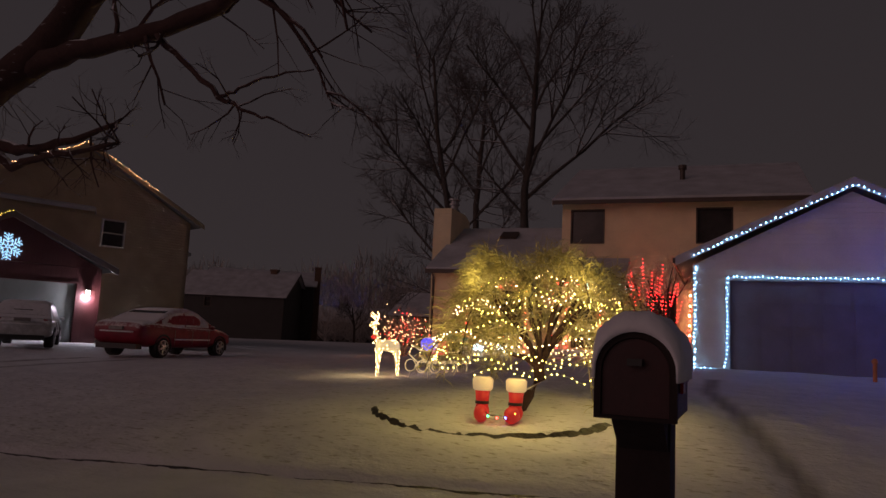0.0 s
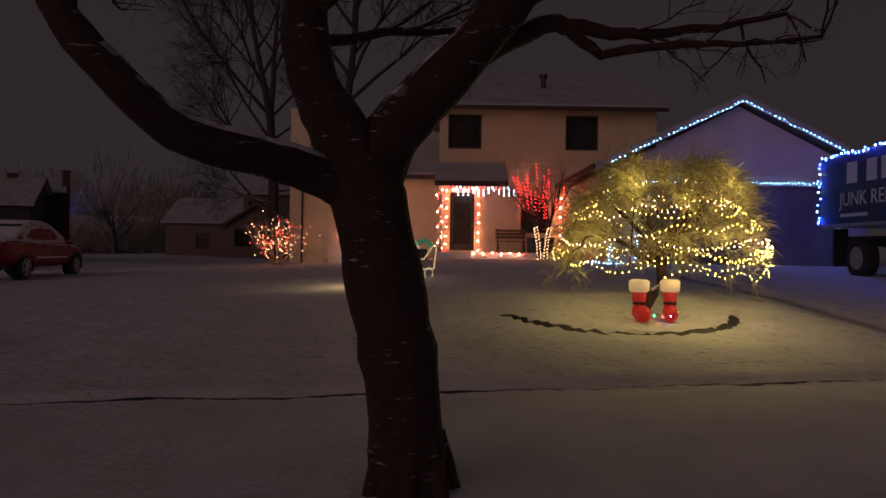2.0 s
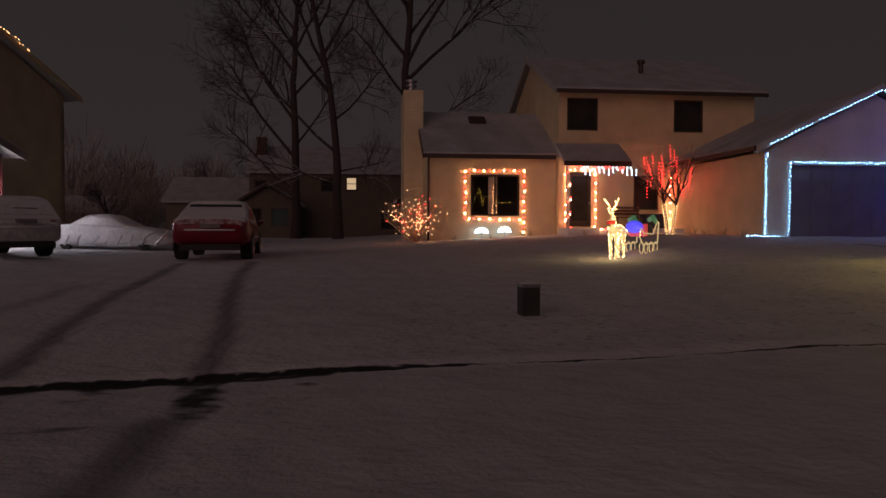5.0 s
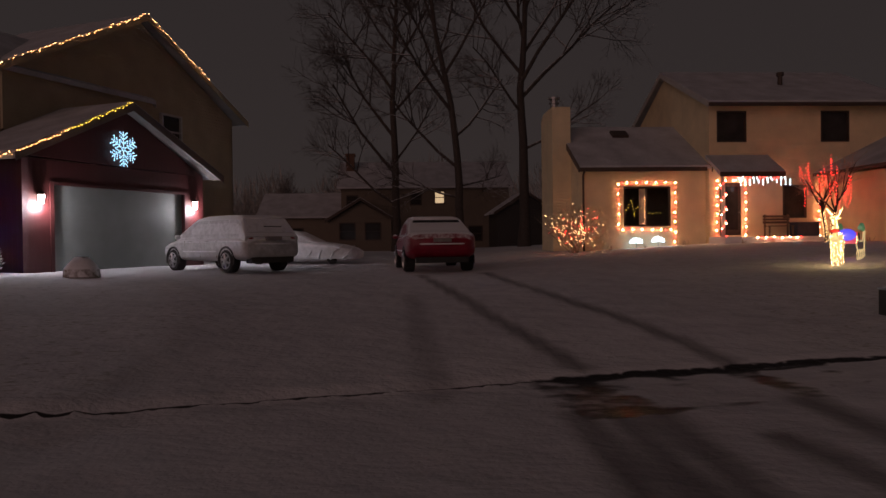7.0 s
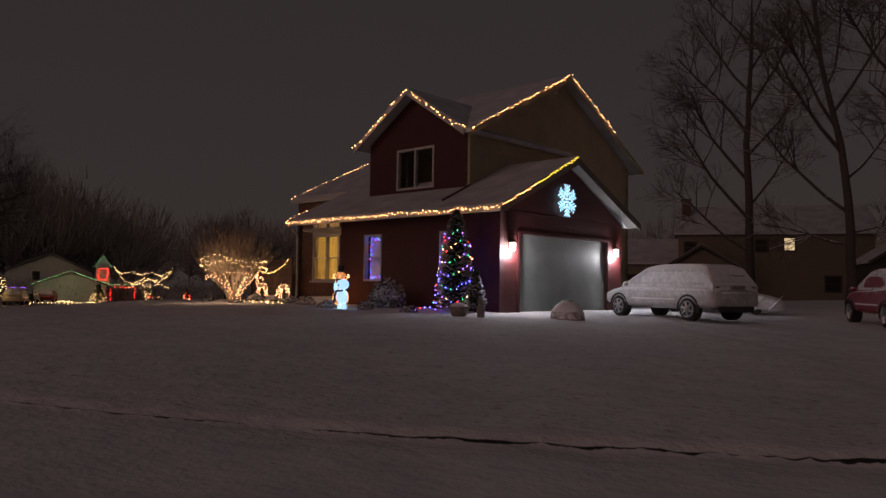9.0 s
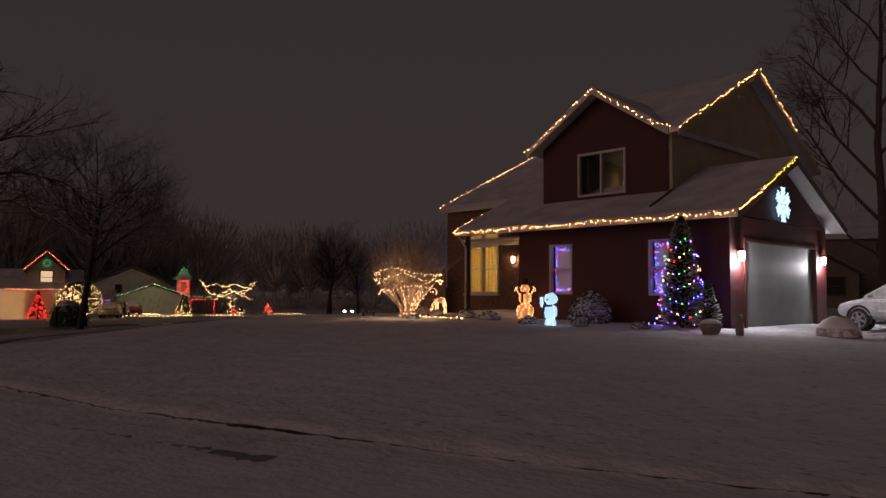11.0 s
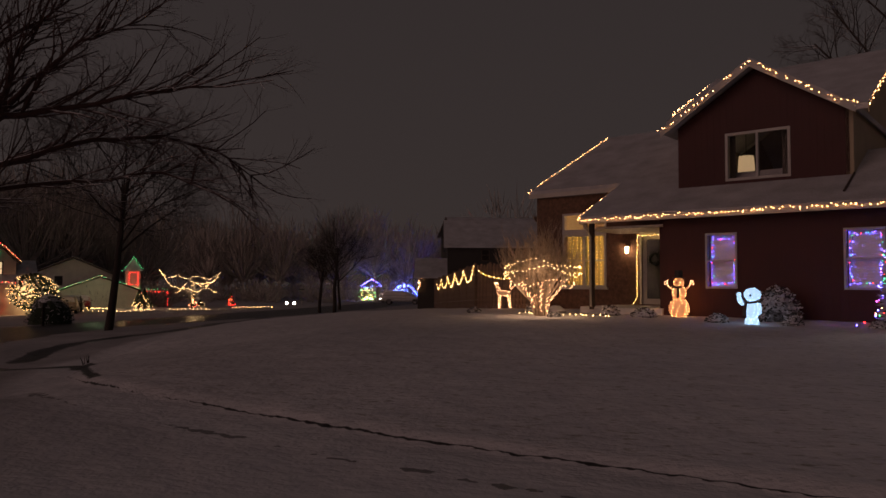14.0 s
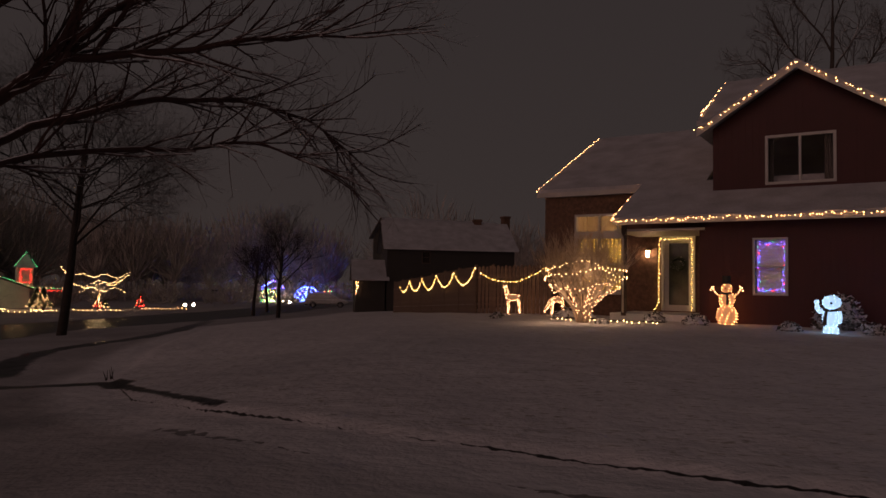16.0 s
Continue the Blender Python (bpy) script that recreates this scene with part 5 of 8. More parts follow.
    for s in (-1, 1):
        for a, b in zip(cuts, cuts[1:]):
            g = Geo()
            n = 5
            for off in (0.004, -0.02):
                for i in range(n + 1):
                    x = lerp(a + 0.035, b - 0.035, i / n)
                    zt = max(lo_z + 0.02, min(hi_z, roof_z(x) - 0.085))
                    g.v += [(x, s * (half(lo_z) + off), lo_z), (x, s * (half(zt) + off), zt)]
            k = 2 * (n + 1)
            for i in range(n):
                p = 2 * i
                g.f += [(p, p + 2, p + 3, p + 1), (k + p, k + p + 1, k + p + 3, k + p + 2)]
            g.ob("side_window", M["frost_glass"], c)
        Geo().ball((nose + 0.02, s * (W + 0.06), belt + 0.06), 0.09, 10, 7, 0.7, 1.0, 0.75).ob("door_mirror", paint, c, smooth=True)
        for x in (-0.11 * L, 0.09 * L):
            Geo().box(x, s * W * 0.995 - 0.012, H * 0.545, x + 0.18, s * W * 0.995 + 0.012, H * 0.562).ob("door_handle", paint, c)
        for x in (-0.20 * L, -0.015 * L, 0.17 * L):
            Geo().box(x, s * W - 0.02, H * 0.26, x + 0.007, s * W - 0.004, H * 0.56).ob("door_gap", M["hub"], c)
        Geo().box(-0.20 * L, s * W - 0.015, H * 0.36, 0.19 * L, s * W + 0.012, H * 0.385).ob("rub_strip", cover_mat, c)
    # end windows, on the slopes
    for (xa, za), (xb, zb), out, f0, f1 in ((top[0], top[2] if style == "sedan" else top[1], -1, 0.62 if style == "sedan" else 0.22, 0.93), (top[-1], top[-2], 1, 0.15, 0.92)):
        g = Geo()
        for off in (0.012, -0.02):
            for f in (f0, f1):
                x, z = lerp(xa, xb, f) + out * off, lerp(za, zb, f) + off * 0.5
                y = (half(z) - 0.12)
                g.v += [(x, -y, z), (x, y, z)]
        g.f += [(0, 1, 3, 2), (4, 6, 7, 5), (0, 2, 6, 4), (1, 5, 7, 3), (0, 4, 5, 1), (2, 3, 7, 6)]
        g.ob("rear_window" if out < 0 else "windscreen", M["glass"] if style == "sedan" and out < 0 else M["frost_glass"], c)
    rs_ = loft([(x, z - 0.03, z + 0.035, half(z) - 0.10) for x, z in top[2 if style == "sedan" else 1:-1]], 16, 0.55)
    rs_.ob("roof_snow", cover_mat, c, smooth=True)
    # tail: lamps, plate, ledge of snow, valance; nose: lamps
    for s in (-1, 1):
        y0, y1 = sorted((s * W * 0.52, s * W * 0.90))
        Geo().ball((-0.478 * L, (y0 + y1) / 2, H * 0.585), 1, 12, 8, 0.06 if style == "sedan" else 0.075, (y1 - y0) / 2, H * 0.042).ob("tail_lamp", M[tail], c, smooth=True)
        Geo().ball((0.462 * L, s * W * 0.64, H * 0.45), 1, 12, 8, 0.09, W * 0.19, H * 0.045).ob("headlamp", M["frost_glass"], c, smooth=True)
    Geo().tube([(-0.492 * L, -W * 0.72, H * 0.50), (-0.506 * L, -W * 0.4, H * 0.50), (-0.508 * L, W * 0.4, H * 0.50), (-0.492 * L, W * 0.72, H * 0.50)], 0.022, 8).ob("tail_snow", cover_mat, c, smooth=True)
    Geo().box(-0.513 * L, -0.24, H * 0.535 if style == "sedan" else H * 0.56, -0.49 * L, 0.24, H * 0.60 if style == "sedan" else H * 0.63).ob("number_plate", M["plate"], c)
    Geo().box(-0.497 * L, -W * 0.74, H * 0.17, -0.44 * L, W * 0.74, H * 0.27).ob("valance", M["black"], c)
    if style == "wagon":
        Geo().tube([(-0.496 * L, -0.28, H * 0.80), (-0.496 * L, 0.28, H * 0.80)], 0.014, 6).ob("rear_wiper", M["black"], c)
    # wheels
    wr = 0.325
    for x in (-0.305 * L, 0.315 * L):
        for s in (-1, 1):
            arch = [(x + wr * 1.16 * math.cos(a), s * (W - 0.012), wr + wr * 1.16 * math.sin(a)) for a in [math.pi * k / 12 for k in range(-1, 14)]]
            Geo().tube(arch, 0.032, 6).ob("wheel_arch", M["black"], c)
            g = Geo()
            g.tube([(x, s * W * 0.70, wr), (x, s * (W * 0.70 + 0.03), wr), (x, s * (W - 0.03), wr), (x, s * (W + 0.008), wr)], [wr * 0.9, wr, wr, wr * 0.90], 28)
            tyre = g.ob("wheel", M["rubber"], c, "black tyre with alloy rim", smooth=False)
            Geo().tube([(x, s * (W + 0.006), wr), (x, s * (W + 0.014), wr)], [wr * 0.68, wr * 0.64], 22).ob("rim", M["black"], tyre)
            ring = [(x + wr * 0.66 * math.cos(a), s * (W + 0.014), wr + wr * 0.66 * math.sin(a)) for a in [2 * math.pi * k / 24 for k in range(25)]]
            Geo().tube(ring, 0.014, 5).ob("rim_edge", M["alloy"], tyre)
            for k in range(6):
                a = 2 * math.pi * k / 6 + 0.3
                Geo().tube([(x, s * (W + 0.022), wr), (x + math.cos(a) * wr * 0.64, s * (W + 0.016), wr + math.sin(a) * wr * 0.64)], [0.045, 0.030], 5).ob("spoke", M["alloy"], tyre)
    return c


M["hub"] = surface("dull_wheel_hub", (0.30, 0.27, 0.24), 0.6, 8, 0.2, 0.1)
M["red_lens"] = surface("red_lens", (0.30, 0.012, 0.012), 0.25, 8, 0.2, 0)
M["plate"] = surface("number_plate", (0.22, 0.20, 0.20), 0.5, 8, 0.2, 0)
M["red_paint"] = snowy("red_car_paint", (0.20, 0.003, 0.020), 0.40, 0.4, 3, soft=0.4)
M["silver_paint"] = snowy("silver_car_paint", (0.45, 0.46, 0.47), 0.0, 0.4, 3, soft=0.5)
M["frost_glass"] = snowy("frosted_car_glass", (0.15, 0.155, 0.16), -0.25, 0.5, 4, soft=0.9)
M["tarp"] = surface("white_car_cover", (0.80, 0.81, 0.83), 0.75, 2.5, 0.18, 0.9, fine=9)


def on_ground(x, y, heading):
    return pose(x, y, ground_z(x, y) + 0.005, 0, 0, heading)


car("car", "red saloon car with snow on roof, parked on the drive", on_ground(-11.88, 20.2, 94.5), 4.9, 1.92, 1.54, M["red_paint"], M["snow"])
car("estate_car", "silver estate car dusted with snow by the garage", on_ground(-17.88, 19.95, 135), 4.6, 1.82, 1.56, M["silver_paint"], M["snow"], "wagon")
car("sports_car", "low car under a pale snow-dusted cover", on_ground(-16.5, 25.7, -10), 4.5, 1.82, 1.22, M["tarp"], M["snow"], "cover")


# ---- truck beside the garage ----
def junk_truck():
    x0, x1, yr, yf = 9.45, 11.8, 18.6, 14.1
    g = ground_z(10.5, 16)
    t = thing("tipper_truck", "dark blue tipper truck with a lettered side panel and blue lights", "truck", Matrix.Translation((0, 0, g - 1.0)))
    M["navy"] = surface("navy_panel", (0.012, 0.020, 0.085), 0.5, 3, 0.25, 0.1)
    M["letter"] = surface("pale_lettering", (0.55, 0.57, 0.62), 0.6, 4, 0.15, 0)
    b = Geo().wall(0, x0, 0.08, yf, yr, 2.30, 3.95).ob("side_panel", M["navy"], t)
    Geo().box(x0 + 0.08, yr - 0.08, 2.30, x1 - 0.08, yr, 3.95).ob("tail_panel", M["navy"], t)
    Geo().box(x0 + 0.08, yf, 2.30, x1 - 0.08, yf + 0.08, 4.05).ob("head_panel", M["navy"], t)
    Geo().box(x1 - 0.08, yf, 2.30, x1, yr, 3.95).ob("side_panel", M["navy"], t)
    Geo().box(x0 + 0.08, yf + 0.08, 2.30, x1 - 0.08, yr - 0.08, 2.40).ob("floor", M["black"], t)
    Geo().box(x0 - 0.03, yf - 0.02, 2.22, x1 + 0.03, yr + 0.02, 2.30).ob("bed_rail", M["galv"], t)
    Geo().box(x0 + 0.1, yf - 0.02, 3.95, x0 + 0.7, yr, 4.02).ob("rolled_tarp", M["snow"], t)
    Geo().tube([(x0 + 0.1, yr - 0.2, 3.98), (x0 + 0.1, yf + 1.6, 4.02)], 0.03, 6).ob("tarp_rail", M["galv"], t)
    # lettering on the side that faces the lawn
    def words(s, size, y, z):
        cu = bpy.data.curves.new("lettering", "FONT")
        cu.body, cu.size, cu.extrude, cu.align_x = s, size, 0.004, "LEFT"
        o = new("lettering", cu)
        o.data.materials.append(M["letter"])
        o.parent = b
        o.matrix_local = pose(x0 - 0.008, y, z, 90, 0, -90)
        return o
    words("JUNK REMOVAL", 0.47, 17.75, 2.72)
    for k, (a, w) in enumerate(((17.45, 0.42), (16.65, 0.38), (16.1, 0.30), (15.6, 0.42), (15.05, 0.38))):
        Geo().box(x0 - 0.012, a - w, 3.24, x0 - 0.002, a, 3.74).ob("sign_block", M["letter"], b)
    for a, w in ((17.7, 1.1), (15.9, 1.3)):
        Geo().box(x0 - 0.012, a - w, 2.45, x0 - 0.002, a, 2.53).ob("sign_bar", M["letter"], b)
    # chassis, wheels, cab
    Geo().box(10.0, 11.6, 1.75, 10.2, yr, 2.0).box(11.05, 11.6, 1.75, 11.25, yr, 2.0).ob("chassis", M["black"], t)
    for y in (17.2, 12.9):
        for s, x in ((-1, 9.70), (1, 11.55)):
            w = Geo().tube([(x - 0.15, y, 1.47), (x - 0.12, y, 1.47), (x + 0.12, y, 1.47), (x + 0.15, y, 1.47)], [0.40, 0.47, 0.47, 0.40], 24).ob("wheel", M["rubber"], t)
            Geo().tube([(x + s * 0.152, y, 1.47), (x + s * 0.16, y, 1.47)], [0.27, 0.25], 18).ob("rim", M["hub"], w)
    Geo().box(9.6, 18.25, 1.25, 9.95, 18.30, 2.2).ob("mud_flap", M["black"], t)
    cab = Geo().prism([(14.0, 1.6), (14.0, 3.75), (12.7, 3.75), (12.2, 2.85), (11.2, 2.65), (11.1, 1.6)], 0, 9.6, 11.65).ob("cab", M["navy"], t)
    Geo().prism([(13.7, 2.85), (13.7, 3.6), (12.8, 3.6), (12.45, 2.85)], 0, 9.59, 9.6).ob("pane", M["glass"], cab)
    Geo().tube([(9.58, 13.85, 1.9), (9.55, 13.85, 2.6)], 0.05, 6).ob("exhaust", M["galv"], cab)
    rng = random.Random(3)
    h = g - 1.0
    a = x0 - 0.04
    light_string("light_string", "blue and white string lights round the truck panel", [(a, yr + 0.02, 2.35 + h), (a, yr + 0.02, 3.95 + h), (a, yf, 4.0 + h), (a, yf, 2.35 + h)], 0.15, ["blue", "blue", "cool"], 0.028, rng, jitter=0.04)
    light_string("light_string", "blue and white string lights on the truck cab", [(a, yf - 0.1, 3.3 + h), (a, yf - 0.2, 2.3 + h), (a, yf - 0.9, 2.2 + h)], 0.15, ["blue", "cool"], 0.028, rng, jitter=0.04)
    light_string("light_string", "blue string lights along the truck's far side", [(x1 - 0.3, yr - 0.1, 4.05 + h), (x1 - 0.3, yf, 4.05 + h)], 0.15, ["blue"], 0.03, rng, jitter=0.04)
    light_string("light_string", "blue string lights across the truck's tail", [(x0, yr + 0.05, 2.4 + h), (x1, yr + 0.05, 2.4 + h)], 0.2, ["blue"], 0.03, rng, jitter=0.04)


junk_truck()
Geo().tube([(0, 0, 0), (0, 0, 0.42)], 0.045, 8).ball((0, 0, 0.45), 0.07, 8, 5).ob("drive_marker", surface("orange_plastic", (0.55, 0.17, 0.03), 0.5, 6, 0.15, 0.1)).location = (8.35, 19.5, ground_z(8.35, 19.5))
tagged(bpy.data.objects["drive_marker"], "short orange drive marker in front of the garage", "marker")

# ---- string lights on the cream house ----
rs = random.Random(7)
light_string("light_string", "red and white bulbs framing the front window", [(-1.62, 27.30, 1.10), (-1.62, 27.30, 3.70), (-3.96, 27.30, 3.70), (-3.96, 27.30, 1.80), (-1.66, 27.30, 1.80)], 0.20,
             ["red", "warm"], 0.025, rs, single=True)
light_string("light_string", "red and white bulbs up both sides of the front door", [(-0.02, 26.98, 1.55), (-0.02, 26.98, 3.75), (1.16, 26.98, 3.75), (1.16, 26.98, 1.5)], 0.17, ["red", "warm"], 0.025, rs, single=True)
light_string("light_string", "red and white bulbs wound round the porch post", [(-0.24 + 0.12 * math.cos(i * 1.3), 25.90 + 0.12 * math.sin(i * 1.3), 1.50 + i * 0.115) for i in range(21)], 0.15, ["red", "warm"], 0.024, rs, single=True)
light_string("light_string", "red and white bulbs along the porch step", [(0.95, 25.56, 1.44), (2.75, 25.56, 1.42)], 0.16, ["warm", "red"], 0.024, rs, single=True)
light_string("light_string", "red and white bulbs up the inner corner", [(4.20, 26.9, 1.45), (4.20, 26.9, 3.6)], 0.17, ["warm", "red"], 0.025, rs, single=True)
t = light_string("light_string", "white icicle lights under the porch eave", [(0.05, 25.78, 3.74), (2.15, 25.78, 3.74)], 0.14, ["red", "cool"], 0.035, rs, run=2)
g = Geo()
for k in range(13):
    for j in range(rs.randrange(1, 4)):
        g.gem((0.2 + k * 0.18, 25.78, 3.66 - j * 0.09), 0.024)
g.ob("icicle_bulbs", M["cool"], t, kind="stuff")
light_string("light_string", "cool white lights up the garage corner", [(4.52, 20.56, 1.2), (4.53, 20.56, 3.85)], 0.10, ["frost"], 0.014, rs, jitter=0.025)
light_string("light_string", "cool white lights along the garage gable", [(4.50, 20.28, 4.07), (8.15, 20.28, 5.80), (11.8, 20.28, 4.07)], 0.125, ["frost"], 0.014, rs, jitter=0.02)
light_string("light_string", "cool white lights framing the garage door", [(5.20, 20.53, 1.2), (5.30, 20.54, 1.5), (5.30, 20.54, 3.54), (11.0, 20.54, 3.54), (11.0, 20.54, 1.2)], 0.10, ["frost"], 0.013, rs, jitter=0.02)
light_string("light_string", "cool white lights on the ground by the garage", [(3.9, 20.45, 1.26), (4.5, 20.45, 1.22), (5.15, 20.45, 1.2)], 0.11, ["frost"], 0.016, rs)


def star_light(x, y, z):
    t = thing("star_light", "small cool white star light on a stake below the window", "garden light", Matrix.Translation((x, y, z)), "window star lights")
    Geo().tube([(0, 0, -0.45), (0, 0, 0)], 0.012, 5).ob("stake", M["galv"], t)
    g = Geo()
    for k in range(7):
        a = math.pi * k / 6
        for r in (0.08, 0.16, 0.24):
            g.gem((r * math.cos(a), 0, r * math.sin(a) * 0.7), 0.028)
    g.ob("bulb_row", M["cool"], t, kind="stuff")


star_light(-3.35, 27.0, 1.28)
star_light(-2.45, 27.0, 1.32)

# porch furniture and shrubs
bench = thing("bench", "dark wooden garden bench on the porch", "bench", Matrix.Translation((2.35, 26.6, 1.46)))
for i in range(3):
    Geo().box(-0.55, -0.2 + i * 0.14, 0.40, 0.55, -0.08 + i * 0.14, 0.43).ob("seat_slat", M["wood"], bench)
    Geo().box(-0.55, 0.22, 0.52 + i * 0.12, 0.55, 0.25, 0.61 + i * 0.12).ob("back_slat", M["wood"], bench)
for x in (-0.5, 0.45):
    for y in (-0.18, 0.20):
        Geo().box(x, y, 0, x + 0.05, y + 0.05, 0.88 if y > 0 else 0.40).ob("leg", M["wood"], bench)
box = Geo().box(-0.45, -0.3, 0, 0.45, 0.3, 0.5).box(-0.48, -0.33, 0.5, 0.48, 0.33, 0.56).ob("storage_box", surface("blue_grey_plastic", (0.05, 0.06, 0.09), 0.5, 4, 0.2, 0.1))
box.location = (3.45, 26.7, 1.46)
tagged(box, "dark storage box on the porch", "box")


def bare_shrub(name, label, x, y, z, tall, spread, seed, stems, mats=(), bulbs=0, r=0.022, mat="shrub_bark", lev=4, low=0.15, group="", br=0.022):
    """A shrub of many stems from one root, optionally hung with bulbs."""
    rng = random.Random(seed)
    t = thing(name, label, "shrub", Matrix.Translation((x, y, z)), group)
    g, tips = Geo(), []
    for k in range(stems):
        a = 2 * math.pi * (k + rng.random()) / stems
        tilt = rng.uniform(0.15, 1.0) * spread
        d = Vector((math.cos(a) * tilt, math.sin(a) * tilt, 1))
        grow(g, g, Vector((rng.uniform(-.08, .08), rng.uniform(-.08, .08), 0)), d, tall * rng.uniform(0.55, 0.75), r, 2 if lev > 3 else 3, lev, rng, (0, 0, 6, 4, 3), 0.55, (15, 45), 0.03, 0.12, tips)
    g.ob("branchwork", M[mat], t, kind="stuff")
    for i, m in enumerate(mats):
        gg = Geo()
        for k in range(bulbs // len(mats)):
            p = rng.choice(tips)
            s = rng.uniform(0.45, 1.0)
            gg.gem((p.x * s, p.y * s, max(low, p.z * s)), br)
        gg.ob("bulb_row", M[m], t, kind="stuff")
    return t


# frosted tan, lightened further to carry the bulbs' light on the twigs
M["shrub_bark"] = snowy("frosted_lit_twigs", (0.46, 0.36, 0.26), 0.40, 0.9, 9, soft=0.5)
bare_shrub("lit_shrub", "bare round shrub with red and warm white lights", -6.05, 26.2, 0.82, 2.2, 1.0, 41, 30, ("red", "mellow", "mellow"), 190, r=0.016, br=0.0115)
def red_tree():
    """Two slim stems with a rounded crown of fine twigs, red strings down the branches and warm ones round the stems."""
    t = thing("ornamental_tree", "small bare tree with red lights and lit stems", "tree", Matrix.Translation((3.15, 24.6, ground_z(3.15, 24.6))))
    rng = random.Random(42)
    g, f, red, warm = Geo(), Geo(), Geo(), Geo()
    for s, lean in ((-0.06, -0.10), (0.14, 0.12)):
        stem = [Vector((s, 0, -0.05)), Vector((s + lean * 0.3, 0, 0.5)), Vector((s + lean * 1.1, 0.02, 1.0)), Vector((s + lean * 2.0, 0, 1.55))]
        g.tube(stem, [0.07, 0.06, 0.05, 0.04], 8)
        for k, p in enumerate(along(stem, 0.035)):
            if p.z < 1.1:
                warm.gem(p + Vector((0.075 * math.cos(k * 2.1), 0.075 * math.sin(k * 2.1), 0)), 0.012)
        for k in range(9):
            a = 2 * math.pi * k / 9 + rng.uniform(-0.3, 0.3)
            w = rng.uniform(0.25, 1.0)
            d = Vector((math.cos(a) * w, math.sin(a) * w, rng.uniform(0.5, 1.1)))
            grow(g, f, stem[2].lerp(stem[3], rng.random()), d, rng.uniform(1.0, 1.7), 0.026, 1, 4, rng, (0, 6, 6, 5), 0.52, (20, 55), 0.03, 0.16)
    for k in range(30):
        q, w = rng.uniform(0, 2 * math.pi), math.sqrt(rng.random())
        a, w = 1.1 * w * math.cos(q), 1.0 * w * math.sin(q)
        z0, up = rng.uniform(1.25, 2.5), rng.uniform(0.5, 0.95)
        tilt = a * rng.uniform(0.0, 0.45)
        for j in range(int(up / 0.12)):
            s = j * 0.12
            red.gem((a * 0.9 + tilt * s, w, z0 + s), 0.0125)
    g.ob("trunk", M["far_bark"], t, smooth=True)
    f.ob("crown", M["shrub_bark"], t, kind="stuff")
    red.ob("bulb_row", M["red"], t, kind="stuff")
    warm.ob("bulb_row", M["mellow"], t, kind="stuff")


red_tree()
for i, (x, y, h) in enumerate(((-4.4, 26.9, 0.35), (-3.0, 26.95, 0.3), (-1.4, 26.9, 0.4), (0.2, 25.2, 0.35), (1.3, 25.1, 0.3), (3.9, 24.2, 0.45), (4.0, 22.2, 0.5), (4.0, 21.0, 0.4), (3.8, 23.2, 0.4))):
    bare_shrub("low_shrub", "low frosted shrub along the house foundation", x, y, ground_z(x, y) - 0.03, h, 0.9, 60 + i, 9, lev=3, r=0.012, group="foundation shrubs")


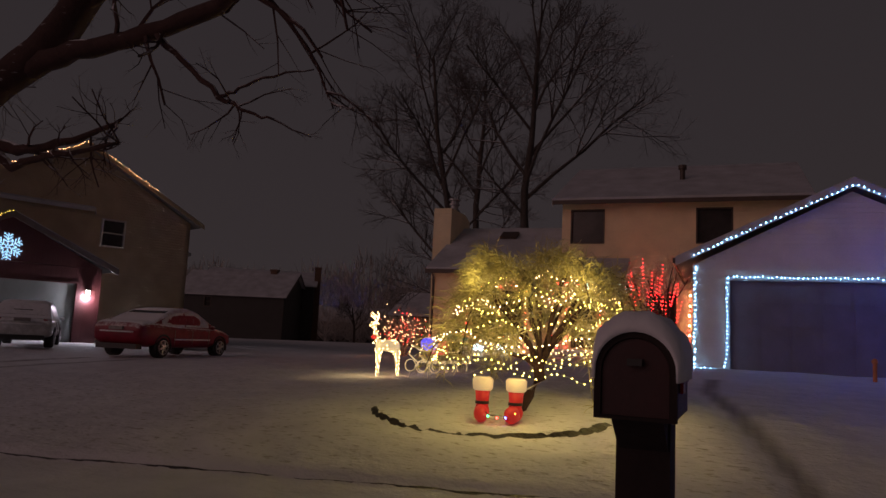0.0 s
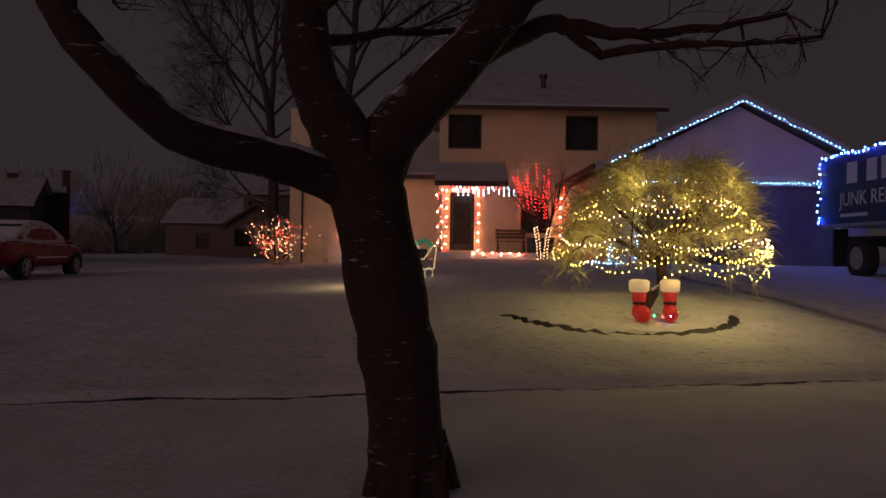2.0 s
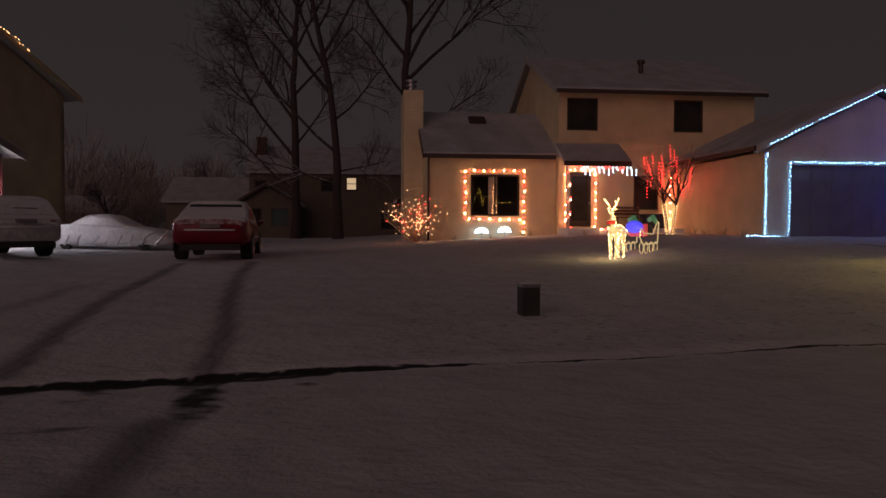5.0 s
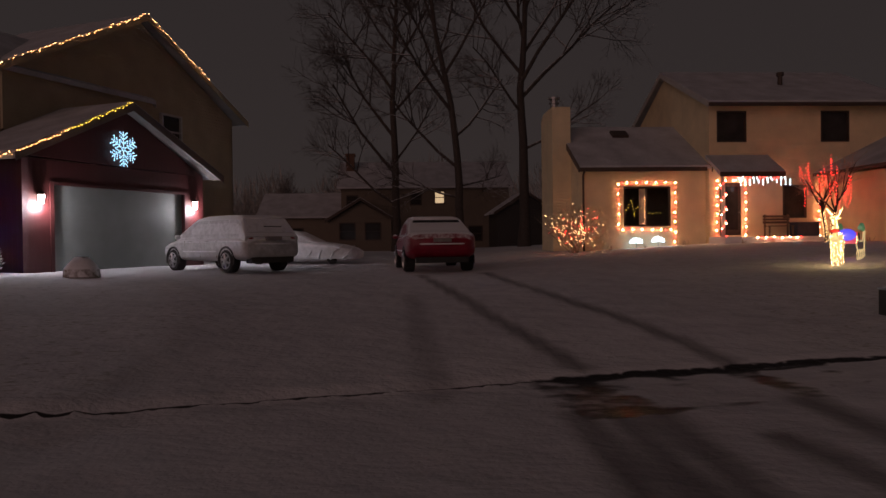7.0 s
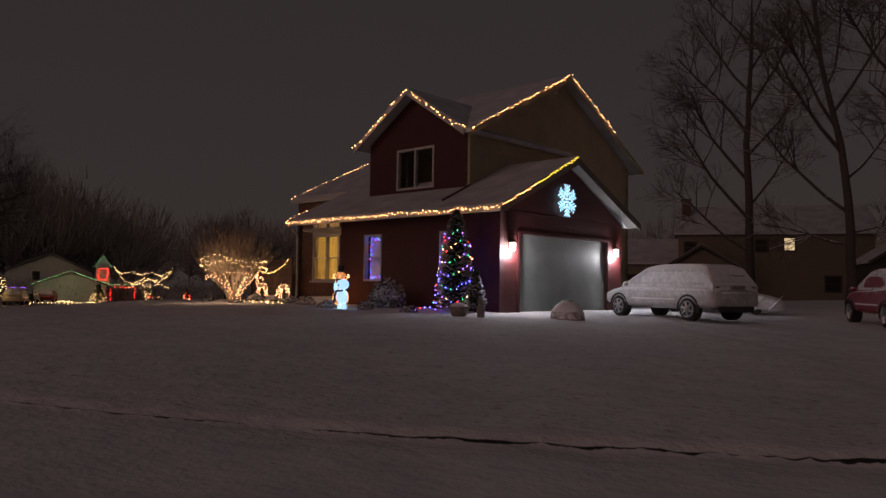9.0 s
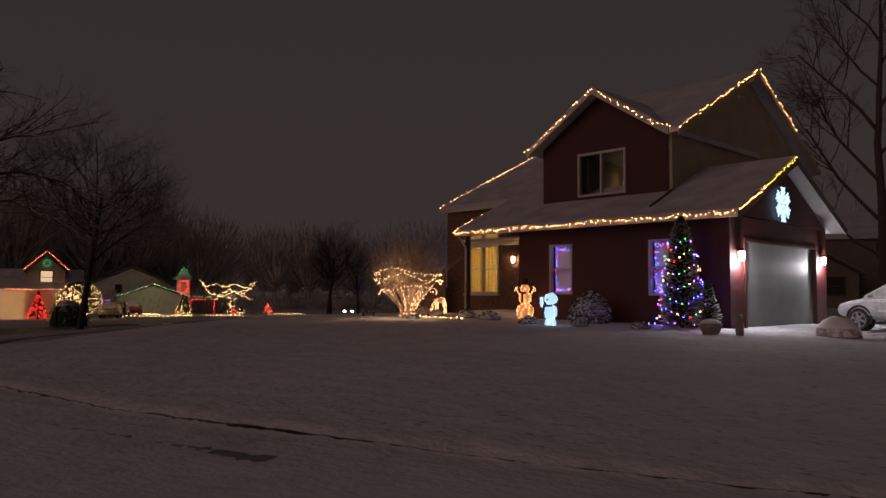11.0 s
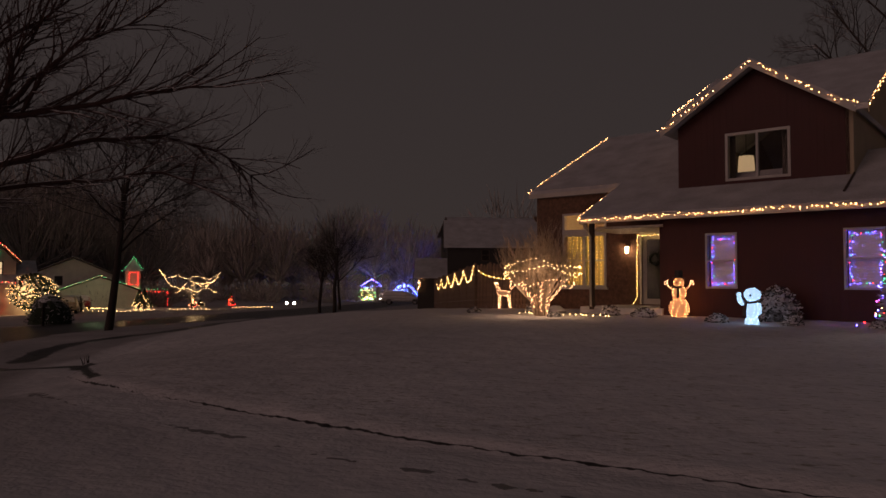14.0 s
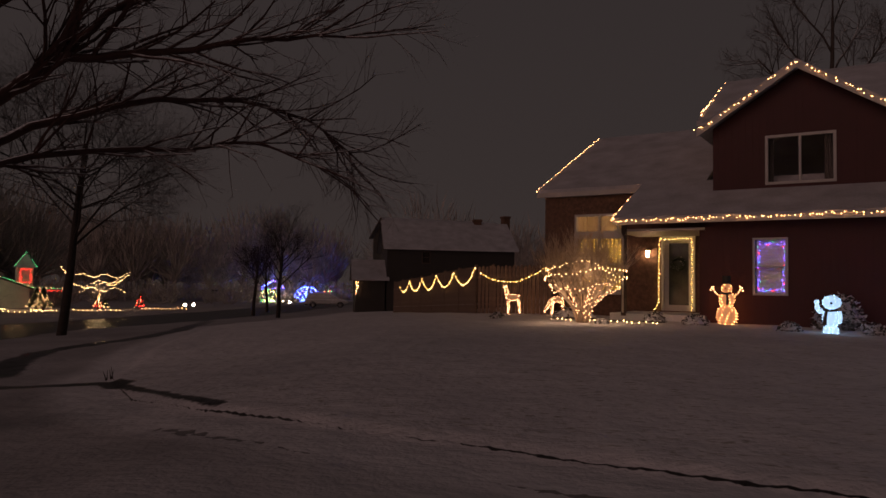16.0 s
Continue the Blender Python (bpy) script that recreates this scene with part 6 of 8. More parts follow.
# ---- weeping tree on the lawn ----
def weeping_tree():
    x, y = 2.74, 10.35
    t = thing("weeping_tree", "weeping ornamental tree covered in warm yellow lights", "tree", Matrix.Translation((x, y, ground_z(x, y))))
    rng = random.Random(17)
    g, f = Geo(), Geo()
    g.tube([(-0.16, 0, -0.1), (-0.12, 0, 0.10), (0.0, 0, 0.30), (0.13, 0.02, 0.50), (0.10, 0.02, 0.72), (0.16, 0.03, 0.92)], [0.11, 0.09, 0.08, 0.08, 0.07, 0.05], 10)
    fork = Vector((0.12, 0.02, 0.62))

    def jag(w):
        return Vector((rng.uniform(-w, w), rng.uniform(-w, w), rng.uniform(-w, w)))
    # arching limbs: up and out from the fork, then hanging over
    limbs = []
    for k in range(46):
        a = 2 * math.pi * (k + rng.random() * 0.8) / 46
        front = max(0.0, math.cos(a + math.pi / 2)) * (0.6 if abs(math.cos(a)) < 0.62 else 0.0)
        top = rng.uniform(1.05, 2.12) - 0.1 * front
        reach = (0.70 + 0.82 * (1 - (max(0, top - 1.05) / 1.3) ** 2)) * rng.uniform(0.86, 1.06)
        end = max(0.28 + 0.75 * front, top - rng.uniform(0.5, 1.15))
        pts = []
        for i in range(13):
            s = i / 12
            r = reach * (1 - (1 - s) ** 1.5)
            z = fork.z + (top - fork.z) * (1 - (1 - s / 0.62) ** 2) if s < 0.62 else top - (top - end) * ((s - 0.62) / 0.38) ** 1.5
            pts.append(Vector((fork.x + r * math.cos(a), fork.y + r * math.sin(a), z)) + jag(0.035 if i else 0))
        limbs.append((a, pts))
        thick = 0.042 if k % 5 == 0 else 0.016
        first = 0 if k % 5 == 0 else 4
        (g if k % 5 == 0 else f).tube(pts[first:], [max(0.005, thick * (1 - 0.9 * i / 12)) for i in range(first, 13)], 6 if k % 5 == 0 else 4, caps=False)
        out = Vector((math.cos(a), math.sin(a), 0))
        for q in range(62):
            w = rng.uniform(0.30, 1.0) ** 0.8 * 12
            i = min(11, int(w))
            p = pts[i].lerp(pts[i + 1], w - i)
            d = out * rng.uniform(-0.1, 0.9) + jag(0.75) + Vector((0, 0, rng.uniform(0.1, 0.7)))
            for b in range(3):
                ln = rng.uniform(0.10, 0.30)
                e1 = (d + jag(0.5)).normalized()
                tw = [p]
                for n in range(3):
                    e1 = (e1 + Vector((0, 0, -0.34)) + jag(0.14)).normalized()
                    tw.append(tw[-1] + e1 * ln / 3)
                if tw[-1].z > 0.2:
                    f.tube(tw, [0.0045, 0.004, 0.003, 0.0014], 3, caps=False)
                p = tw[1]
    # thin grey shoots that stand up above the lit crown
    for k in range(420):
        a, r = rng.uniform(0, 2 * math.pi), 1.15 * math.sqrt(rng.random())
        p = Vector((fork.x + r * math.cos(a), fork.y + r * math.sin(a), 2.12 - 0.42 * r * r + rng.uniform(-0.25, 0.02)))
        d = Vector((math.cos(a) * r * 0.6, math.sin(a) * r * 0.6, 0.8)) + jag(0.5)
        f.tube([p, p + d * 0.10, p + d * 0.19 + Vector((0, 0, -0.02))], [0.006, 0.004, 0.0015], 3, caps=False)
    g.ob("trunk", M["bark"], t, smooth=True)
    f.ob("crown", M["yellow_lit_twig"], t, kind="stuff")
    # strings wound round the crown in loose swags
    by = {"gold": Geo(), "pearl": Geo()}
    cab = Geo()
    for k in range(19):
        a0, span = rng.uniform(0, 2 * math.pi), rng.uniform(1.3, 2.8)
        h0, tilt, waves_, ph = rng.uniform(0.10, 0.86), rng.uniform(-0.16, 0.16), rng.uniform(2.0, 4.0), rng.uniform(0, 6)
        curve = []
        n = int(span * 9)
        for i in range(n):
            s = i / n
            h = min(0.95, max(0.02, h0 + tilt * (s - 0.5) - 0.10 * abs(math.sin(ph + s * waves_ * math.pi)) + 0.05))
            z = 0.36 + 1.62 * h
            r = (1.50 * (1 - 0.82 * max(0, h - 0.25) ** 2 / 0.5625) + 0.06 * math.sin(3 * (a0 + span * s))) * 0.98
            a = a0 + span * s
            curve.append(Vector((fork.x + r * math.cos(a), fork.y + r * math.sin(a), z)) + jag(0.03))
        tone = "pearl" if k % 4 == 0 else "gold"
        for p in along(curve, 0.085):
            by[tone].gem(p + jag(0.012), 0.0078)
        cab.tube(curve, 0.003, 3, caps=False)
    cab.ob("cable", M["wire"], t)
    for m, q in by.items():
        q.ob("bulb_row", M[m], t, kind="stuff")
    # the strings' joint light, spread over the crown
    for k, (lx, ly, lz) in enumerate(((-1.05, -0.75, 1.0), (1.05, -0.85, 0.95), (1.2, 0.6, 1.1), (-0.95, 0.85, 1.2), (0.1, -0.95, 1.45), (-0.5, -0.9, 1.75), (0.75, -0.8, 1.7), (0.1, -1.25, 0.75))):
        lamp = new("string_glow", bpy.data.lights.new("string_glow", "POINT"))
        lamp.data.energy, lamp.data.color, lamp.data.shadow_soft_size = 8.5, (1.0, 0.70, 0.38) if k == 1 else (1.0, 0.80, 0.20), 0.2
        lamp.parent = t
        lamp.location = (lx, ly, lz)


# yellow tint puts the strings' light into the twigs' own colour
M["yellow_lit_twig"] = snowy("yellow_lit_twigs", (0.42, 0.37, 0.17), 0.62, 0.85, 9, soft=0.5)
weeping_tree()


# ---- lawn figures ----
def boot(x, y, turn):
    b = thing("boot_decoration", "glowing red plastic boot with a white cuff on the snow", "lawn ornament", pose(x, y, ground_z(x, y) + 0.05, 0, 0, turn) @ Matrix.Diagonal((0.82, 0.9, 0.97, 1)), "pair of boots")
    Geo().ball((0, -0.07, 0.11), 0.13, 14, 9, 0.85, 1.25, 0.85).ball((0, 0.04, 0.13), 0.115, 12, 8, 1, 1, 1.0).ob("foot", M["boot_red"], b, smooth=True)
    Geo().tube([(0, 0.03, 0.15), (0, 0.04, 0.22), (0, 0.05, 0.26), (0, 0.05, 0.40)], [0.10, 0.092, 0.10, 0.115], 16).ob("shaft", M["boot_red"], b, smooth=True)
    Geo().tube([(0, 0.035, 0.225), (0, 0.035, 0.262)], 0.105, 16).ob("strap", M["black"], b)
    Geo().tube([(0, 0.05, 0.39), (0, 0.05, 0.41), (0, 0.05, 0.53), (0, 0.05, 0.56)], [0.12, 0.15, 0.16, 0.12], 16).ob("cuff", M["boot_white"], b, smooth=True)


M["boot_red"] = glowing("lit_red_plastic", (1.0, 0.05, 0.03), 0.14)
M["boot_red"].node_tree.nodes["Principled BSDF"].inputs["Base Color"].default_value = (0.5, 0.02, 0.02, 1)
M["boot_white"] = glowing("lit_cream_plastic", (1.0, 0.72, 0.35), 0.22)
boot(2.34, 9.55, 12)
boot(2.74, 9.6, -8)
light_string("light_string", "coloured bulbs strung between the boots", [(2.40, 9.44, 0.80), (2.52, 9.40, 0.72), (2.66, 9.41, 0.74), (2.84, 9.46, 0.82)], 0.11, ["yellow", "green", "red", "blue"], 0.016, rs)


def deer(name, label, m, size, mat, bulb, seed, grazing=False, antlers=True, count=150, br=0.013):
    """A wire-frame deer. Local x is ahead; size is the height of the back."""
    rng = random.Random(seed)
    t = thing(name, label, "lawn ornament", m)
    s = size
    if grazing:
        spine = [(-0.55, 0, 0.98), (-0.2, 0, 1.0), (0.3, 0, 0.95), (0.55, 0, 0.75), (0.75, 0, 0.40), (0.92, 0, 0.16)]
        rads = [0.16, 0.2, 0.19, 0.11, 0.08, 0.05]
    else:
        spine = [(-0.55, 0, 0.98), (-0.2, 0, 1.0), (0.30, 0, 1.02), (0.46, 0, 1.30), (0.52, 0, 1.62), (0.72, 0, 1.70)]
        rads = [0.15, 0.2, 0.19, 0.11, 0.085, 0.05]
    tubes = [(spine, rads)]
    for x, y, dx in ((-0.48, 0.11, -0.06), (-0.48, -0.11, -0.16), (0.28, 0.11, 0.10), (0.28, -0.11, -0.02)):
        tubes.append(([(x, y, 0.92), (x + dx * 0.5, y, 0.5), (x + dx, y, 0.0)], [0.09, 0.045, 0.03]))
    hx, hz = spine[-2][0], spine[-2][2]
    if not grazing:
        for sy in (-1, 1):
            tubes.append(([(hx, sy * 0.07, hz + 0.06), (hx - 0.03, sy * 0.19, hz + 0.13)], [0.035, 0.012]))
    if antlers and not grazing:
        for sy in (-1, 1):
            tubes.append(([(hx, sy * 0.05, hz + 0.08), (hx - 0.06, sy * 0.16, hz + 0.30), (hx + 0.02, sy * 0.26, hz + 0.46)], [0.02, 0.018, 0.01]))
            tubes.append(([(hx - 0.05, sy * 0.15, hz + 0.27), (hx + 0.14, sy * 0.20, hz + 0.38)], [0.016, 0.01]))
    g, b = Geo(), Geo()
    for pts, rr_ in tubes:
        pts = [Vector((p[0] * 0.82, p[1], p[2])) * s for p in pts]
        rr_ = [q * s for q in rr_]
        g.tube(pts, rr_, 8)
        ln = sum((q - p).length for p, q in zip(pts, pts[1:]))
        n = max(5, int(count * ln / (7.0 * s)))
        for k in range(n):
            w = (k + rng.random()) / n * (len(pts) - 1)
            i = min(len(pts) - 2, int(w))
            p = pts[i].lerp(pts[i + 1], w - i)
            r = lerp(rr_[i], rr_[i + 1], w - i) * 1.05
            d = (pts[i + 1] - pts[i]).normalized()
            u = d.cross(Vector((rng.uniform(-1, 1), rng.uniform(-1, 1), rng.uniform(-1, 1)))).normalized()
            b.gem(p + u * r, br)
    g.ob("wire_body", mat, t, smooth=True)
    b.ob("bulb_row", M[bulb], t, kind="stuff")
    return t


# wire bodies are given a faint glow of their own for the bulbs' light
M["tinsel"] = glowing("self_lit_pale_mesh", (1.0, 0.76, 0.34), 0.50)
M["tinsel"].node_tree.nodes["Principled BSDF"].inputs["Base Color"].default_value = (0.4, 0.36, 0.24, 1)
M["deer_mesh"] = glowing("self_lit_brown_mesh", (1.0, 0.52, 0.24), 0.16)
M["deer_mesh"].node_tree.nodes["Principled BSDF"].inputs["Base Color"].default_value = (0.34, 0.22, 0.13, 1)
z = ground_z(-1.95, 15.85)
buck = deer("lit_deer", "white wire-frame stag glowing with warm lights on the lawn", pose(-1.95, 15.85, z, 0, 0, 229), 0.68, M["tinsel"], "mellow", 71, count=260, br=0.010)
Geo().ball((0.30, 0, 0.86), 0.07, 8, 6, 0.8, 1.7, 0.7).ob("bow", M["boot_red"], buck)
lamp = new("string_glow", bpy.data.lights.new("string_glow", "POINT"))
lamp.data.energy, lamp.data.color, lamp.data.shadow_soft_size = 9.0, (1.0, 0.78, 0.30), 0.2
lamp.location = (-2.25, 15.35, ground_z(-2.25, 15.35) + 0.75)
T2 = TURN
deer("lit_deer", "standing brown wire-frame deer with warm lights", T2 @ pose(-14.45, 0.15, 0.80, 0, 0, 207), 0.56, M["deer_mesh"], "peach", 72, antlers=False, count=330, br=0.009)
deer("lit_deer", "grazing brown wire-frame deer with warm lights", T2 @ pose(-12.75, 0.15, 0.80, 0, 0, 204), 0.53, M["deer_mesh"], "peach", 73, grazing=True, count=300, br=0.009)


def sleigh():
    x, y = -1.01, 16.85
    t = thing("lit_sleigh", "wire sleigh with wheels and glowing presents on the lawn", "lawn ornament", pose(x, y, ground_z(x, y), 0, 0, 229) @ Matrix.Scale(0.98, 4))
    rng = random.Random(23)
    b = Geo()
    wires = Geo()
    for s in (-0.28, 0.28):
        side = [(-0.65, s, 0.25), (0.45, s, 0.22), (0.68, s, 0.40), (0.60, s, 0.62), (0.40, s, 0.50), (-0.3, s, 0.48), (-0.62, s, 0.80), (-0.74, s, 0.78), (-0.65, s, 0.25)]
        wires.tube(side, 0.018, 6)
        for p in along(side, 0.085):
            b.gem(p, 0.012)
    wires.ob("wire_frame", M["tinsel"], t)
    b.ob("bulb_row", M["mellow"], t, kind="stuff")
    for x0 in (-0.45, -0.1, 0.28, 0.62):
        for s in (-0.30, 0.30):
            ring = [(x0 + 0.14 * math.cos(a), s, 0.14 + 0.14 * math.sin(a)) for a in [2 * math.pi * k / 14 for k in range(15)]]
            Geo().tube(ring, 0.012, 5).ob("scroll_wheel", M["tinsel"], t)
    Geo().ball((0.30, 0, 0.66), 0.20, 12, 8, 1.0, 1.1, 0.8).ob("blue_sack", M["glow_blue"], t, smooth=True)
    Geo().box(-0.12, -0.2, 0.42, 0.14, 0.2, 0.74).ob("red_parcel", M["glow_red"], t)
    Geo().tube([(-0.55, -0.26, 0.80), (-0.35, -0.26, 0.92), (-0.05, -0.26, 0.84)], 0.06, 8).ob("green_garland", M["glow_green"], t)
    Geo().tube([(-0.55, 0.26, 0.80), (-0.35, 0.26, 0.92), (-0.05, 0.26, 0.84)], 0.06, 8).ob("green_garland", M["glow_green"], t)
    Geo().box(-0.5, -0.2, 0.45, -0.2, 0.2, 0.72).ob("dark_parcel", M["black"], t)


# presents and garlands emit as a whole in place of coloured bulbs
M["glow_blue"] = glowing("self_lit_blue_fabric", (0.05, 0.06, 1.0), 0.9)
M["glow_red"] = glowing("self_lit_red_fabric", (1.0, 0.05, 0.04), 0.4)
M["glow_green"] = glowing("self_lit_green_garland", (0.03, 0.5, 0.18), 0.16)
sleigh()
ped = thing("utility_pedestal", "short grey utility pedestal with snow on top", "pedestal", on_ground(-5.75, 8.45, 8))
Geo().box(-0.12, -0.10, -0.05, 0.12, 0.10, 0.36).ob("body", surface("weathered_green_pedestal", (0.05, 0.05, 0.045), 0.7, 6, 0.3, 0.2), ped)
Geo().box(-0.13, -0.11, 0.36, 0.13, 0.11, 0.40).ob("lid", M["galv"], ped)
Geo().ball((0, 0, 0.40), 0.12, 10, 6, 1, 0.85, 0.22).ob("snow_cap", M["snow"], ped, smooth=True)


# ---- mailboxes on the verge ----
def mailbox(label, x, y, z, turn, w=0.23, h=0.25, slot=0.0, deep=0.28):
    """Front at local y = -0.22, bottom of the box at z = 0. slot: height of the paper holder below."""
    t = thing("mailbox", label, "mailbox", pose(x, y, z, 0, 0, turn), "street mailboxes")
    gz = ground_z(x, y) - z
    post = Geo().box(-0.37 * w, -0.04, gz - 0.1, 0.37 * w, 0.12, -slot)
    post.prism([(-0.18, -slot), (0.24, -slot), (0.12, -slot - 0.10), (-0.04, -slot - 0.10)], 0, -0.34 * w, 0.34 * w)
    post.ob("post", M["mail_post"], t)

    def outline(grow_, n=14):
        poly = [(-w / 2 - grow_, -grow_ * 0.5), (w / 2 + grow_, -grow_ * 0.5)]
        for i in range(n + 1):
            a = math.pi * i / n
            poly.append(((w / 2 + grow_) * math.cos(a), h * 0.55 + (h * 0.45 + grow_) * math.sin(a)))
        return poly
    Geo().prism(outline(0.0), 1, -0.20, deep).ob("box", M["mail_red"], t)
    rim = Geo()
    outer, inner = outline(0.006), outline(-0.012)
    n = len(outer)
    rim.v = [(p[0], yy, p[1]) for yy in (-0.225, -0.195) for q in (outer, inner) for p in q]
    for i in range(n):
        j = (i + 1) % n
        rim.f += [(i, j, n + j, n + i), (2 * n + i, 3 * n + i, 3 * n + j, 2 * n + j), (i, 2 * n + i, 2 * n + j, j), (n + i, n + j, 3 * n + j, 3 * n + i)]
    rim.ob("rim", M["mail_post"], t)
    d = Geo().prism(outline(-0.014), 1, -0.215, -0.201).ob("door", M["mail_door"], t)
    Geo().box(-0.02, -0.24, h * 0.62, 0.02, -0.215, h * 0.70).ob("latch", M["black"], d)
    arm = Geo().box(w / 2 + 0.003, -0.10, h * 0.42, w / 2 + 0.012, 0.10, h * 0.48).box(w / 2 + 0.003, -0.10, h * 0.30, w / 2 + 0.012, -0.03, h * 0.55).ob("flag", M["red_lens"], t)
    if slot:
        g = Geo().box(-w / 2, -0.2, -slot, -w / 2 + 0.014, deep, -0.003).box(w / 2 - 0.014, -0.2, -slot, w / 2, deep, -0.003).box(-w / 2, -0.2, -slot - 0.014, w / 2, deep, -slot)
        g.ob("paper_slot", M["mail_post"], t)
        Geo().box(-w / 2 + 0.014, deep - 0.02, -slot, w / 2 - 0.014, deep, -0.003).ob("slot_back", M["mail_post"], t)
        Geo().box(-w / 2 + 0.02, -0.17, -slot * 0.62, w / 2 - 0.02, 0.2, -slot * 0.30).ob("newspaper", M["letter"], t)
        Geo().prism([(-0.19, -slot + 0.001), (-0.05, -slot + 0.001), (-0.07, -slot + 0.022), (-0.17, -slot + 0.018)], 0, -w * 0.36, w * 0.36).ob("slot_snow", M["snow"], t)
    # snow: thick on the arch, thin down the sides, closed all round
    rng = random.Random(int(1000 * w))
    n, ys = 17, [-0.235, -0.20, -0.10, 0.0, 0.10, deep - 0.04, deep + 0.012]
    g = Geo()
    for layer in (0, 1):
        for j, yy in enumerate(ys):
            for i in range(n):
                a = math.pi * i / (n - 1)
                edge = 0.35 if j in (0, len(ys) - 1) else 1.0
                k = 0.004 if layer == 0 else 0.006 + edge * (0.010 + 0.048 * math.sin(a) ** 1.5) * rng.uniform(0.85, 1.12)
                drop = 0.10 * h if i in (0, n - 1) else 0
                g.v.append(((w / 2 + k) * math.cos(a), yy, h * 0.55 + (h * 0.45 + k) * math.sin(a) - drop))
    m = len(ys)
    at = lambda s, j, i: (s * m + j) * n + i
    for j in range(m - 1):
        for i in range(n - 1):
            g.f += [(at(1, j, i), at(1, j, i + 1), at(1, j + 1, i + 1), at(1, j + 1, i)), (at(0, j, i), at(0, j + 1, i), at(0, j + 1, i + 1), at(0, j, i + 1))]
        for i in (0, n - 1):
            g.f.append((at(0, j, i), at(1, j, i), at(1, j + 1, i), at(0, j + 1, i)))
    for j in (0, m - 1):
        for i in range(n - 1):
            g.f.append((at(0, j, i), at(0, j, i + 1), at(1, j, i + 1), at(1, j, i)))
    g.ob("snow_cap", M["snow"], t, smooth=True)
    return t


M["mail_red"] = surface("dark_red_enamel", (0.022, 0.004, 0.005), 0.5, 7, 0.3, 0.1)
M["mail_door"] = surface("faded_red_enamel", (0.034, 0.006, 0.007), 0.55, 7, 0.3, 0.1)
M["mail_post"] = surface("dark_timber_post", (0.016, 0.009, 0.008), 0.85, 6, 0.35, 0.3)
mailbox("dark red mailbox on a post capped with snow", 4.86, 3.07, 1.463, -2, 0.205, 0.228, deep=0.22)
mailbox("dark red mailbox with paper slot under a snow cap", -16.335, 0.07, 1.281, 2, 0.275, 0.272, slot=0.19, deep=0.30)


# curtains and a string of small lights inside the front window
cur = thing("curtain", "pale curtain strip with small amber lights inside the window", "curtain")
Geo().prism([(-2.98, 1.95), (-2.62, 1.95), (-2.62, 3.5), (-2.98, 3.5)], 1, 27.72, 27.75).ob("curtain_cloth", surface("pale_curtain", (0.50, 0.40, 0.34), 0.9, 4, 0.15, 0.3), cur)
Geo().prism([(-3.72, 1.95), (-3.55, 1.95), (-3.55, 3.5), (-3.72, 3.5)], 1, 27.72, 27.75).ob("curtain_cloth", M["brown_trim"], cur)
light_string("light_string", "small amber lights on a little tree inside", [(-2.80, 27.66, 2.05), (-2.78, 27.66, 3.15), (-2.72, 27.66, 2.6), (-2.66, 27.66, 2.0)], 0.12, ["amber", "peach"], 0.012, rs)
light_string("light_string", "small warm lights strung inside the front window", [(-3.55, 27.66, 2.6), (-3.35, 27.66, 3.0), (-3.2, 27.66, 2.3), (-3.1, 27.66, 2.75), (-2.5, 27.66, 2.45), (-2.0, 27.66, 2.5)], 0.14, ["yellow"], 0.010, rs)


# ---- string lights and figures at the maroon house ----
def hp(*pts):
    return [TURN @ Vector(p) for p in pts]


rh = random.Random(19)
AMB = "amber string lights "
light_string("light_string", AMB + "along the front eave", hp((-10.2, -1.58, 3.86), (0.45, -1.58, 3.86)), 0.088, ["amber", "amber", "peach"], 0.0135, rh, sag=0.03, jitter=0.045)
light_string("light_string", AMB + "up the garage gable", hp((0.55, -1.5, 3.90), (0.56, 0.2, 4.72)), 0.10, ["amber"], 0.0135, rh, jitter=0.03)
light_string("light_string", "yellow string lights to the top of the garage gable", hp((0.56, 0.2, 4.72), (0.56, 2.5, 5.85)), 0.10, ["yellow"], 0.016, rh, jitter=0.03)
light_string("light_string", AMB + "over the dormer gable", hp((-8.0, -0.08, 6.76), (-7.6, -0.08, 6.92), (-5.12, -0.08, 8.56), (-2.65, -0.08, 6.92), (-2.2, -0.02, 6.80)), 0.115, ["amber", "peach"], 0.0145, rh, jitter=0.045)
light_string("light_string", AMB + "up the main gable", hp((-1.98, 0.0, 6.76), (-1.96, 5.85, 9.80), (-1.96, 9.25, 8.02)), 0.12, ["amber", "peach"], 0.0145, rh, jitter=0.045)
light_string("light_string", AMB + "on the far gable of the main roof", hp((-8.2, 1.5, 7.60), (-8.2, 6.0, 9.86)), 0.15, ["amber", "peach"], 0.018, rh, jitter=0.03)
light_string("light_string", AMB + "up the low wing's roof edge", hp((-14.12, 1.42, 5.36), (-14.12, 8.15, 8.60)), 0.24, ["amber", "peach"], 0.018, rh, jitter=0.03)
light_string("light_string", AMB + "up the porch roof edge", hp((-10.18, -1.5, 3.95), (-10.18, 1.4, 5.30)), 0.2, ["amber", "peach"], 0.017, rh, jitter=0.03)
light_string("light_string", "yellow string lights round the front door", hp((-9.75, 1.50, 0.98), (-9.58, 1.52, 1.3), (-9.55, 1.52, 3.46), (-8.47, 1.52, 3.46), (-8.47, 1.52, 1.0)), 0.07, ["yellow", "mellow"], 0.013, rh, jitter=0.02)


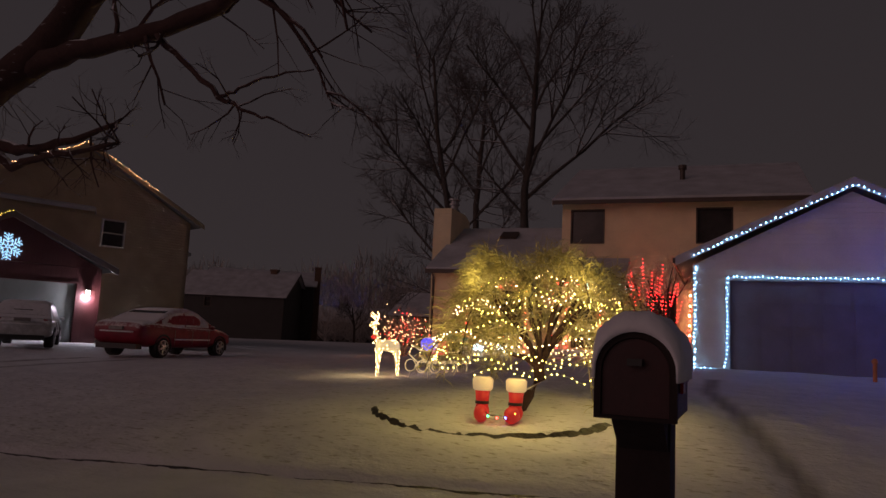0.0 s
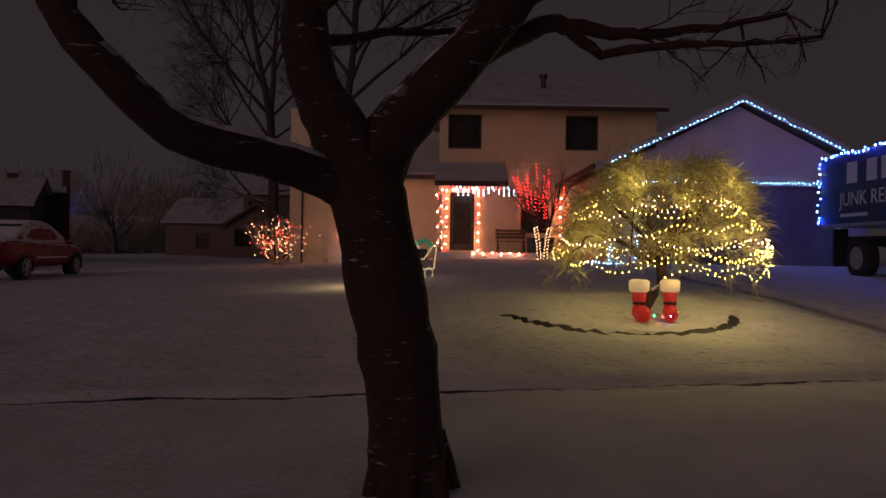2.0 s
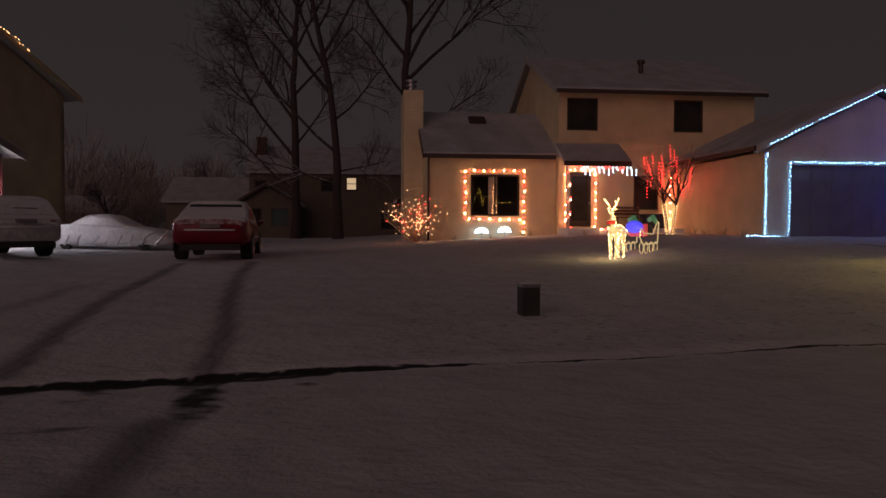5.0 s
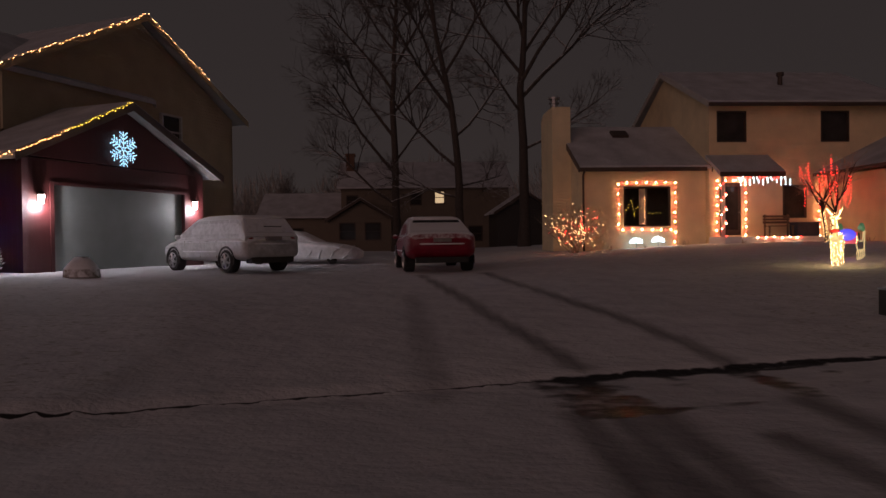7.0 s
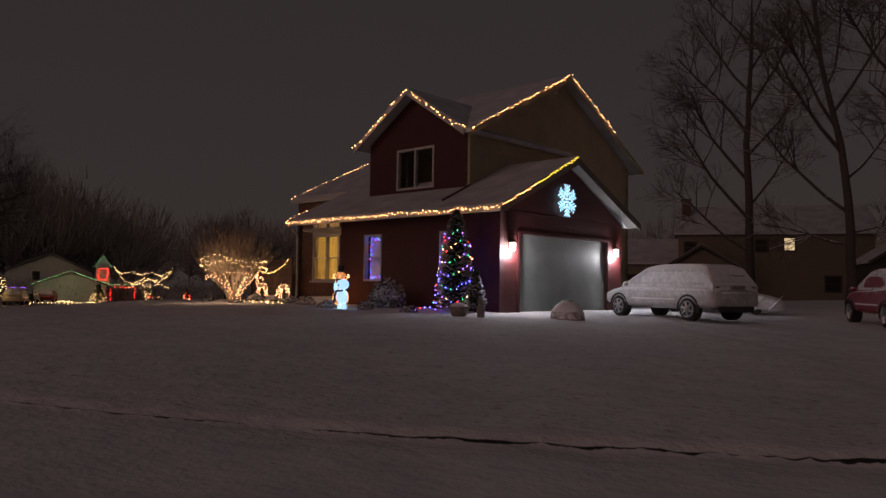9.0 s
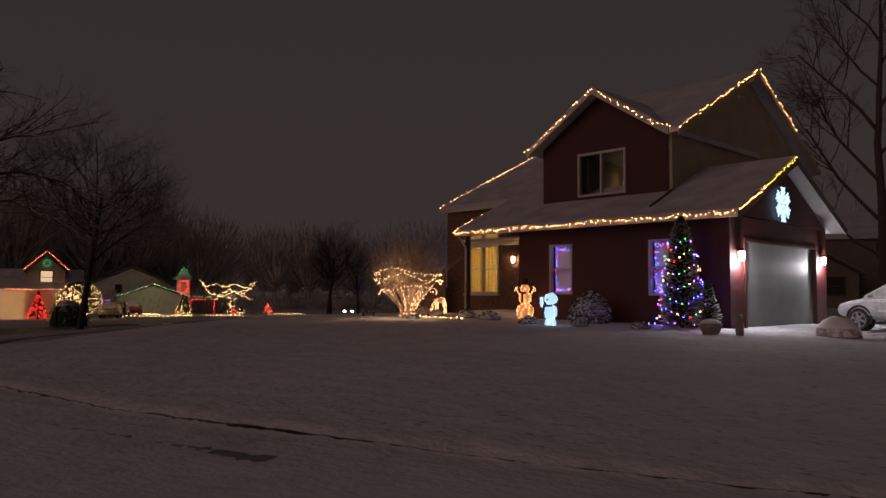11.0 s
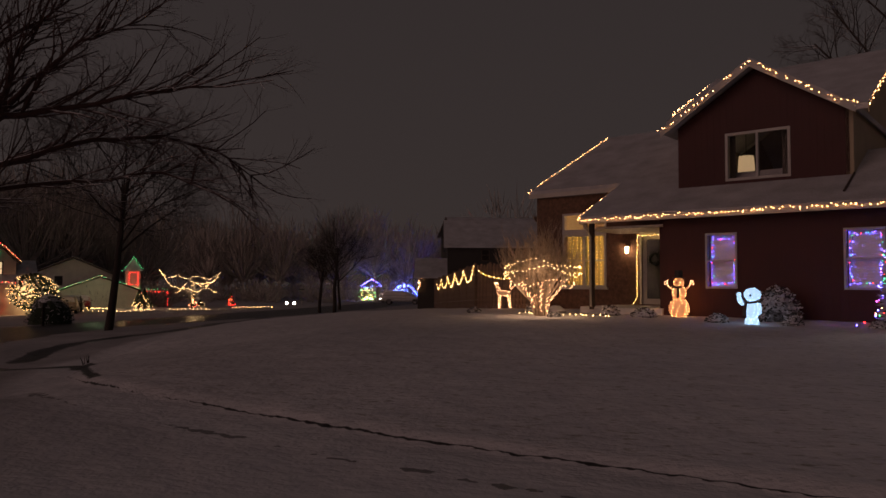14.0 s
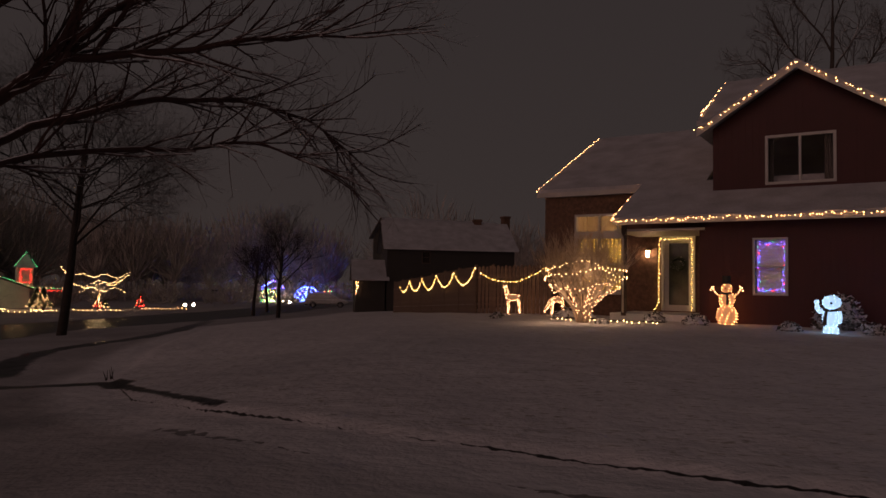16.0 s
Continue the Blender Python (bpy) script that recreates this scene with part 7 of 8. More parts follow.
def flake():
    t = thing("snowflake_light", "large cool white snowflake light on the garage gable", "wall light", TURN @ pose(0.06, 2.52, 4.42))
    f, me = Geo(), None
    spots = []
    for k in range(6):
        a = math.pi * k / 3 + math.pi / 6
        c, s = math.cos(a), math.sin(a)
        f.tube([(0, 0, 0), (0, c * 0.52, s * 0.52)], 0.012, 4)
        spots += [(0.02, c * r * 0.065, s * r * 0.065) for r in range(1, 9)]
        for r0 in (0.16, 0.28, 0.40):
            for w in (-1, 1):
                b = a + w * 0.9
                spots += [(0.02, c * r0 + math.cos(b) * q * 0.06, s * r0 + math.sin(b) * q * 0.06) for q in range(1, 4)]
    f.ob("wire_frame", M["galv"], t)
    for p in spots:
        if me is None:
            o = Geo().gem((0, 0, 0), 0.019).ob("bulb", M["ice"], t)
            me = o.data
        else:
            o = new("bulb", me)
            o.parent = t
        o.location = p


M["ice"] = glowing("ice_white_bulb", (0.38, 0.78, 1.0), 3)
flake()


def sconce(u, v, z, face, watts):
    t = thing("wall_lamp", "glass wall lantern glowing white beside the garage door", "wall lamp", TURN @ pose(u, v, z, 0, 0, face), "garage lanterns")
    Geo().box(0, -0.06, -0.12, 0.02, 0.06, 0.12).ob("back_plate", M["black"], t)
    Geo().tube([(0.02, 0, 0.10), (0.10, 0, 0.16)], 0.012, 6).ob("arm", M["black"], t)
    Geo().tube([(0.10, 0, 0.14), (0.10, 0, 0.19), (0.10, 0, 0.23)], [0.10, 0.08, 0.02], 8).ob("cap", M["black"], t)
    Geo().tube([(0.10, 0, -0.10), (0.10, 0, 0.13)], [0.06, 0.09], 8).ob("lantern_glass", M["lamp_glass"], t)
    lamp = new("lantern_bulb", bpy.data.lights.new("lantern_bulb", "POINT"))
    lamp.data.energy, lamp.data.color, lamp.data.shadow_soft_size = watts, (0.95, 0.95, 1.0), 0.05
    lamp.parent = t
    lamp.location = (0.17, 0, -0.17)


M["lamp_glass"] = glowing("lit_lantern_glass", (1.0, 0.84, 0.76), 22)
sconce(0.0, -0.45, 2.72, 0, 105)
sconce(0.0, 5.72, 2.78, 0, 105)


def porch_lamp():
    t = thing("wall_lamp", "small porch lantern glowing warm on the brick wall", "wall lamp", TURN @ pose(-9.95, 1.60, 2.95))
    Geo().box(-0.05, -0.02, -0.12, 0.05, 0.02, 0.14).ob("back_plate", M["black"], t)
    Geo().tube([(0, -0.10, -0.10), (0, -0.10, 0.12)], [0.05, 0.07], 8).ob("lantern_glass", M["porch_glass"], t)
    Geo().tube([(0, -0.10, 0.12), (0, -0.10, 0.2)], [0.08, 0.01], 8).ob("cap", M["black"], t)


M["porch_glass"] = glowing("lit_porch_glass", (1.0, 0.60, 0.30), 26)
porch_lamp()


# lit room behind the tall window, with thin curtains and a curtain of small lights
def lit_room():
    t = thing("curtain", "thin pale curtains lit from the room behind", "curtain", TURN)
    g = Geo()
    n = 60
    for i in range(n + 1):
        u = lerp(-12.75, -10.75, i / n)
        v = 1.98 + 0.025 * math.sin(i * 1.1)
        g.v += [(u, v, 1.50), (u, v, 3.60)]
    for i in range(n):
        g.f.append((2 * i, 2 * i + 2, 2 * i + 3, 2 * i + 1))
    g.ob("curtain_cloth", M["sheer"], t)
    room = thing("room_box", "warm-lit cream walls of the front room", "room", TURN, kind="structure")
    Geo().box(-13.5, 5.0, 0.6, -10.4, 5.1, 5.0).ob("back_wall", M["room_wall"], room)
    Geo().box(-13.55, 1.9, 0.6, -13.5, 5.0, 5.0).ob("side_wall", M["room_wall"], room)
    Geo().box(-10.4, 1.9, 0.6, -10.35, 5.0, 5.0).ob("side_wall", M["room_wall"], room)
    Geo().box(-13.5, 1.9, 4.95, -10.4, 5.0, 5.0).ob("room_ceiling", M["room_wall"], room)
    Geo().box(-13.5, 1.9, 0.55, -10.4, 5.0, 0.6).ob("room_floor", M["wood"], room)
    lamp = new("room_lamp", bpy.data.lights.new("room_lamp", "POINT"))
    lamp.data.energy, lamp.data.color, lamp.data.shadow_soft_size = 40, (1.0, 0.74, 0.42), 0.2
    lamp.matrix_world = TURN @ pose(-11.8, 3.6, 3.0)
    s = thing("light_curtain", "curtain of small yellow lights inside the window", "string lights", TURN)
    gg = Geo()
    for k in range(10):
        for j in range(14):
            gg.gem((-12.5 + k * 0.165 + rh.uniform(-.02, .02), 1.86, 1.75 + j * 0.135 + rh.uniform(-.03, .03)), 0.011)
    gg.ob("bulb_row", M["yellow"], s, kind="stuff")


M["sheer"], _n, _l, _b = principled("sheer_curtain")
_b.inputs["Base Color"].default_value = (0.75, 0.62, 0.30, 1)
_tr, _mx = _n.new("ShaderNodeBsdfTranslucent"), _n.new("ShaderNodeMixShader")
_tr.inputs[0].default_value = (0.85, 0.66, 0.25, 1)
_mx.inputs[0].default_value = 0.6
_l.new(_b.outputs[0], _mx.inputs[1])
_l.new(_tr.outputs[0], _mx.inputs[2])
_l.new(_mx.outputs[0], _n["Material Output"].inputs[0])
M["room_wall"] = surface("cream_room_wall", (0.62, 0.50, 0.34), 0.8, 1, 0.05, 0.05)
lit_room()


def blind_window(u0, u1, seed):
    """White blind inside a front window, edged with coloured bulbs."""
    t = thing("window_blind", "white window blind edged with coloured bulbs", "blind", TURN, "lit window blinds")
    for k in range(20):
        z = 1.68 + k * 0.079
        Geo().box(u0 + 0.07, -0.72, z, u1 - 0.07, -0.712, z + 0.076).ob("slat", M["blind"], t)
    rng = random.Random(seed)
    light_string("light_string", "coloured bulbs round the inside of a front window", hp((u0 + 0.14, -0.775, 1.76), (u0 + 0.14, -0.775, 3.13), (u1 - 0.14, -0.775, 3.13), (u1 - 0.14, -0.775, 1.76), (u0 + 0.16, -0.775, 1.76)), 0.085,
                 ["indigo", "red", "indigo", "green", "indigo", "violet"], 0.0115, rng, jitter=0.045)


M["blind"] = surface("white_blind", (0.80, 0.80, 0.84), 0.6, 3, 0.08, 0.05)
blind_window(-6.19, -5.26, 81)
blind_window(-2.48, -1.50, 82)


def dormer_room():
    t = thing("dormer_curtain", "dark upstairs curtains drawn to the sides of the window", "curtain", TURN)
    for u0, u1 in ((-6.03, -5.86), (-4.46, -4.13)):
        g = Geo()
        n = 14
        for i in range(n + 1):
            g.v += [(lerp(u0, u1, i / n), 0.82 + 0.025 * math.sin(i * 1.9) + q, z) for q in (0, 0.012) for z in (4.9, 6.5)]
        for i in range(n):
            a = 4 * i
            g.f += [(a, a + 4, a + 5, a + 1), (a + 2, a + 3, a + 7, a + 6)]
        g.ob("curtain_cloth", M["dark_cloth"], t)
    # made-up drum and cord for a lit patch deep in the room
    l = thing("lit_patch_drum", "glowing drum standing in for a lit patch in the upstairs room", "lamp", TURN @ pose(-6.9, 5.15, 5.85))
    Geo().tube([(0, 0, 0), (0, 0, 0.30), (0, 0, 0.66)], [0.30, 0.29, 0.26], 20).ob("shade", M["shade"], l)
    Geo().tube([(0, 0, 0.66), (0, 0, 1.6)], 0.012, 6).ob("cord", M["black"], l)


M["dark_cloth"] = surface("dark_curtain", (0.10, 0.09, 0.08), 0.9, 4, 0.2, 0.2)
M["shade"] = glowing("lit_room_patch", (1.0, 0.70, 0.36), 0.34)
dormer_room()


def conifer(label, m, tall, r, seed, n, name="conifer", slim=0.75):
    """A narrow evergreen: many short drooping sprays round a trunk."""
    rng = random.Random(seed)
    t = thing(name, label, "tree", m)
    Geo().tube([(0, 0, -0.1), (0, 0, tall * 0.95)], [0.06, 0.01], 6).ob("trunk", M["bark"], t)
    g = Geo()
    for k in range(n):
        s = rng.random() ** 0.8
        z = 0.08 + s * (tall - 0.1)
        w = r * (1 - s) ** slim * rng.uniform(0.55, 1.06) + 0.03
        a = rng.uniform(0, 2 * math.pi)
        c, si = math.cos(a), math.sin(a)
        tip = Vector((c * w, si * w, z + rng.uniform(-0.02, 0.12)))
        root = Vector((c * w * 0.45, si * w * 0.45, z - 0.02))
        side = Vector((-si, c, 0)) * rng.uniform(0.03, 0.065)
        up = Vector((0, 0, rng.uniform(0.02, 0.05)))
        q = root.lerp(tip, 0.6)
        g.add([root, q + side, tip, q - side, q + up], [(0, 1, 4), (1, 2, 4), (2, 3, 4), (3, 0, 4)])
    g.ob("sprays", M["needles"], t, kind="stuff")
    return t


M["snow_shrub"] = snowy("snow_topped_needles", (0.06, 0.058, 0.05), 0.07, 0.9, 14, soft=0.5)
M["needles"] = snowy("frosted_needles", (0.025, 0.040, 0.022), 0.55, 0.9, 14, soft=0.35)
xm = conifer("tall narrow evergreen wound with coloured lights", TURN @ pose(-0.95, -1.85, 0.72), 3.0, 0.65, 91, 3600, slim=0.48)
rng = random.Random(92)
packs = {}
coil = []
for k in range(150):
    s = k / 150
    a = s * 2 * math.pi * 6.0
    z = 0.14 + s * 2.25 + 0.12 * math.sin(3.1 * a)
    w = 0.65 * (1 - z / 3.0) ** 0.48 * 1.04 + 0.03
    coil.append(Vector((w * math.cos(a), w * math.sin(a), z)))
coil = [Vector((-0.95, -0.72, 0.05)), Vector((-0.6, -0.66, 0.14))] + coil
for p in along(coil, 0.17):
    packs.setdefault(rng.choice(("indigo", "indigo", "violet", "green", "red", "amber", "indigo", "violet")), Geo()).gem(p + Vector((0, 0, rng.uniform(-.05, .05))), rng.uniform(0.012, 0.018))
for m, g in packs.items():
    g.ob("bulb_row", M[m], xm, kind="stuff")
conifer("small frosted evergreen shrub by the garage corner", TURN @ pose(-0.25, -1.75, 0.74), 1.25, 0.42, 93, 700)


def mound(name, label, u, v, r, h, seed, n, mat="needles", category="shrub", group=""):
    rng = random.Random(seed)
    t = thing(name, label, category, TURN @ pose(u, v, 0.70), group)
    g, leaf = Geo(), 0.028 + 0.04 * r
    for k in range(n):
        a, e = rng.uniform(0, 2 * math.pi), math.asin(rng.uniform(0, 1))
        d = Vector((math.cos(a) * math.cos(e) * r, math.sin(a) * math.cos(e) * r, math.sin(e) * h))
        p = d * rng.uniform(0.78, 1.05)
        side = Vector((rng.uniform(-1, 1), rng.uniform(-1, 1), rng.uniform(-0.6, 0.6))) * leaf
        s2 = Vector((rng.uniform(-1, 1), rng.uniform(-1, 1), rng.uniform(-0.2, 1))) * leaf
        g.add([p - side, p + s2, p + side, p - s2 * 0.4], [(0, 1, 2), (0, 2, 3)])
    g.ball((0, 0, 0), 1, 12, 8, r * 0.85, r * 0.85, h * 0.85)
    g.ob("foliage", M[mat], t, kind="stuff")
    return t


mound("evergreen_shrub", "large dark frosted shrub against the maroon wall", -3.95, -1.85, 0.66, 0.98, 94, 1500, mat="snow_shrub")
for i, (u, v, r, h) in enumerate(((-3.12, -3.5, 0.27, 0.34), (-4.93, -3.55, 0.30, 0.30), (-7.4, -2.6, 0.40, 0.36), (-8.6, -2.4, 0.34, 0.40), (-1.21, -3.55, 0.27, 0.26), (-11.5, -2.0, 0.45, 0.42), (-13.4, -3.0, 0.24, 0.24), (-9.6, -4.0, 0.22, 0.2))):
    mound("low_evergreen", "low rounded shrub dusted with snow", u, v, r, h, 100 + i, 420, mat="snow_shrub", group="bed shrubs")


def planter(u, v):
    t = thing("stone_planter", "round stone planter heaped with snow", "planter", TURN @ pose(u, v, 0.70))
    Geo().tube([(0, 0, 0), (0, 0, 0.06), (0, 0, 0.24), (0, 0, 0.28)], [0.16, 0.20, 0.28, 0.26], 16).ob("bowl", M["stone"], t, smooth=True)
    Geo().ball((0, 0, 0.26), 0.25, 12, 8, 1, 1, 0.5).ob("snow_cap", M["snow"], t, smooth=True)


def rock(u, v, r, h, seed):
    t = thing("boulder", "snow-topped boulder at the drive's edge", "rock", TURN @ pose(u, v, 0.66))
    rng = random.Random(seed)
    Geo().ball((0, 0, 0.05), 1, 12, 8, r, r * 0.7, h, 0.07, rng).ob("stone", M["rocksnow"], t, smooth=True)
    Geo().ball((0, 0, h * 0.45), 1, 12, 8, r * 0.85, r * 0.6, h * 0.62, 0.05, rng).ob("snow_cap", M["snow"], t, smooth=True)


M["stone"] = surface("grey_stone", (0.22, 0.20, 0.18), 0.85, 9, 0.3, 0.4)
M["rocksnow"] = snowy("rock_under_snow", (0.22, 0.20, 0.18), 0.05, 0.9, 7)
planter(0.71, -3.55)
rock(2.95, -1.75, 0.50, 0.48, 7)
pot = Geo().tube([(0, 0, 0), (0, 0, 0.22), (0, 0, 0.40)], [0.09, 0.11, 0.06], 8).ball((0, 0, 0.42), 0.08, 8, 6).ob("garden_statuette", M["stone"], smooth=True)
pot.matrix_world = TURN @ pose(1.35, -3.4, 0.70)
tagged(pot, "small grey stone garden statuette in the snow", "statuette")
rock(-11.0, -1.6, 0.38, 0.30, 9)


def figure(name, label, m, mesh_mat, bulb, parts, bulbs, seed, br=0.015):
    """A light-up garden figure of rounded wire shapes wound with small bulbs: x, y, z, rx, ry, rz."""
    rng = random.Random(seed)
    t = thing(name, label, "lawn ornament", m)
    g, b, w = Geo(), Geo(), Geo()
    area = sum(p[3] * p[5] for p in parts)
    for x, y, z, rx, ry, rz in parts:
        g.ball((x, y, z), 1, 16, 10, rx, ry, rz)
        n = max(5, int(bulbs * rx * rz / area))
        turns = max(2, int(rz / 0.035))
        coil = []
        for k in range(n):
            e = math.acos(1 - 2 * (k + 0.5) / n)
            a = turns * 2 * math.pi * k / n + rng.uniform(-0.15, 0.15)
            p = (x + rx * 1.03 * math.sin(e) * math.cos(a), y + ry * 1.03 * math.sin(e) * math.sin(a), z + rz * 1.03 * math.cos(e))
            coil.append(p)
            b.gem(p, br * rng.uniform(0.7, 1.2))
        w.tube(coil, 0.004, 3, caps=False)
    g.ob("mesh_body", mesh_mat, t, smooth=True)
    w.ob("cable", M["wire_white"], t)
    b.ob("bulb_row", M[bulb], t, kind="stuff")
    return t


M["wire_white"] = surface("white_cable", (0.6, 0.6, 0.6), 0.6, 8, 0.1, 0)
# figure bodies emit too, imitating the spill of the bulbs wound round them
M["peach_mesh"] = glowing("self_lit_peach_mesh", (1.0, 0.42, 0.13), 0.27)
M["ice_mesh"] = glowing("self_lit_ice_mesh", (0.42, 0.70, 1.0), 0.80)
sm = figure("lit_snowman", "wire snowman with top hat and amber lights by the wall", TURN @ pose(-6.80, -1.50, 0.72), M["peach_mesh"], "amber",
            [(0, 0, 0.30, 0.29, 0.28, 0.31), (0, 0, 0.76, 0.21, 0.20, 0.24), (0, 0, 1.08, 0.155, 0.15, 0.155)], 120, 5, 0.0095)
for s in (-1, 1):
    arm = Geo().tube([(s * 0.19, 0, 0.86), (s * 0.30, 0, 0.93), (s * 0.36, 0, 1.04)], [0.022, 0.018, 0.012], 6)
    for p in ((s * 0.42, 0, 1.10), (s * 0.36, 0, 1.13), (s * 0.44, 0, 1.02)):
        arm.tube([(s * 0.36, 0, 1.04), p], [0.010, 0.006], 5)
    arm = arm.ob("twig_arm", M["peach_mesh"], sm)
    g = Geo()
    for p in ((s * 0.25, 0, 0.91), (s * 0.32, -0.01, 0.97), (s * 0.36, -0.01, 1.05), (s * 0.42, 0, 1.10), (s * 0.36, 0, 1.13), (s * 0.44, 0, 1.02)):
        g.gem(p, 0.015)
    g.ob("arm_bulbs", M["peach"], arm, kind="stuff")
Geo().tube([(0, 0, 1.21), (0, 0, 1.225), (0, 0, 1.23), (0, 0, 1.44)], [0.18, 0.18, 0.115, 0.12], 16).ob("top_hat", M["black"], sm)
Geo().tube([(0, -0.14, 1.08), (0, -0.26, 1.06)], [0.025, 0.006], 6).ob("nose", M["boot_red"], sm)
Geo().tube([(-0.13, -0.10, 0.95), (0.0, -0.19, 0.93), (0.13, -0.10, 0.95)], 0.035, 6).tube([(0.05, -0.19, 0.92), (0.07, -0.23, 0.75), (0.05, -0.22, 0.62)], [0.035, 0.04, 0.035], 6).ob("scarf", M["dark_cloth"], sm)
bear = figure("lit_snow_figure", "small waving ice-blue light-up figure on the lawn", TURN @ pose(-4.02, -3.68, 0.70), M["ice_mesh"], "ice",
              [(-0.09, 0, 0.11, 0.085, 0.09, 0.13), (0.09, 0, 0.11, 0.085, 0.09, 0.13), (0, 0, 0.42, 0.19, 0.16, 0.24), (0.02, 0, 0.80, 0.205, 0.17, 0.165), (-0.21, -0.02, 0.58, 0.09, 0.06, 0.06), (-0.29, -0.03, 0.68, 0.055, 0.055, 0.10), (-0.30, -0.03, 0.80, 0.06, 0.05, 0.055), (0.19, -0.02, 0.44, 0.055, 0.06, 0.15)], 150, 6, 0.010)
Geo().tube([(-0.15, -0.10, 0.62), (0, -0.19, 0.60), (0.15, -0.10, 0.62)], 0.035, 6).tube([(-0.08, -0.18, 0.60), (-0.11, -0.21, 0.42), (-0.12, -0.20, 0.26)], [0.035, 0.045, 0.05], 6).ob("scarf", M["dark_cloth"], bear)
Geo().ball((0.02, -0.165, 0.78), 0.03, 8, 6).ob("nose", M["black"], bear)
def vase_shrub():
    """Many upright frosted stems from one root, flaring to a rounded head; strings wind up the stems and loop round the head."""
    t = thing("lit_shrub", "tall vase-shaped frosted shrub wound with warm lights", "shrub", Matrix.Translation((-33.35, 20.1, ground_z(-33.35, 20.1))))
    rng = random.Random(43)
    g, stems = Geo(), []

    def twig(p, d, ln, r, lev):
        path, q, bend = [p.copy()], p.copy(), Vector((rng.uniform(-.12, .12), rng.uniform(-.12, .12), 0.10))
        for k in range(3):
            d = (d + bend * 0.6).normalized()
            q = q + d * (ln / 3)
            path.append(q.copy())
        g.tube(path, [r, r * 0.8, r * 0.6, r * 0.35], 3)
        if lev:
            for k in range(5 if lev == 2 else 4):
                s = rng.uniform(0.25, 0.98) * 3
                i = min(2, int(s))
                w = Vector((rng.uniform(-.55, .55), rng.uniform(-.55, .55), rng.uniform(0.0, 0.5)))
                twig(path[i].lerp(path[i + 1], s - i), (d + w).normalized(), ln * rng.uniform(0.38, 0.62), max(0.0045, r * 0.55), lev - 1)
        return path

    for k in range(34):
        a = k * 2.399
        f = math.sqrt((k + 0.5) / 34)
        root = Vector((math.cos(a), math.sin(a), 0)) * 0.16 * f
        knee = Vector((math.cos(a), math.sin(a), 0)) * 0.34 * f + Vector((0, 0, 0.45))
        out = Vector((math.cos(a), math.sin(a), 0)) * (0.95 * f) + Vector((0, 0, 1.05 + rng.uniform(-.1, .1)))
        g.tube([root - Vector((0, 0, 0.05)), knee, out], [0.024, 0.020, 0.015], 5)
        stems.append((f, [root, knee, out]))
        for b in range(5):
            s = rng.uniform(0.1, 1.0)
            d = Vector((math.cos(a) * f * 0.75, math.sin(a) * f * 0.75, 1.0)) + Vector((rng.uniform(-.35, .35), rng.uniform(-.35, .35), 0))
            twig(knee.lerp(out, s), d.normalized(), rng.uniform(0.85, 1.3) * (1.2 - 0.35 * f), 0.011, 2)
    g.ob("branchwork", M["shrub_bark"], t, kind="stuff")
    wound, loops, cable = Geo(), Geo(), Geo()
    for f, (a, b, c) in stems[8::3]:
        path = [a.lerp(b, 0.35), b, c]
        for k, p in enumerate(along(path, 0.062)):
            wound.gem(p + Vector((0.03 * math.cos(k * 1.9), 0.03 * math.sin(k * 1.9), 0)), 0.011)
    for z0, r0, dip, waves_n in ((1.05, 0.98, 0.10, 6), (1.42, 1.16, 0.14, 5), (1.62, 1.12, 0.10, 4)):
        ring = []
        for k in range(61):
            a = 2 * math.pi * k / 60
            r = r0 * (1 + 0.07 * math.sin(3 * a + z0))
            ring.append(Vector((r * math.cos(a), r * math.sin(a), z0 + 0.10 * math.sin(2 * a + 3 * z0) - dip * abs(math.sin(waves_n * a / 2)))))
        cable.tube(ring, 0.004, 3)
        for p in along(ring, 0.13):
            (wound if z0 < 1.2 else loops).gem(p + Vector((rng.uniform(-.03, .03), rng.uniform(-.03, .03), rng.uniform(-.035, .035))), 0.0105)
    wound.ob("bulb_row", M["peach"], t, kind="stuff")
    loops.ob("bulb_row", M["mellow"], t, kind="stuff")
    cable.ob("cable", M["wire"], t)
    for x, y, z in ((-0.7, -0.5, 0.8), (0.6, -0.6, 0.7), (0.0, -1.0, 1.4)):
        lamp = new("string_glow", bpy.data.lights.new("string_glow", "POINT"))
        lamp.data.energy, lamp.data.color, lamp.data.shadow_soft_size = 8.0, (1.0, 0.66, 0.40), 0.25
        lamp.location = (-33.35 + x, 20.1 + y, ground_z(-33.35, 20.1) + z)


vase_shrub()


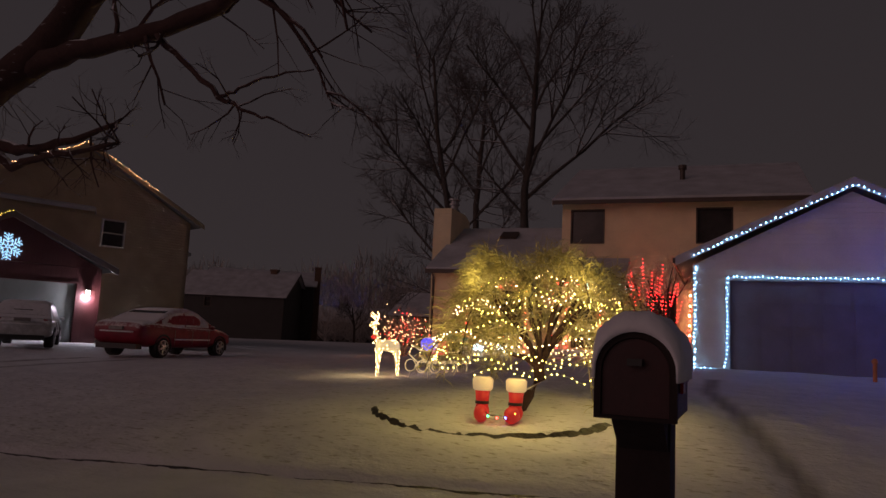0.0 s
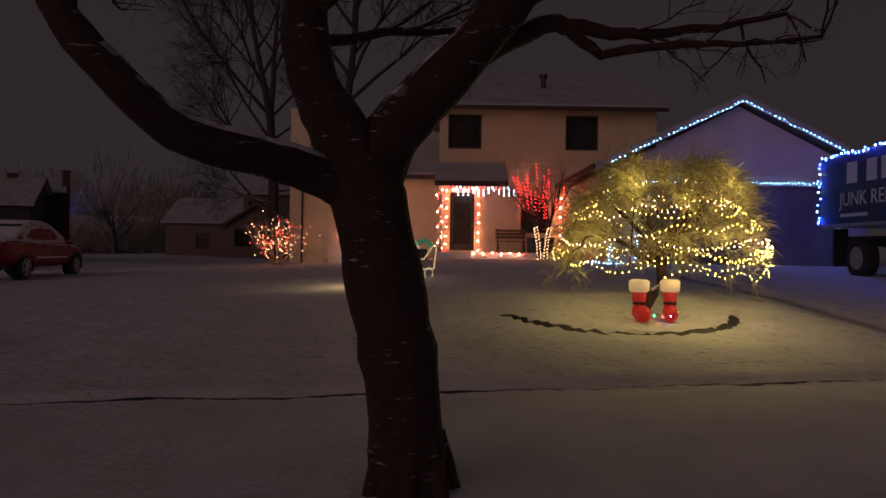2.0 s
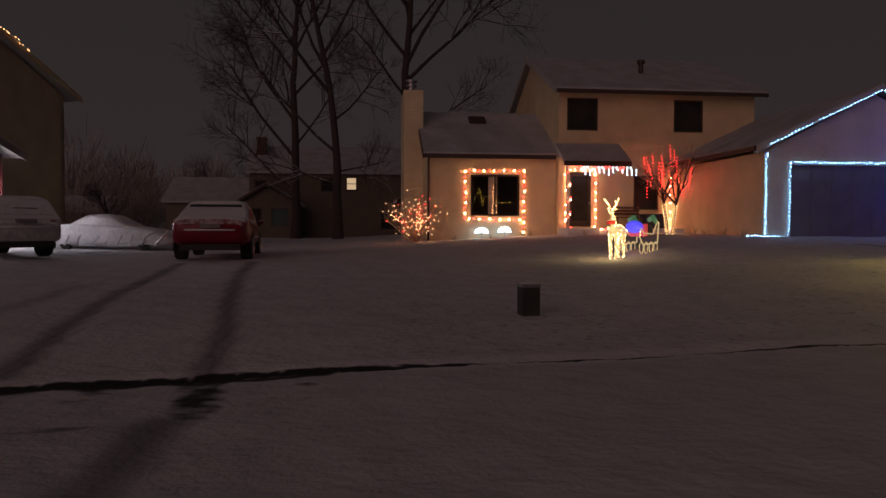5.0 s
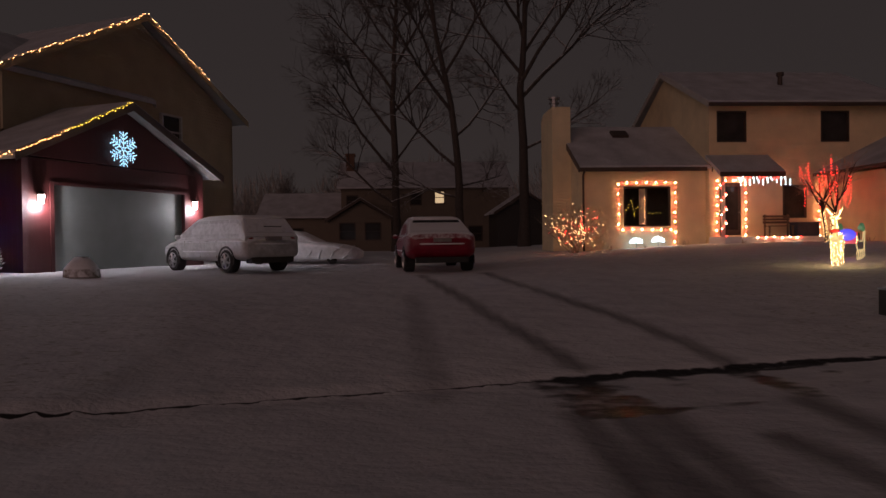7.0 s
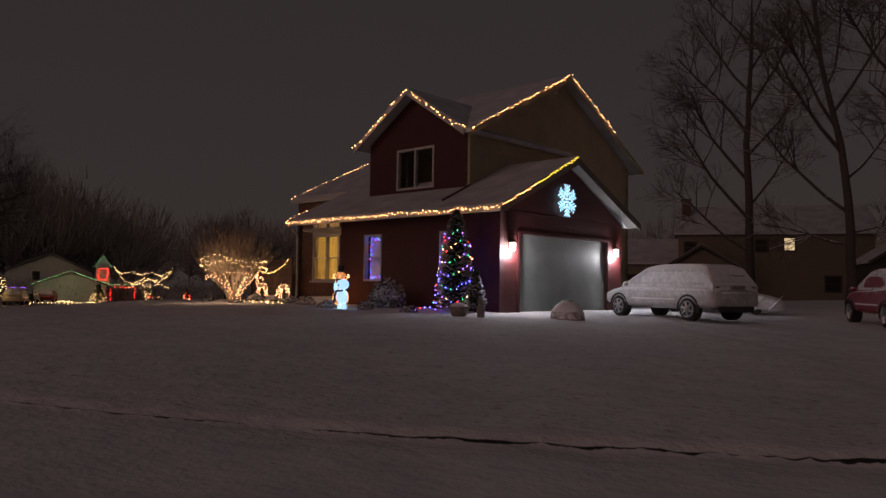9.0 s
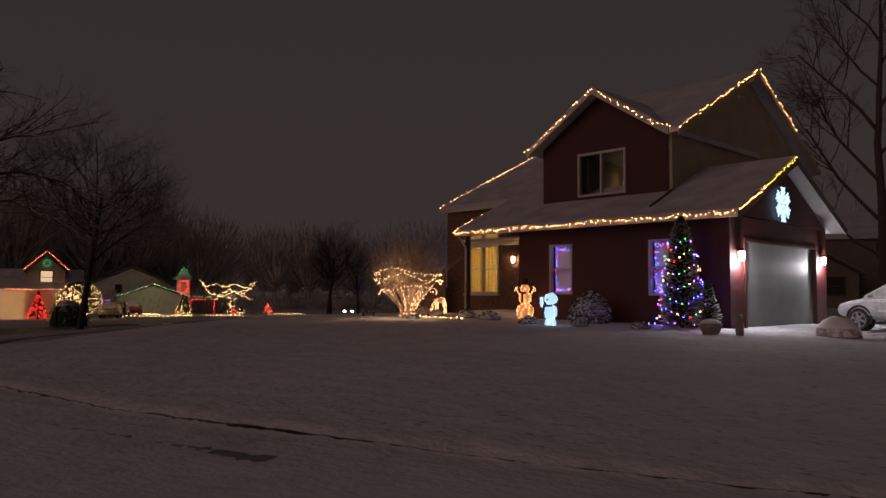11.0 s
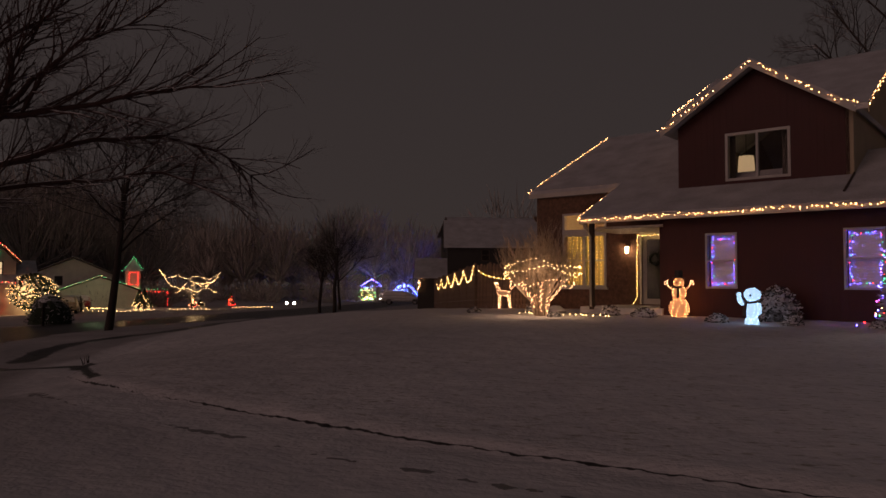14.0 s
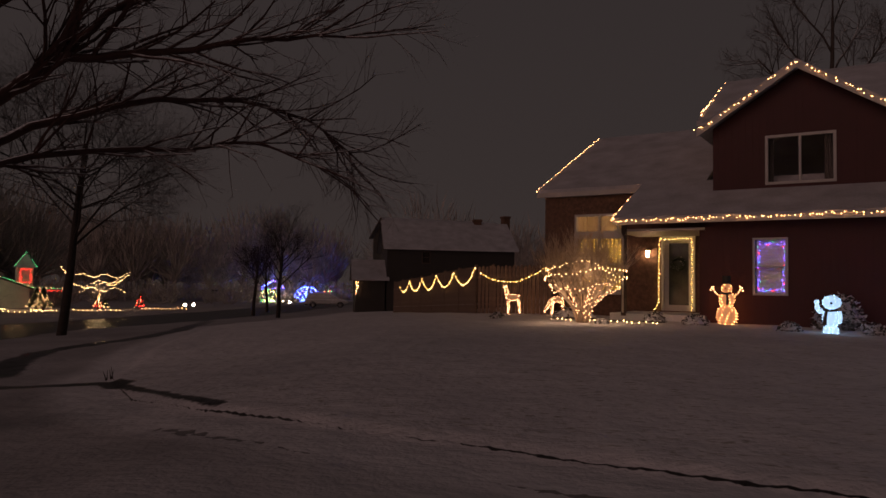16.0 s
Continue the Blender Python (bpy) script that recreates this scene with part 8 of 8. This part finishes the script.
# ---- picket fence with swags ----
def fence():
    t = thing("fence", "tall dark wooden picket fence with light swags", "fence")
    runs = [((-34.2, 25.55), (-37.0, 26.8)), ((-37.0, 26.8), (-43.3, 42.0))]
    me = None
    for (ax, ay), (bx, by) in runs:
        ln = math.hypot(bx - ax, by - ay)
        ang = math.degrees(math.atan2(by - ay, bx - ax))
        n = int(ln / 0.155)
        for i in range(n):
            x, y = lerp(ax, bx, i / n), lerp(ay, by, i / n)
            if me is None:
                o = Geo().prism([(-0.068, 0), (0.068, 0), (0.068, 1.70), (0.035, 1.80), (-0.035, 1.80), (-0.068, 1.70)], 1, -0.012, 0.012).ob("picket", M["fence"], t)
                me = o.data
            else:
                o = new("picket", me)
                o.parent = t
            o.matrix_local = pose(x, y, ground_z(x, y) - 0.02 + 0.03 * (i % 2), 0, 0, ang)
        for z in (0.35, 1.35):
            Geo().tube([(ax, ay + 0.04, ground_z(ax, ay) + z), (bx, by + 0.04, ground_z(bx, by) + z)], 0.04, 4).ob("rail", M["fence"], t)
        for i in range(int(ln / 2.3) + 1):
            x, y = lerp(ax, bx, i * 2.3 / ln), lerp(ay, by, i * 2.3 / ln)
            o = Geo().box(-0.05, -0.05, 0, 0.05, 0.05, 1.92).ob("post", M["fence"], t)
            o.matrix_local = pose(x, y + 0.05, ground_z(x, y) - 0.05, 0, 0, ang)


M["fence"] = snowy("dark_fence_wood", (0.17, 0.12, 0.09), 0.7, 0.9, 6)
fence()


def swags(a, b, n, drop, label):
    pts = []
    for k in range(n):
        for i in range(12):
            s = i / 12
            w = (k + s) / n
            x, y = lerp(a[0], b[0], w), lerp(a[1], b[1], w)
            pts.append((x - 0.05, y - 0.08, ground_z(x, y) + 1.72 - drop * 4 * s * (1 - s)))
    light_string("light_string", label, pts, 0.13, ["mellow", "yellow"], 0.017, rh, jitter=0.02)


swags((-34.3, 25.6), (-37.0, 26.8), 1, 0.55, "warm light swag along the near fence")
swags((-37.0, 26.8), (-42.6, 40.3), 5, 0.60, "warm light swags along the receding fence")
light_string("light_string", "warm lights lying along the planting bed", [TURN @ Vector((-11.6 + i * 0.25, -2.9 + 0.15 * math.sin(i * 1.7), 0.80)) for i in range(14)], 0.2, ["mellow"], 0.014, rh)


# ---- lit houses far down the side street ----
def rope(label, m, pts, step, mats, r=0.026, run=1):
    return light_string("light_string", label, [m @ Vector(p) for p in pts], step, mats, r, rh, jitter=0.03, run=run)


G = pose(-102.8, 73.9, -2.1, 0, 0, 43)
M["far_wall"] = siding("pale_green_siding", (0.60, 0.56, 0.47), pitch=0.2)
gh = back_house("house", "grey house outlined in green lights with a small turret", G, 9.0, 8, 0, 2.7, 4.4, M["far_wall"], axis=1)
back_house("house", "tall pale gabled house with a dark window", pose(-110.8, 76.4, -2.2, 0, 0, 43), 11, 9, 0, 4.6, 7.2, M["far_wall"], [(3.2, 4.2, 3.3, 4.6)], axis=1)
Geo().box(7.6, 0.3, 2.5, 9.4, 2.2, 5.2).ob("turret", M["far_wall"], gh)
Geo().prism([(7.3, 5.2), (9.7, 5.2), (8.5, 7.0)], 1, 0.0, 2.4).ob("turret_roof", M["roof_snow"], gh)
rope("green lights along a distant gable", G, [(-0.4, -0.5, 2.65), (4.5, -0.5, 4.55), (9.4, -0.5, 2.75), (13.0, -0.5, 2.70)], 0.21, ["green", "green", "mellow"], 0.022)
rope("green lights outlining a small turret", G, [(7.2, -0.2, 5.2), (8.5, -0.2, 7.1), (9.8, -0.2, 5.2)], 0.22, ["green"], 0.022)
rope("red lights framing a turret window", G, [(8.0, 0.2, 3.4), (8.0, 0.2, 5.0), (9.1, 0.2, 5.0), (9.1, 0.2, 3.4), (8.0, 0.2, 3.4)], 0.16, ["red"])
rope("red lights framing a distant porch", G, [(9.6, -0.3, 0.3), (9.6, -0.3, 2.4), (12.8, -0.3, 2.4), (12.8, -0.3, 0.3)], 0.2, ["red"])
rope("violet lights over a side gate", G, [(-5.0, 1.5, 0.6), (-5.0, 1.5, 2.2), (-1.2, 1.5, 2.2), (-1.2, 1.5, 0.6)], 0.2, ["violet"])
def ground_rope(label, a, b, mats, step=0.45):
    pts = [(lerp(a[0], b[0], k / 12), lerp(a[1], b[1], k / 12)) for k in range(13)]
    return light_string("light_string", label, [(x, y, ground_z(x, y) + 0.10) for x, y in pts], step, mats, 0.036, rh, jitter=0.05)


ground_rope("white ground lights along a far lawn", (-97.0, 71.6), (-88.8, 67.0), ["mellow"])
ground_rope("white ground lights along a far verge", (-84.6, 56.6), (-78.6, 58.7), ["mellow"])
ground_rope("white ground lights beside a far drive", (-84.2, 64.6), (-80.2, 63.0), ["mellow"])
ground_rope("white ground lights under a lit tree", (-80.2, 65.4), (-75.6, 66.2), ["mellow"])
ground_rope("warm ground lights along a far walk", (-79.0, 75.8), (-74.0, 76.6), ["mellow", "amber"])
K = pose(-92.1, 39.5, -1.5, 0, 0, 50)
lh = back_house("house", "pale house with red lights along its eave", K, 14.0, 8, 0, 3.0, 5.0, M["far_wall"], [(1.5, 3.0, 0.8, 2.3)], lit=(0,))
back_house("house", "small gabled dormer edged with red lights", K @ pose(9.4, 1.2, 0), 3.2, 4, 3.2, 4.9, 6.7, M["far_wall"], [(1.0, 2.2, 3.6, 5.0)], lit=(0,), axis=1)
rope("red lights along a distant eave", K, [(-0.5, -0.6, 3.1), (14.4, -0.6, 3.1)], 0.25, ["red", "mellow"])
rope("red lights on a dormer gable", K, [(9.0, 0.7, 5.0), (11.0, 0.7, 6.9), (13.0, 0.7, 5.0)], 0.2, ["red", "mellow"])
wr2 = thing("wreath", "round green lit wreath on a gable", "wreath", K @ pose(11.0, 1.0, 5.7))
Geo().tube([(0.3 * math.cos(a), 0, 0.3 * math.sin(a)) for a in [2 * math.pi * k / 16 for k in range(17)]], 0.12, 6).ob("ring", M["green_soft"] if "green_soft" in M else M["glow_green"], wr2)
ic = Geo()
for k in range(14):
    for j in range(9):
        ic.gem(K @ Vector((6.3 + k * 0.22, -0.7, 0.4 + j * 0.3)), 0.018)
o = ic.ob("light_curtain", M["mellow"], kind="stuff")
tagged(o, "curtain of warm lights under a distant porch eave", "string lights")


def lit_tree(label, x, y, tall, r, mats, n, seed, br=0.05, cone=True, category="tree"):
    rng = random.Random(seed)
    t = thing("lit_tree", label, category, Matrix.Translation((x, y, ground_z(x, y))))
    Geo().tube([(0, 0, 0), (0, 0, tall * 0.9)], [0.12, 0.02], 6).ob("trunk", M["bark"], t)
    f, packs2 = Geo(), {}
    for k in range(n * 2):
        s = rng.random()
        a = rng.uniform(0, 2 * math.pi)
        w = r * ((1 - s) if cone else math.sqrt(max(0, 1 - (2 * s - 1) ** 2))) * rng.uniform(0.8, 1.0) + 0.05
        p = Vector((w * math.cos(a), w * math.sin(a), 0.25 + s * (tall - 0.25)))
        side = Vector((-math.sin(a), math.cos(a), 0.2)) * 0.14
        f.add([p * 0.99 - side, p * 0.99 + side, p * 0.99 + Vector((0, 0, 0.22))], [(0, 1, 2)])
        if k % 2:
            packs2.setdefault(rng.choice(mats), Geo()).gem(p, br)
    f.ob("sprays", M["needles"], t, kind="stuff")
    for m, g in packs2.items():
        g.ob("bulb_row", M[m], t, kind="stuff")
    return t


lit_tree("small conical tree covered in red lights", -85.1, 47.2, 2.6, 0.9, ["red"], 180, 201, br=0.03)
lit_tree("round tree covered in white lights", -83.7, 50.6, 3.6, 2.2, ["mellow"], 760, 202, br=0.019, cone=False)
lit_tree("small conical tree with bands of white lights", -86.4, 68.3, 2.2, 1.0, ["mellow"], 170, 203, br=0.022)
lit_tree("small conical tree with bands of warm lights", -84.4, 66.6, 2.2, 1.0, ["mellow"], 170, 204, br=0.022)

lit_tree("small figure wound with amber lights on a far drive", -26.9, 73.7, 2.6, 0.7, ["mellow", "amber"], 60, 206, category="lawn ornament")

for x, y, tall, mats, label in ((-82.6, 73.0, 1.5, ["red", "mellow"], "small red and white lit figure beneath a lit tree"), (-80.0, 77.0, 1.7, ["red", "red", "mellow"], "pair of small red lit figures on a far lawn"), (-84.0, 76.5, 0.9, ["mellow"], "small white lit figure beneath a lit tree")):
    lit_tree(label, x, y, tall, 0.55, mats, 60, 210 + int(tall * 10), br=0.03, category="lawn ornament")


def swag_tree():
    x, y = -80.5, 69.8
    z = ground_z(x, y)
    t = bare_tree("bare spreading tree with white light swags", x, y, 4.6, 0.14, 205, (9, 6, 4, 3), angle=(35, 70), rise=0.02, trunk=0.42)
    ux, uy = 0.73, 0.69
    rows = [[(-3.6, 4.5), (-2.8, 3.6), (-1.6, 3.9), (-0.6, 3.5), (0.6, 3.9), (1.8, 3.4), (3.2, 4.3)], [(-3.5, 4.4), (-2.4, 2.8), (-1.0, 2.3), (0.4, 3.0), (1.4, 2.6), (3.0, 3.9)],
            [(-1.8, 1.9), (-0.8, 2.6), (0.4, 2.0), (1.6, 2.5), (2.7, 1.9)], [(-1.6, 2.4), (0, 3.2), (1.0, 2.9), (2.6, 3.3)], [(0, 0.1), (0.05, 0.9), (-0.05, 1.7)], [(0.14, 0.1), (0.1, 0.9), (0.15, 1.8)]]
    for k, row in enumerate(rows):
        light_string("light_string", "white light swags hung in a bare tree", [(x + ux * a, y + uy * a, z + h) for a, h in row], 0.15, ["mellow"], 0.024, rh, sag=0.1, group="tree swags")


swag_tree()
for x, y, h, watts, tint in ((-80.5, 69.8, 2.6, 160, (1.0, 0.66, 0.32)), (-83.2, 49.6, 2.0, 120, (1.0, 0.62, 0.28)), (-96.6, 72.6, 3.6, 60, (0.80, 1.0, 0.60)), (-88.2, 67.6, 1.4, 90, (1.0, 0.62, 0.28))):
    lamp = new("string_glow", bpy.data.lights.new("string_glow", "POINT"))
    lamp.data.energy, lamp.data.color, lamp.data.shadow_soft_size = watts, tint, 0.6
    lamp.location = (x, y, ground_z(x, y) + h)


def lamp_car(label, x, y, heading, paint):
    c = car("car", label, pose(x, y, ground_z(x, y), 0, 0, heading), 4.7, 1.85, 1.6, paint, M["snow"], "wagon")
    return c


def headlights(x, y, z, label):
    t = thing("headlamps", label, "car lights", Matrix.Translation((x, y, z)))
    for s in (-0.9, 0.9):
        Geo().ball((s * 1.0, s * 0.5, 0), 0.36, 12, 8).ob("headlamp", M["head"], t)


M["head"] = glowing("lit_headlamp", (1.0, 0.80, 0.55), 110)
headlights(-123.5, 175.0, -4.2, "bright pair of headlamps far down the street")
headlights(-117.0, 229.0, -4.4, "second pair of headlamps far down the street")
M["van_paint"] = surface("cream_van_paint", (0.45, 0.40, 0.30), 0.4, 3, 0.1, 0)
lamp_car("cream van parked by a lit house", -83.0, 54.0, 130, M["van_paint"])
lamp_car("dark car parked beside a cream van", -86.5, 58.5, 130, M["black"])
lamp_car("dark red car on a far drive", -95.0, 69.0, 130, M["red_paint"])
car("pickup", "snow-covered parked car beyond the side street", pose(-60.0, 84.0, ground_z(-60, 84), 0, 0, 15), 5.2, 1.95, 1.75, M["silver_paint"], M["snow"], "wagon")


def blue_display():
    B = pose(-121.0, 250.0, -5.4, 0, 0, 25)
    rope("blue lights over a distant arch", B, [(4 + 5 * math.cos(a), 0, 6.0 * math.sin(a)) for a in [math.pi * k / 20 for k in range(21)]], 0.6, ["blue"], 0.22)
    rope("violet lights on a distant roof line", B, [(-12, 2, 5.5), (-8, 2, 8), (-4, 2, 5.5), (-12, 2, 5.0)], 0.6, ["blue", "violet"], 0.2)
    rope("yellow lights round a distant shrub", B, [(-10 + 3 * math.cos(a), -4, 2.5 + 2.4 * math.sin(a)) for a in [2 * math.pi * k / 20 for k in range(21)]], 0.6, ["yellow", "green"], 0.2)
    for k, (cx, cz, rx, rz, mats, n) in enumerate(((4.0, 2.2, 4.4, 3.6, ("blue", "blue", "violet", "cool"), 150), (-9.5, 2.6, 2.6, 2.4, ("mellow", "yellow", "green"), 110), (11.0, 2.0, 1.6, 2.2, ("red", "green", "cool"), 40))):
        rng = random.Random(300 + k)
        t = thing("light_cluster", "distant house front covered in coloured lights", "string lights", B, "distant light clusters")
        packs3 = {}
        for q in range(n):
            a, w = rng.uniform(0, 2 * math.pi), math.sqrt(rng.random())
            packs3.setdefault(rng.choice(mats), Geo()).gem((cx + rx * w * math.cos(a), rng.uniform(-1, 1), cz + rz * w * math.sin(a)), 0.17)
        for m, g in packs3.items():
            g.ob("bulb_row", M[m], t, kind="stuff")
    rope("red and green lights on a distant porch", B, [(10, 0, 0.5), (10, 0, 4.5), (13, 0, 4.5)], 0.6, ["red", "green"], 0.18)


blue_display()
rope("amber icicle lights on a dark house corner", pose(-51.4, 61.0, -1.0, 0, 0, 16.3), [(0.80, -0.2, 1.9), (0.95, -0.2, 2.6), (0.80, -0.2, 3.2), (1.05, -0.2, 3.3), (1.0, -0.2, 2.2)], 0.16, ["amber", "amber", "warm"], 0.022)


# wreath on the front door and a doormat-sized step
wr = thing("wreath", "dark evergreen wreath on the front door glass", "wreath", TURN @ pose(-8.94, 1.60, 2.62))
g = Geo()
rw = random.Random(77)
for k in range(220):
    a, r = rw.uniform(0, 2 * math.pi), 0.19 + rw.uniform(-0.06, 0.06)
    p = Vector((r * math.cos(a), rw.uniform(-0.04, 0.02), r * math.sin(a)))
    d = Vector((rw.uniform(-1, 1), rw.uniform(-0.6, 0.2), rw.uniform(-1, 1))).normalized() * 0.05
    e = Vector((rw.uniform(-1, 1), rw.uniform(-0.6, 0.2), rw.uniform(-1, 1))).normalized() * 0.02
    g.add([p, p + d + e, p + d - e], [(0, 1, 2)])
g.ob("sprigs", M["needles"], wr, kind="stuff")
Geo().tube([(0.19 * math.cos(a), 0, 0.19 * math.sin(a)) for a in [2 * math.pi * k / 16 for k in range(17)]], 0.035, 6).ob("ring", M["needles"], wr)


# downpipes and lower trim of the maroon house
pipe = Geo().tube([TURN @ Vector(p) for p in ((-10.05, -1.5, 3.75), (-10.02, -1.25, 3.5), (-9.95, -1.16, 3.3), (-9.95, -1.16, 1.0))], 0.04, 6).ob("downpipe", M["white_trim"])
tagged(pipe, "pale downpipe beside the porch post", "downpipe")


def street_sign(x, y, tall, label):
    t = thing("street_sign", label, "sign", Matrix.Translation((x, y, ground_z(x, y))))
    Geo().tube([(0, 0, -0.1), (0, 0, tall)], 0.03, 6).ob("pole", M["galv"], t)
    Geo().box(-0.4, -0.01, tall - 0.3, 0.4, 0.01, tall - 0.08).ob("panel", M["dark_wall"], t)


street_sign(-78.0, 92.0, 2.4, "small dark street sign on a pole by the far road")


def far_mailbox(x, y):
    t = thing("mailbox", "dark snow-capped mailbox beside the side street", "mailbox", on_ground(x, y, 60), "far mailboxes")
    Geo().box(-0.06, -0.06, 0, 0.06, 0.06, 1.05).ob("post", M["mail_post"], t)
    Geo().box(-0.12, -0.25, 1.05, 0.12, 0.25, 1.28).ob("box", M["black"], t)
    Geo().ball((0, 0, 1.29), 0.14, 10, 6, 0.9, 1.8, 0.4).ob("snow_cap", M["snow"], t, smooth=True)


far_mailbox(-62.0, 30.0)
bush = thing("evergreen_shrub", "dark rounded evergreen on a far lawn", "shrub", on_ground(-64.5, 33.0, 0))
g = Geo()
for k in range(900):
    a, e = rw.uniform(0, 2 * math.pi), math.asin(rw.uniform(0, 1))
    p = Vector((math.cos(a) * math.cos(e) * 1.3, math.sin(a) * math.cos(e) * 1.3, math.sin(e) * 1.9)) * rw.uniform(0.8, 1.05)
    d = Vector((rw.uniform(-1, 1), rw.uniform(-1, 1), rw.uniform(-1, 1))) * 0.12
    e2 = Vector((rw.uniform(-1, 1), rw.uniform(-1, 1), rw.uniform(-1, 1))) * 0.12
    g.add([p, p + d, p + e2], [(0, 1, 2)])
g.ball((0, 0, 0), 1, 16, 10, 1.15, 1.15, 1.7, 0.06, rw)
g.ob("foliage", M["needles"], bush, kind="stuff")
bare_shrub("dead_plant", "small dark dead stalks at the end of the footpath edge", -42.35, 11.35, ground_z(-42.35, 11.35), 0.34, 0.55, 88, 5, lev=3, r=0.016, mat="dark_bark")
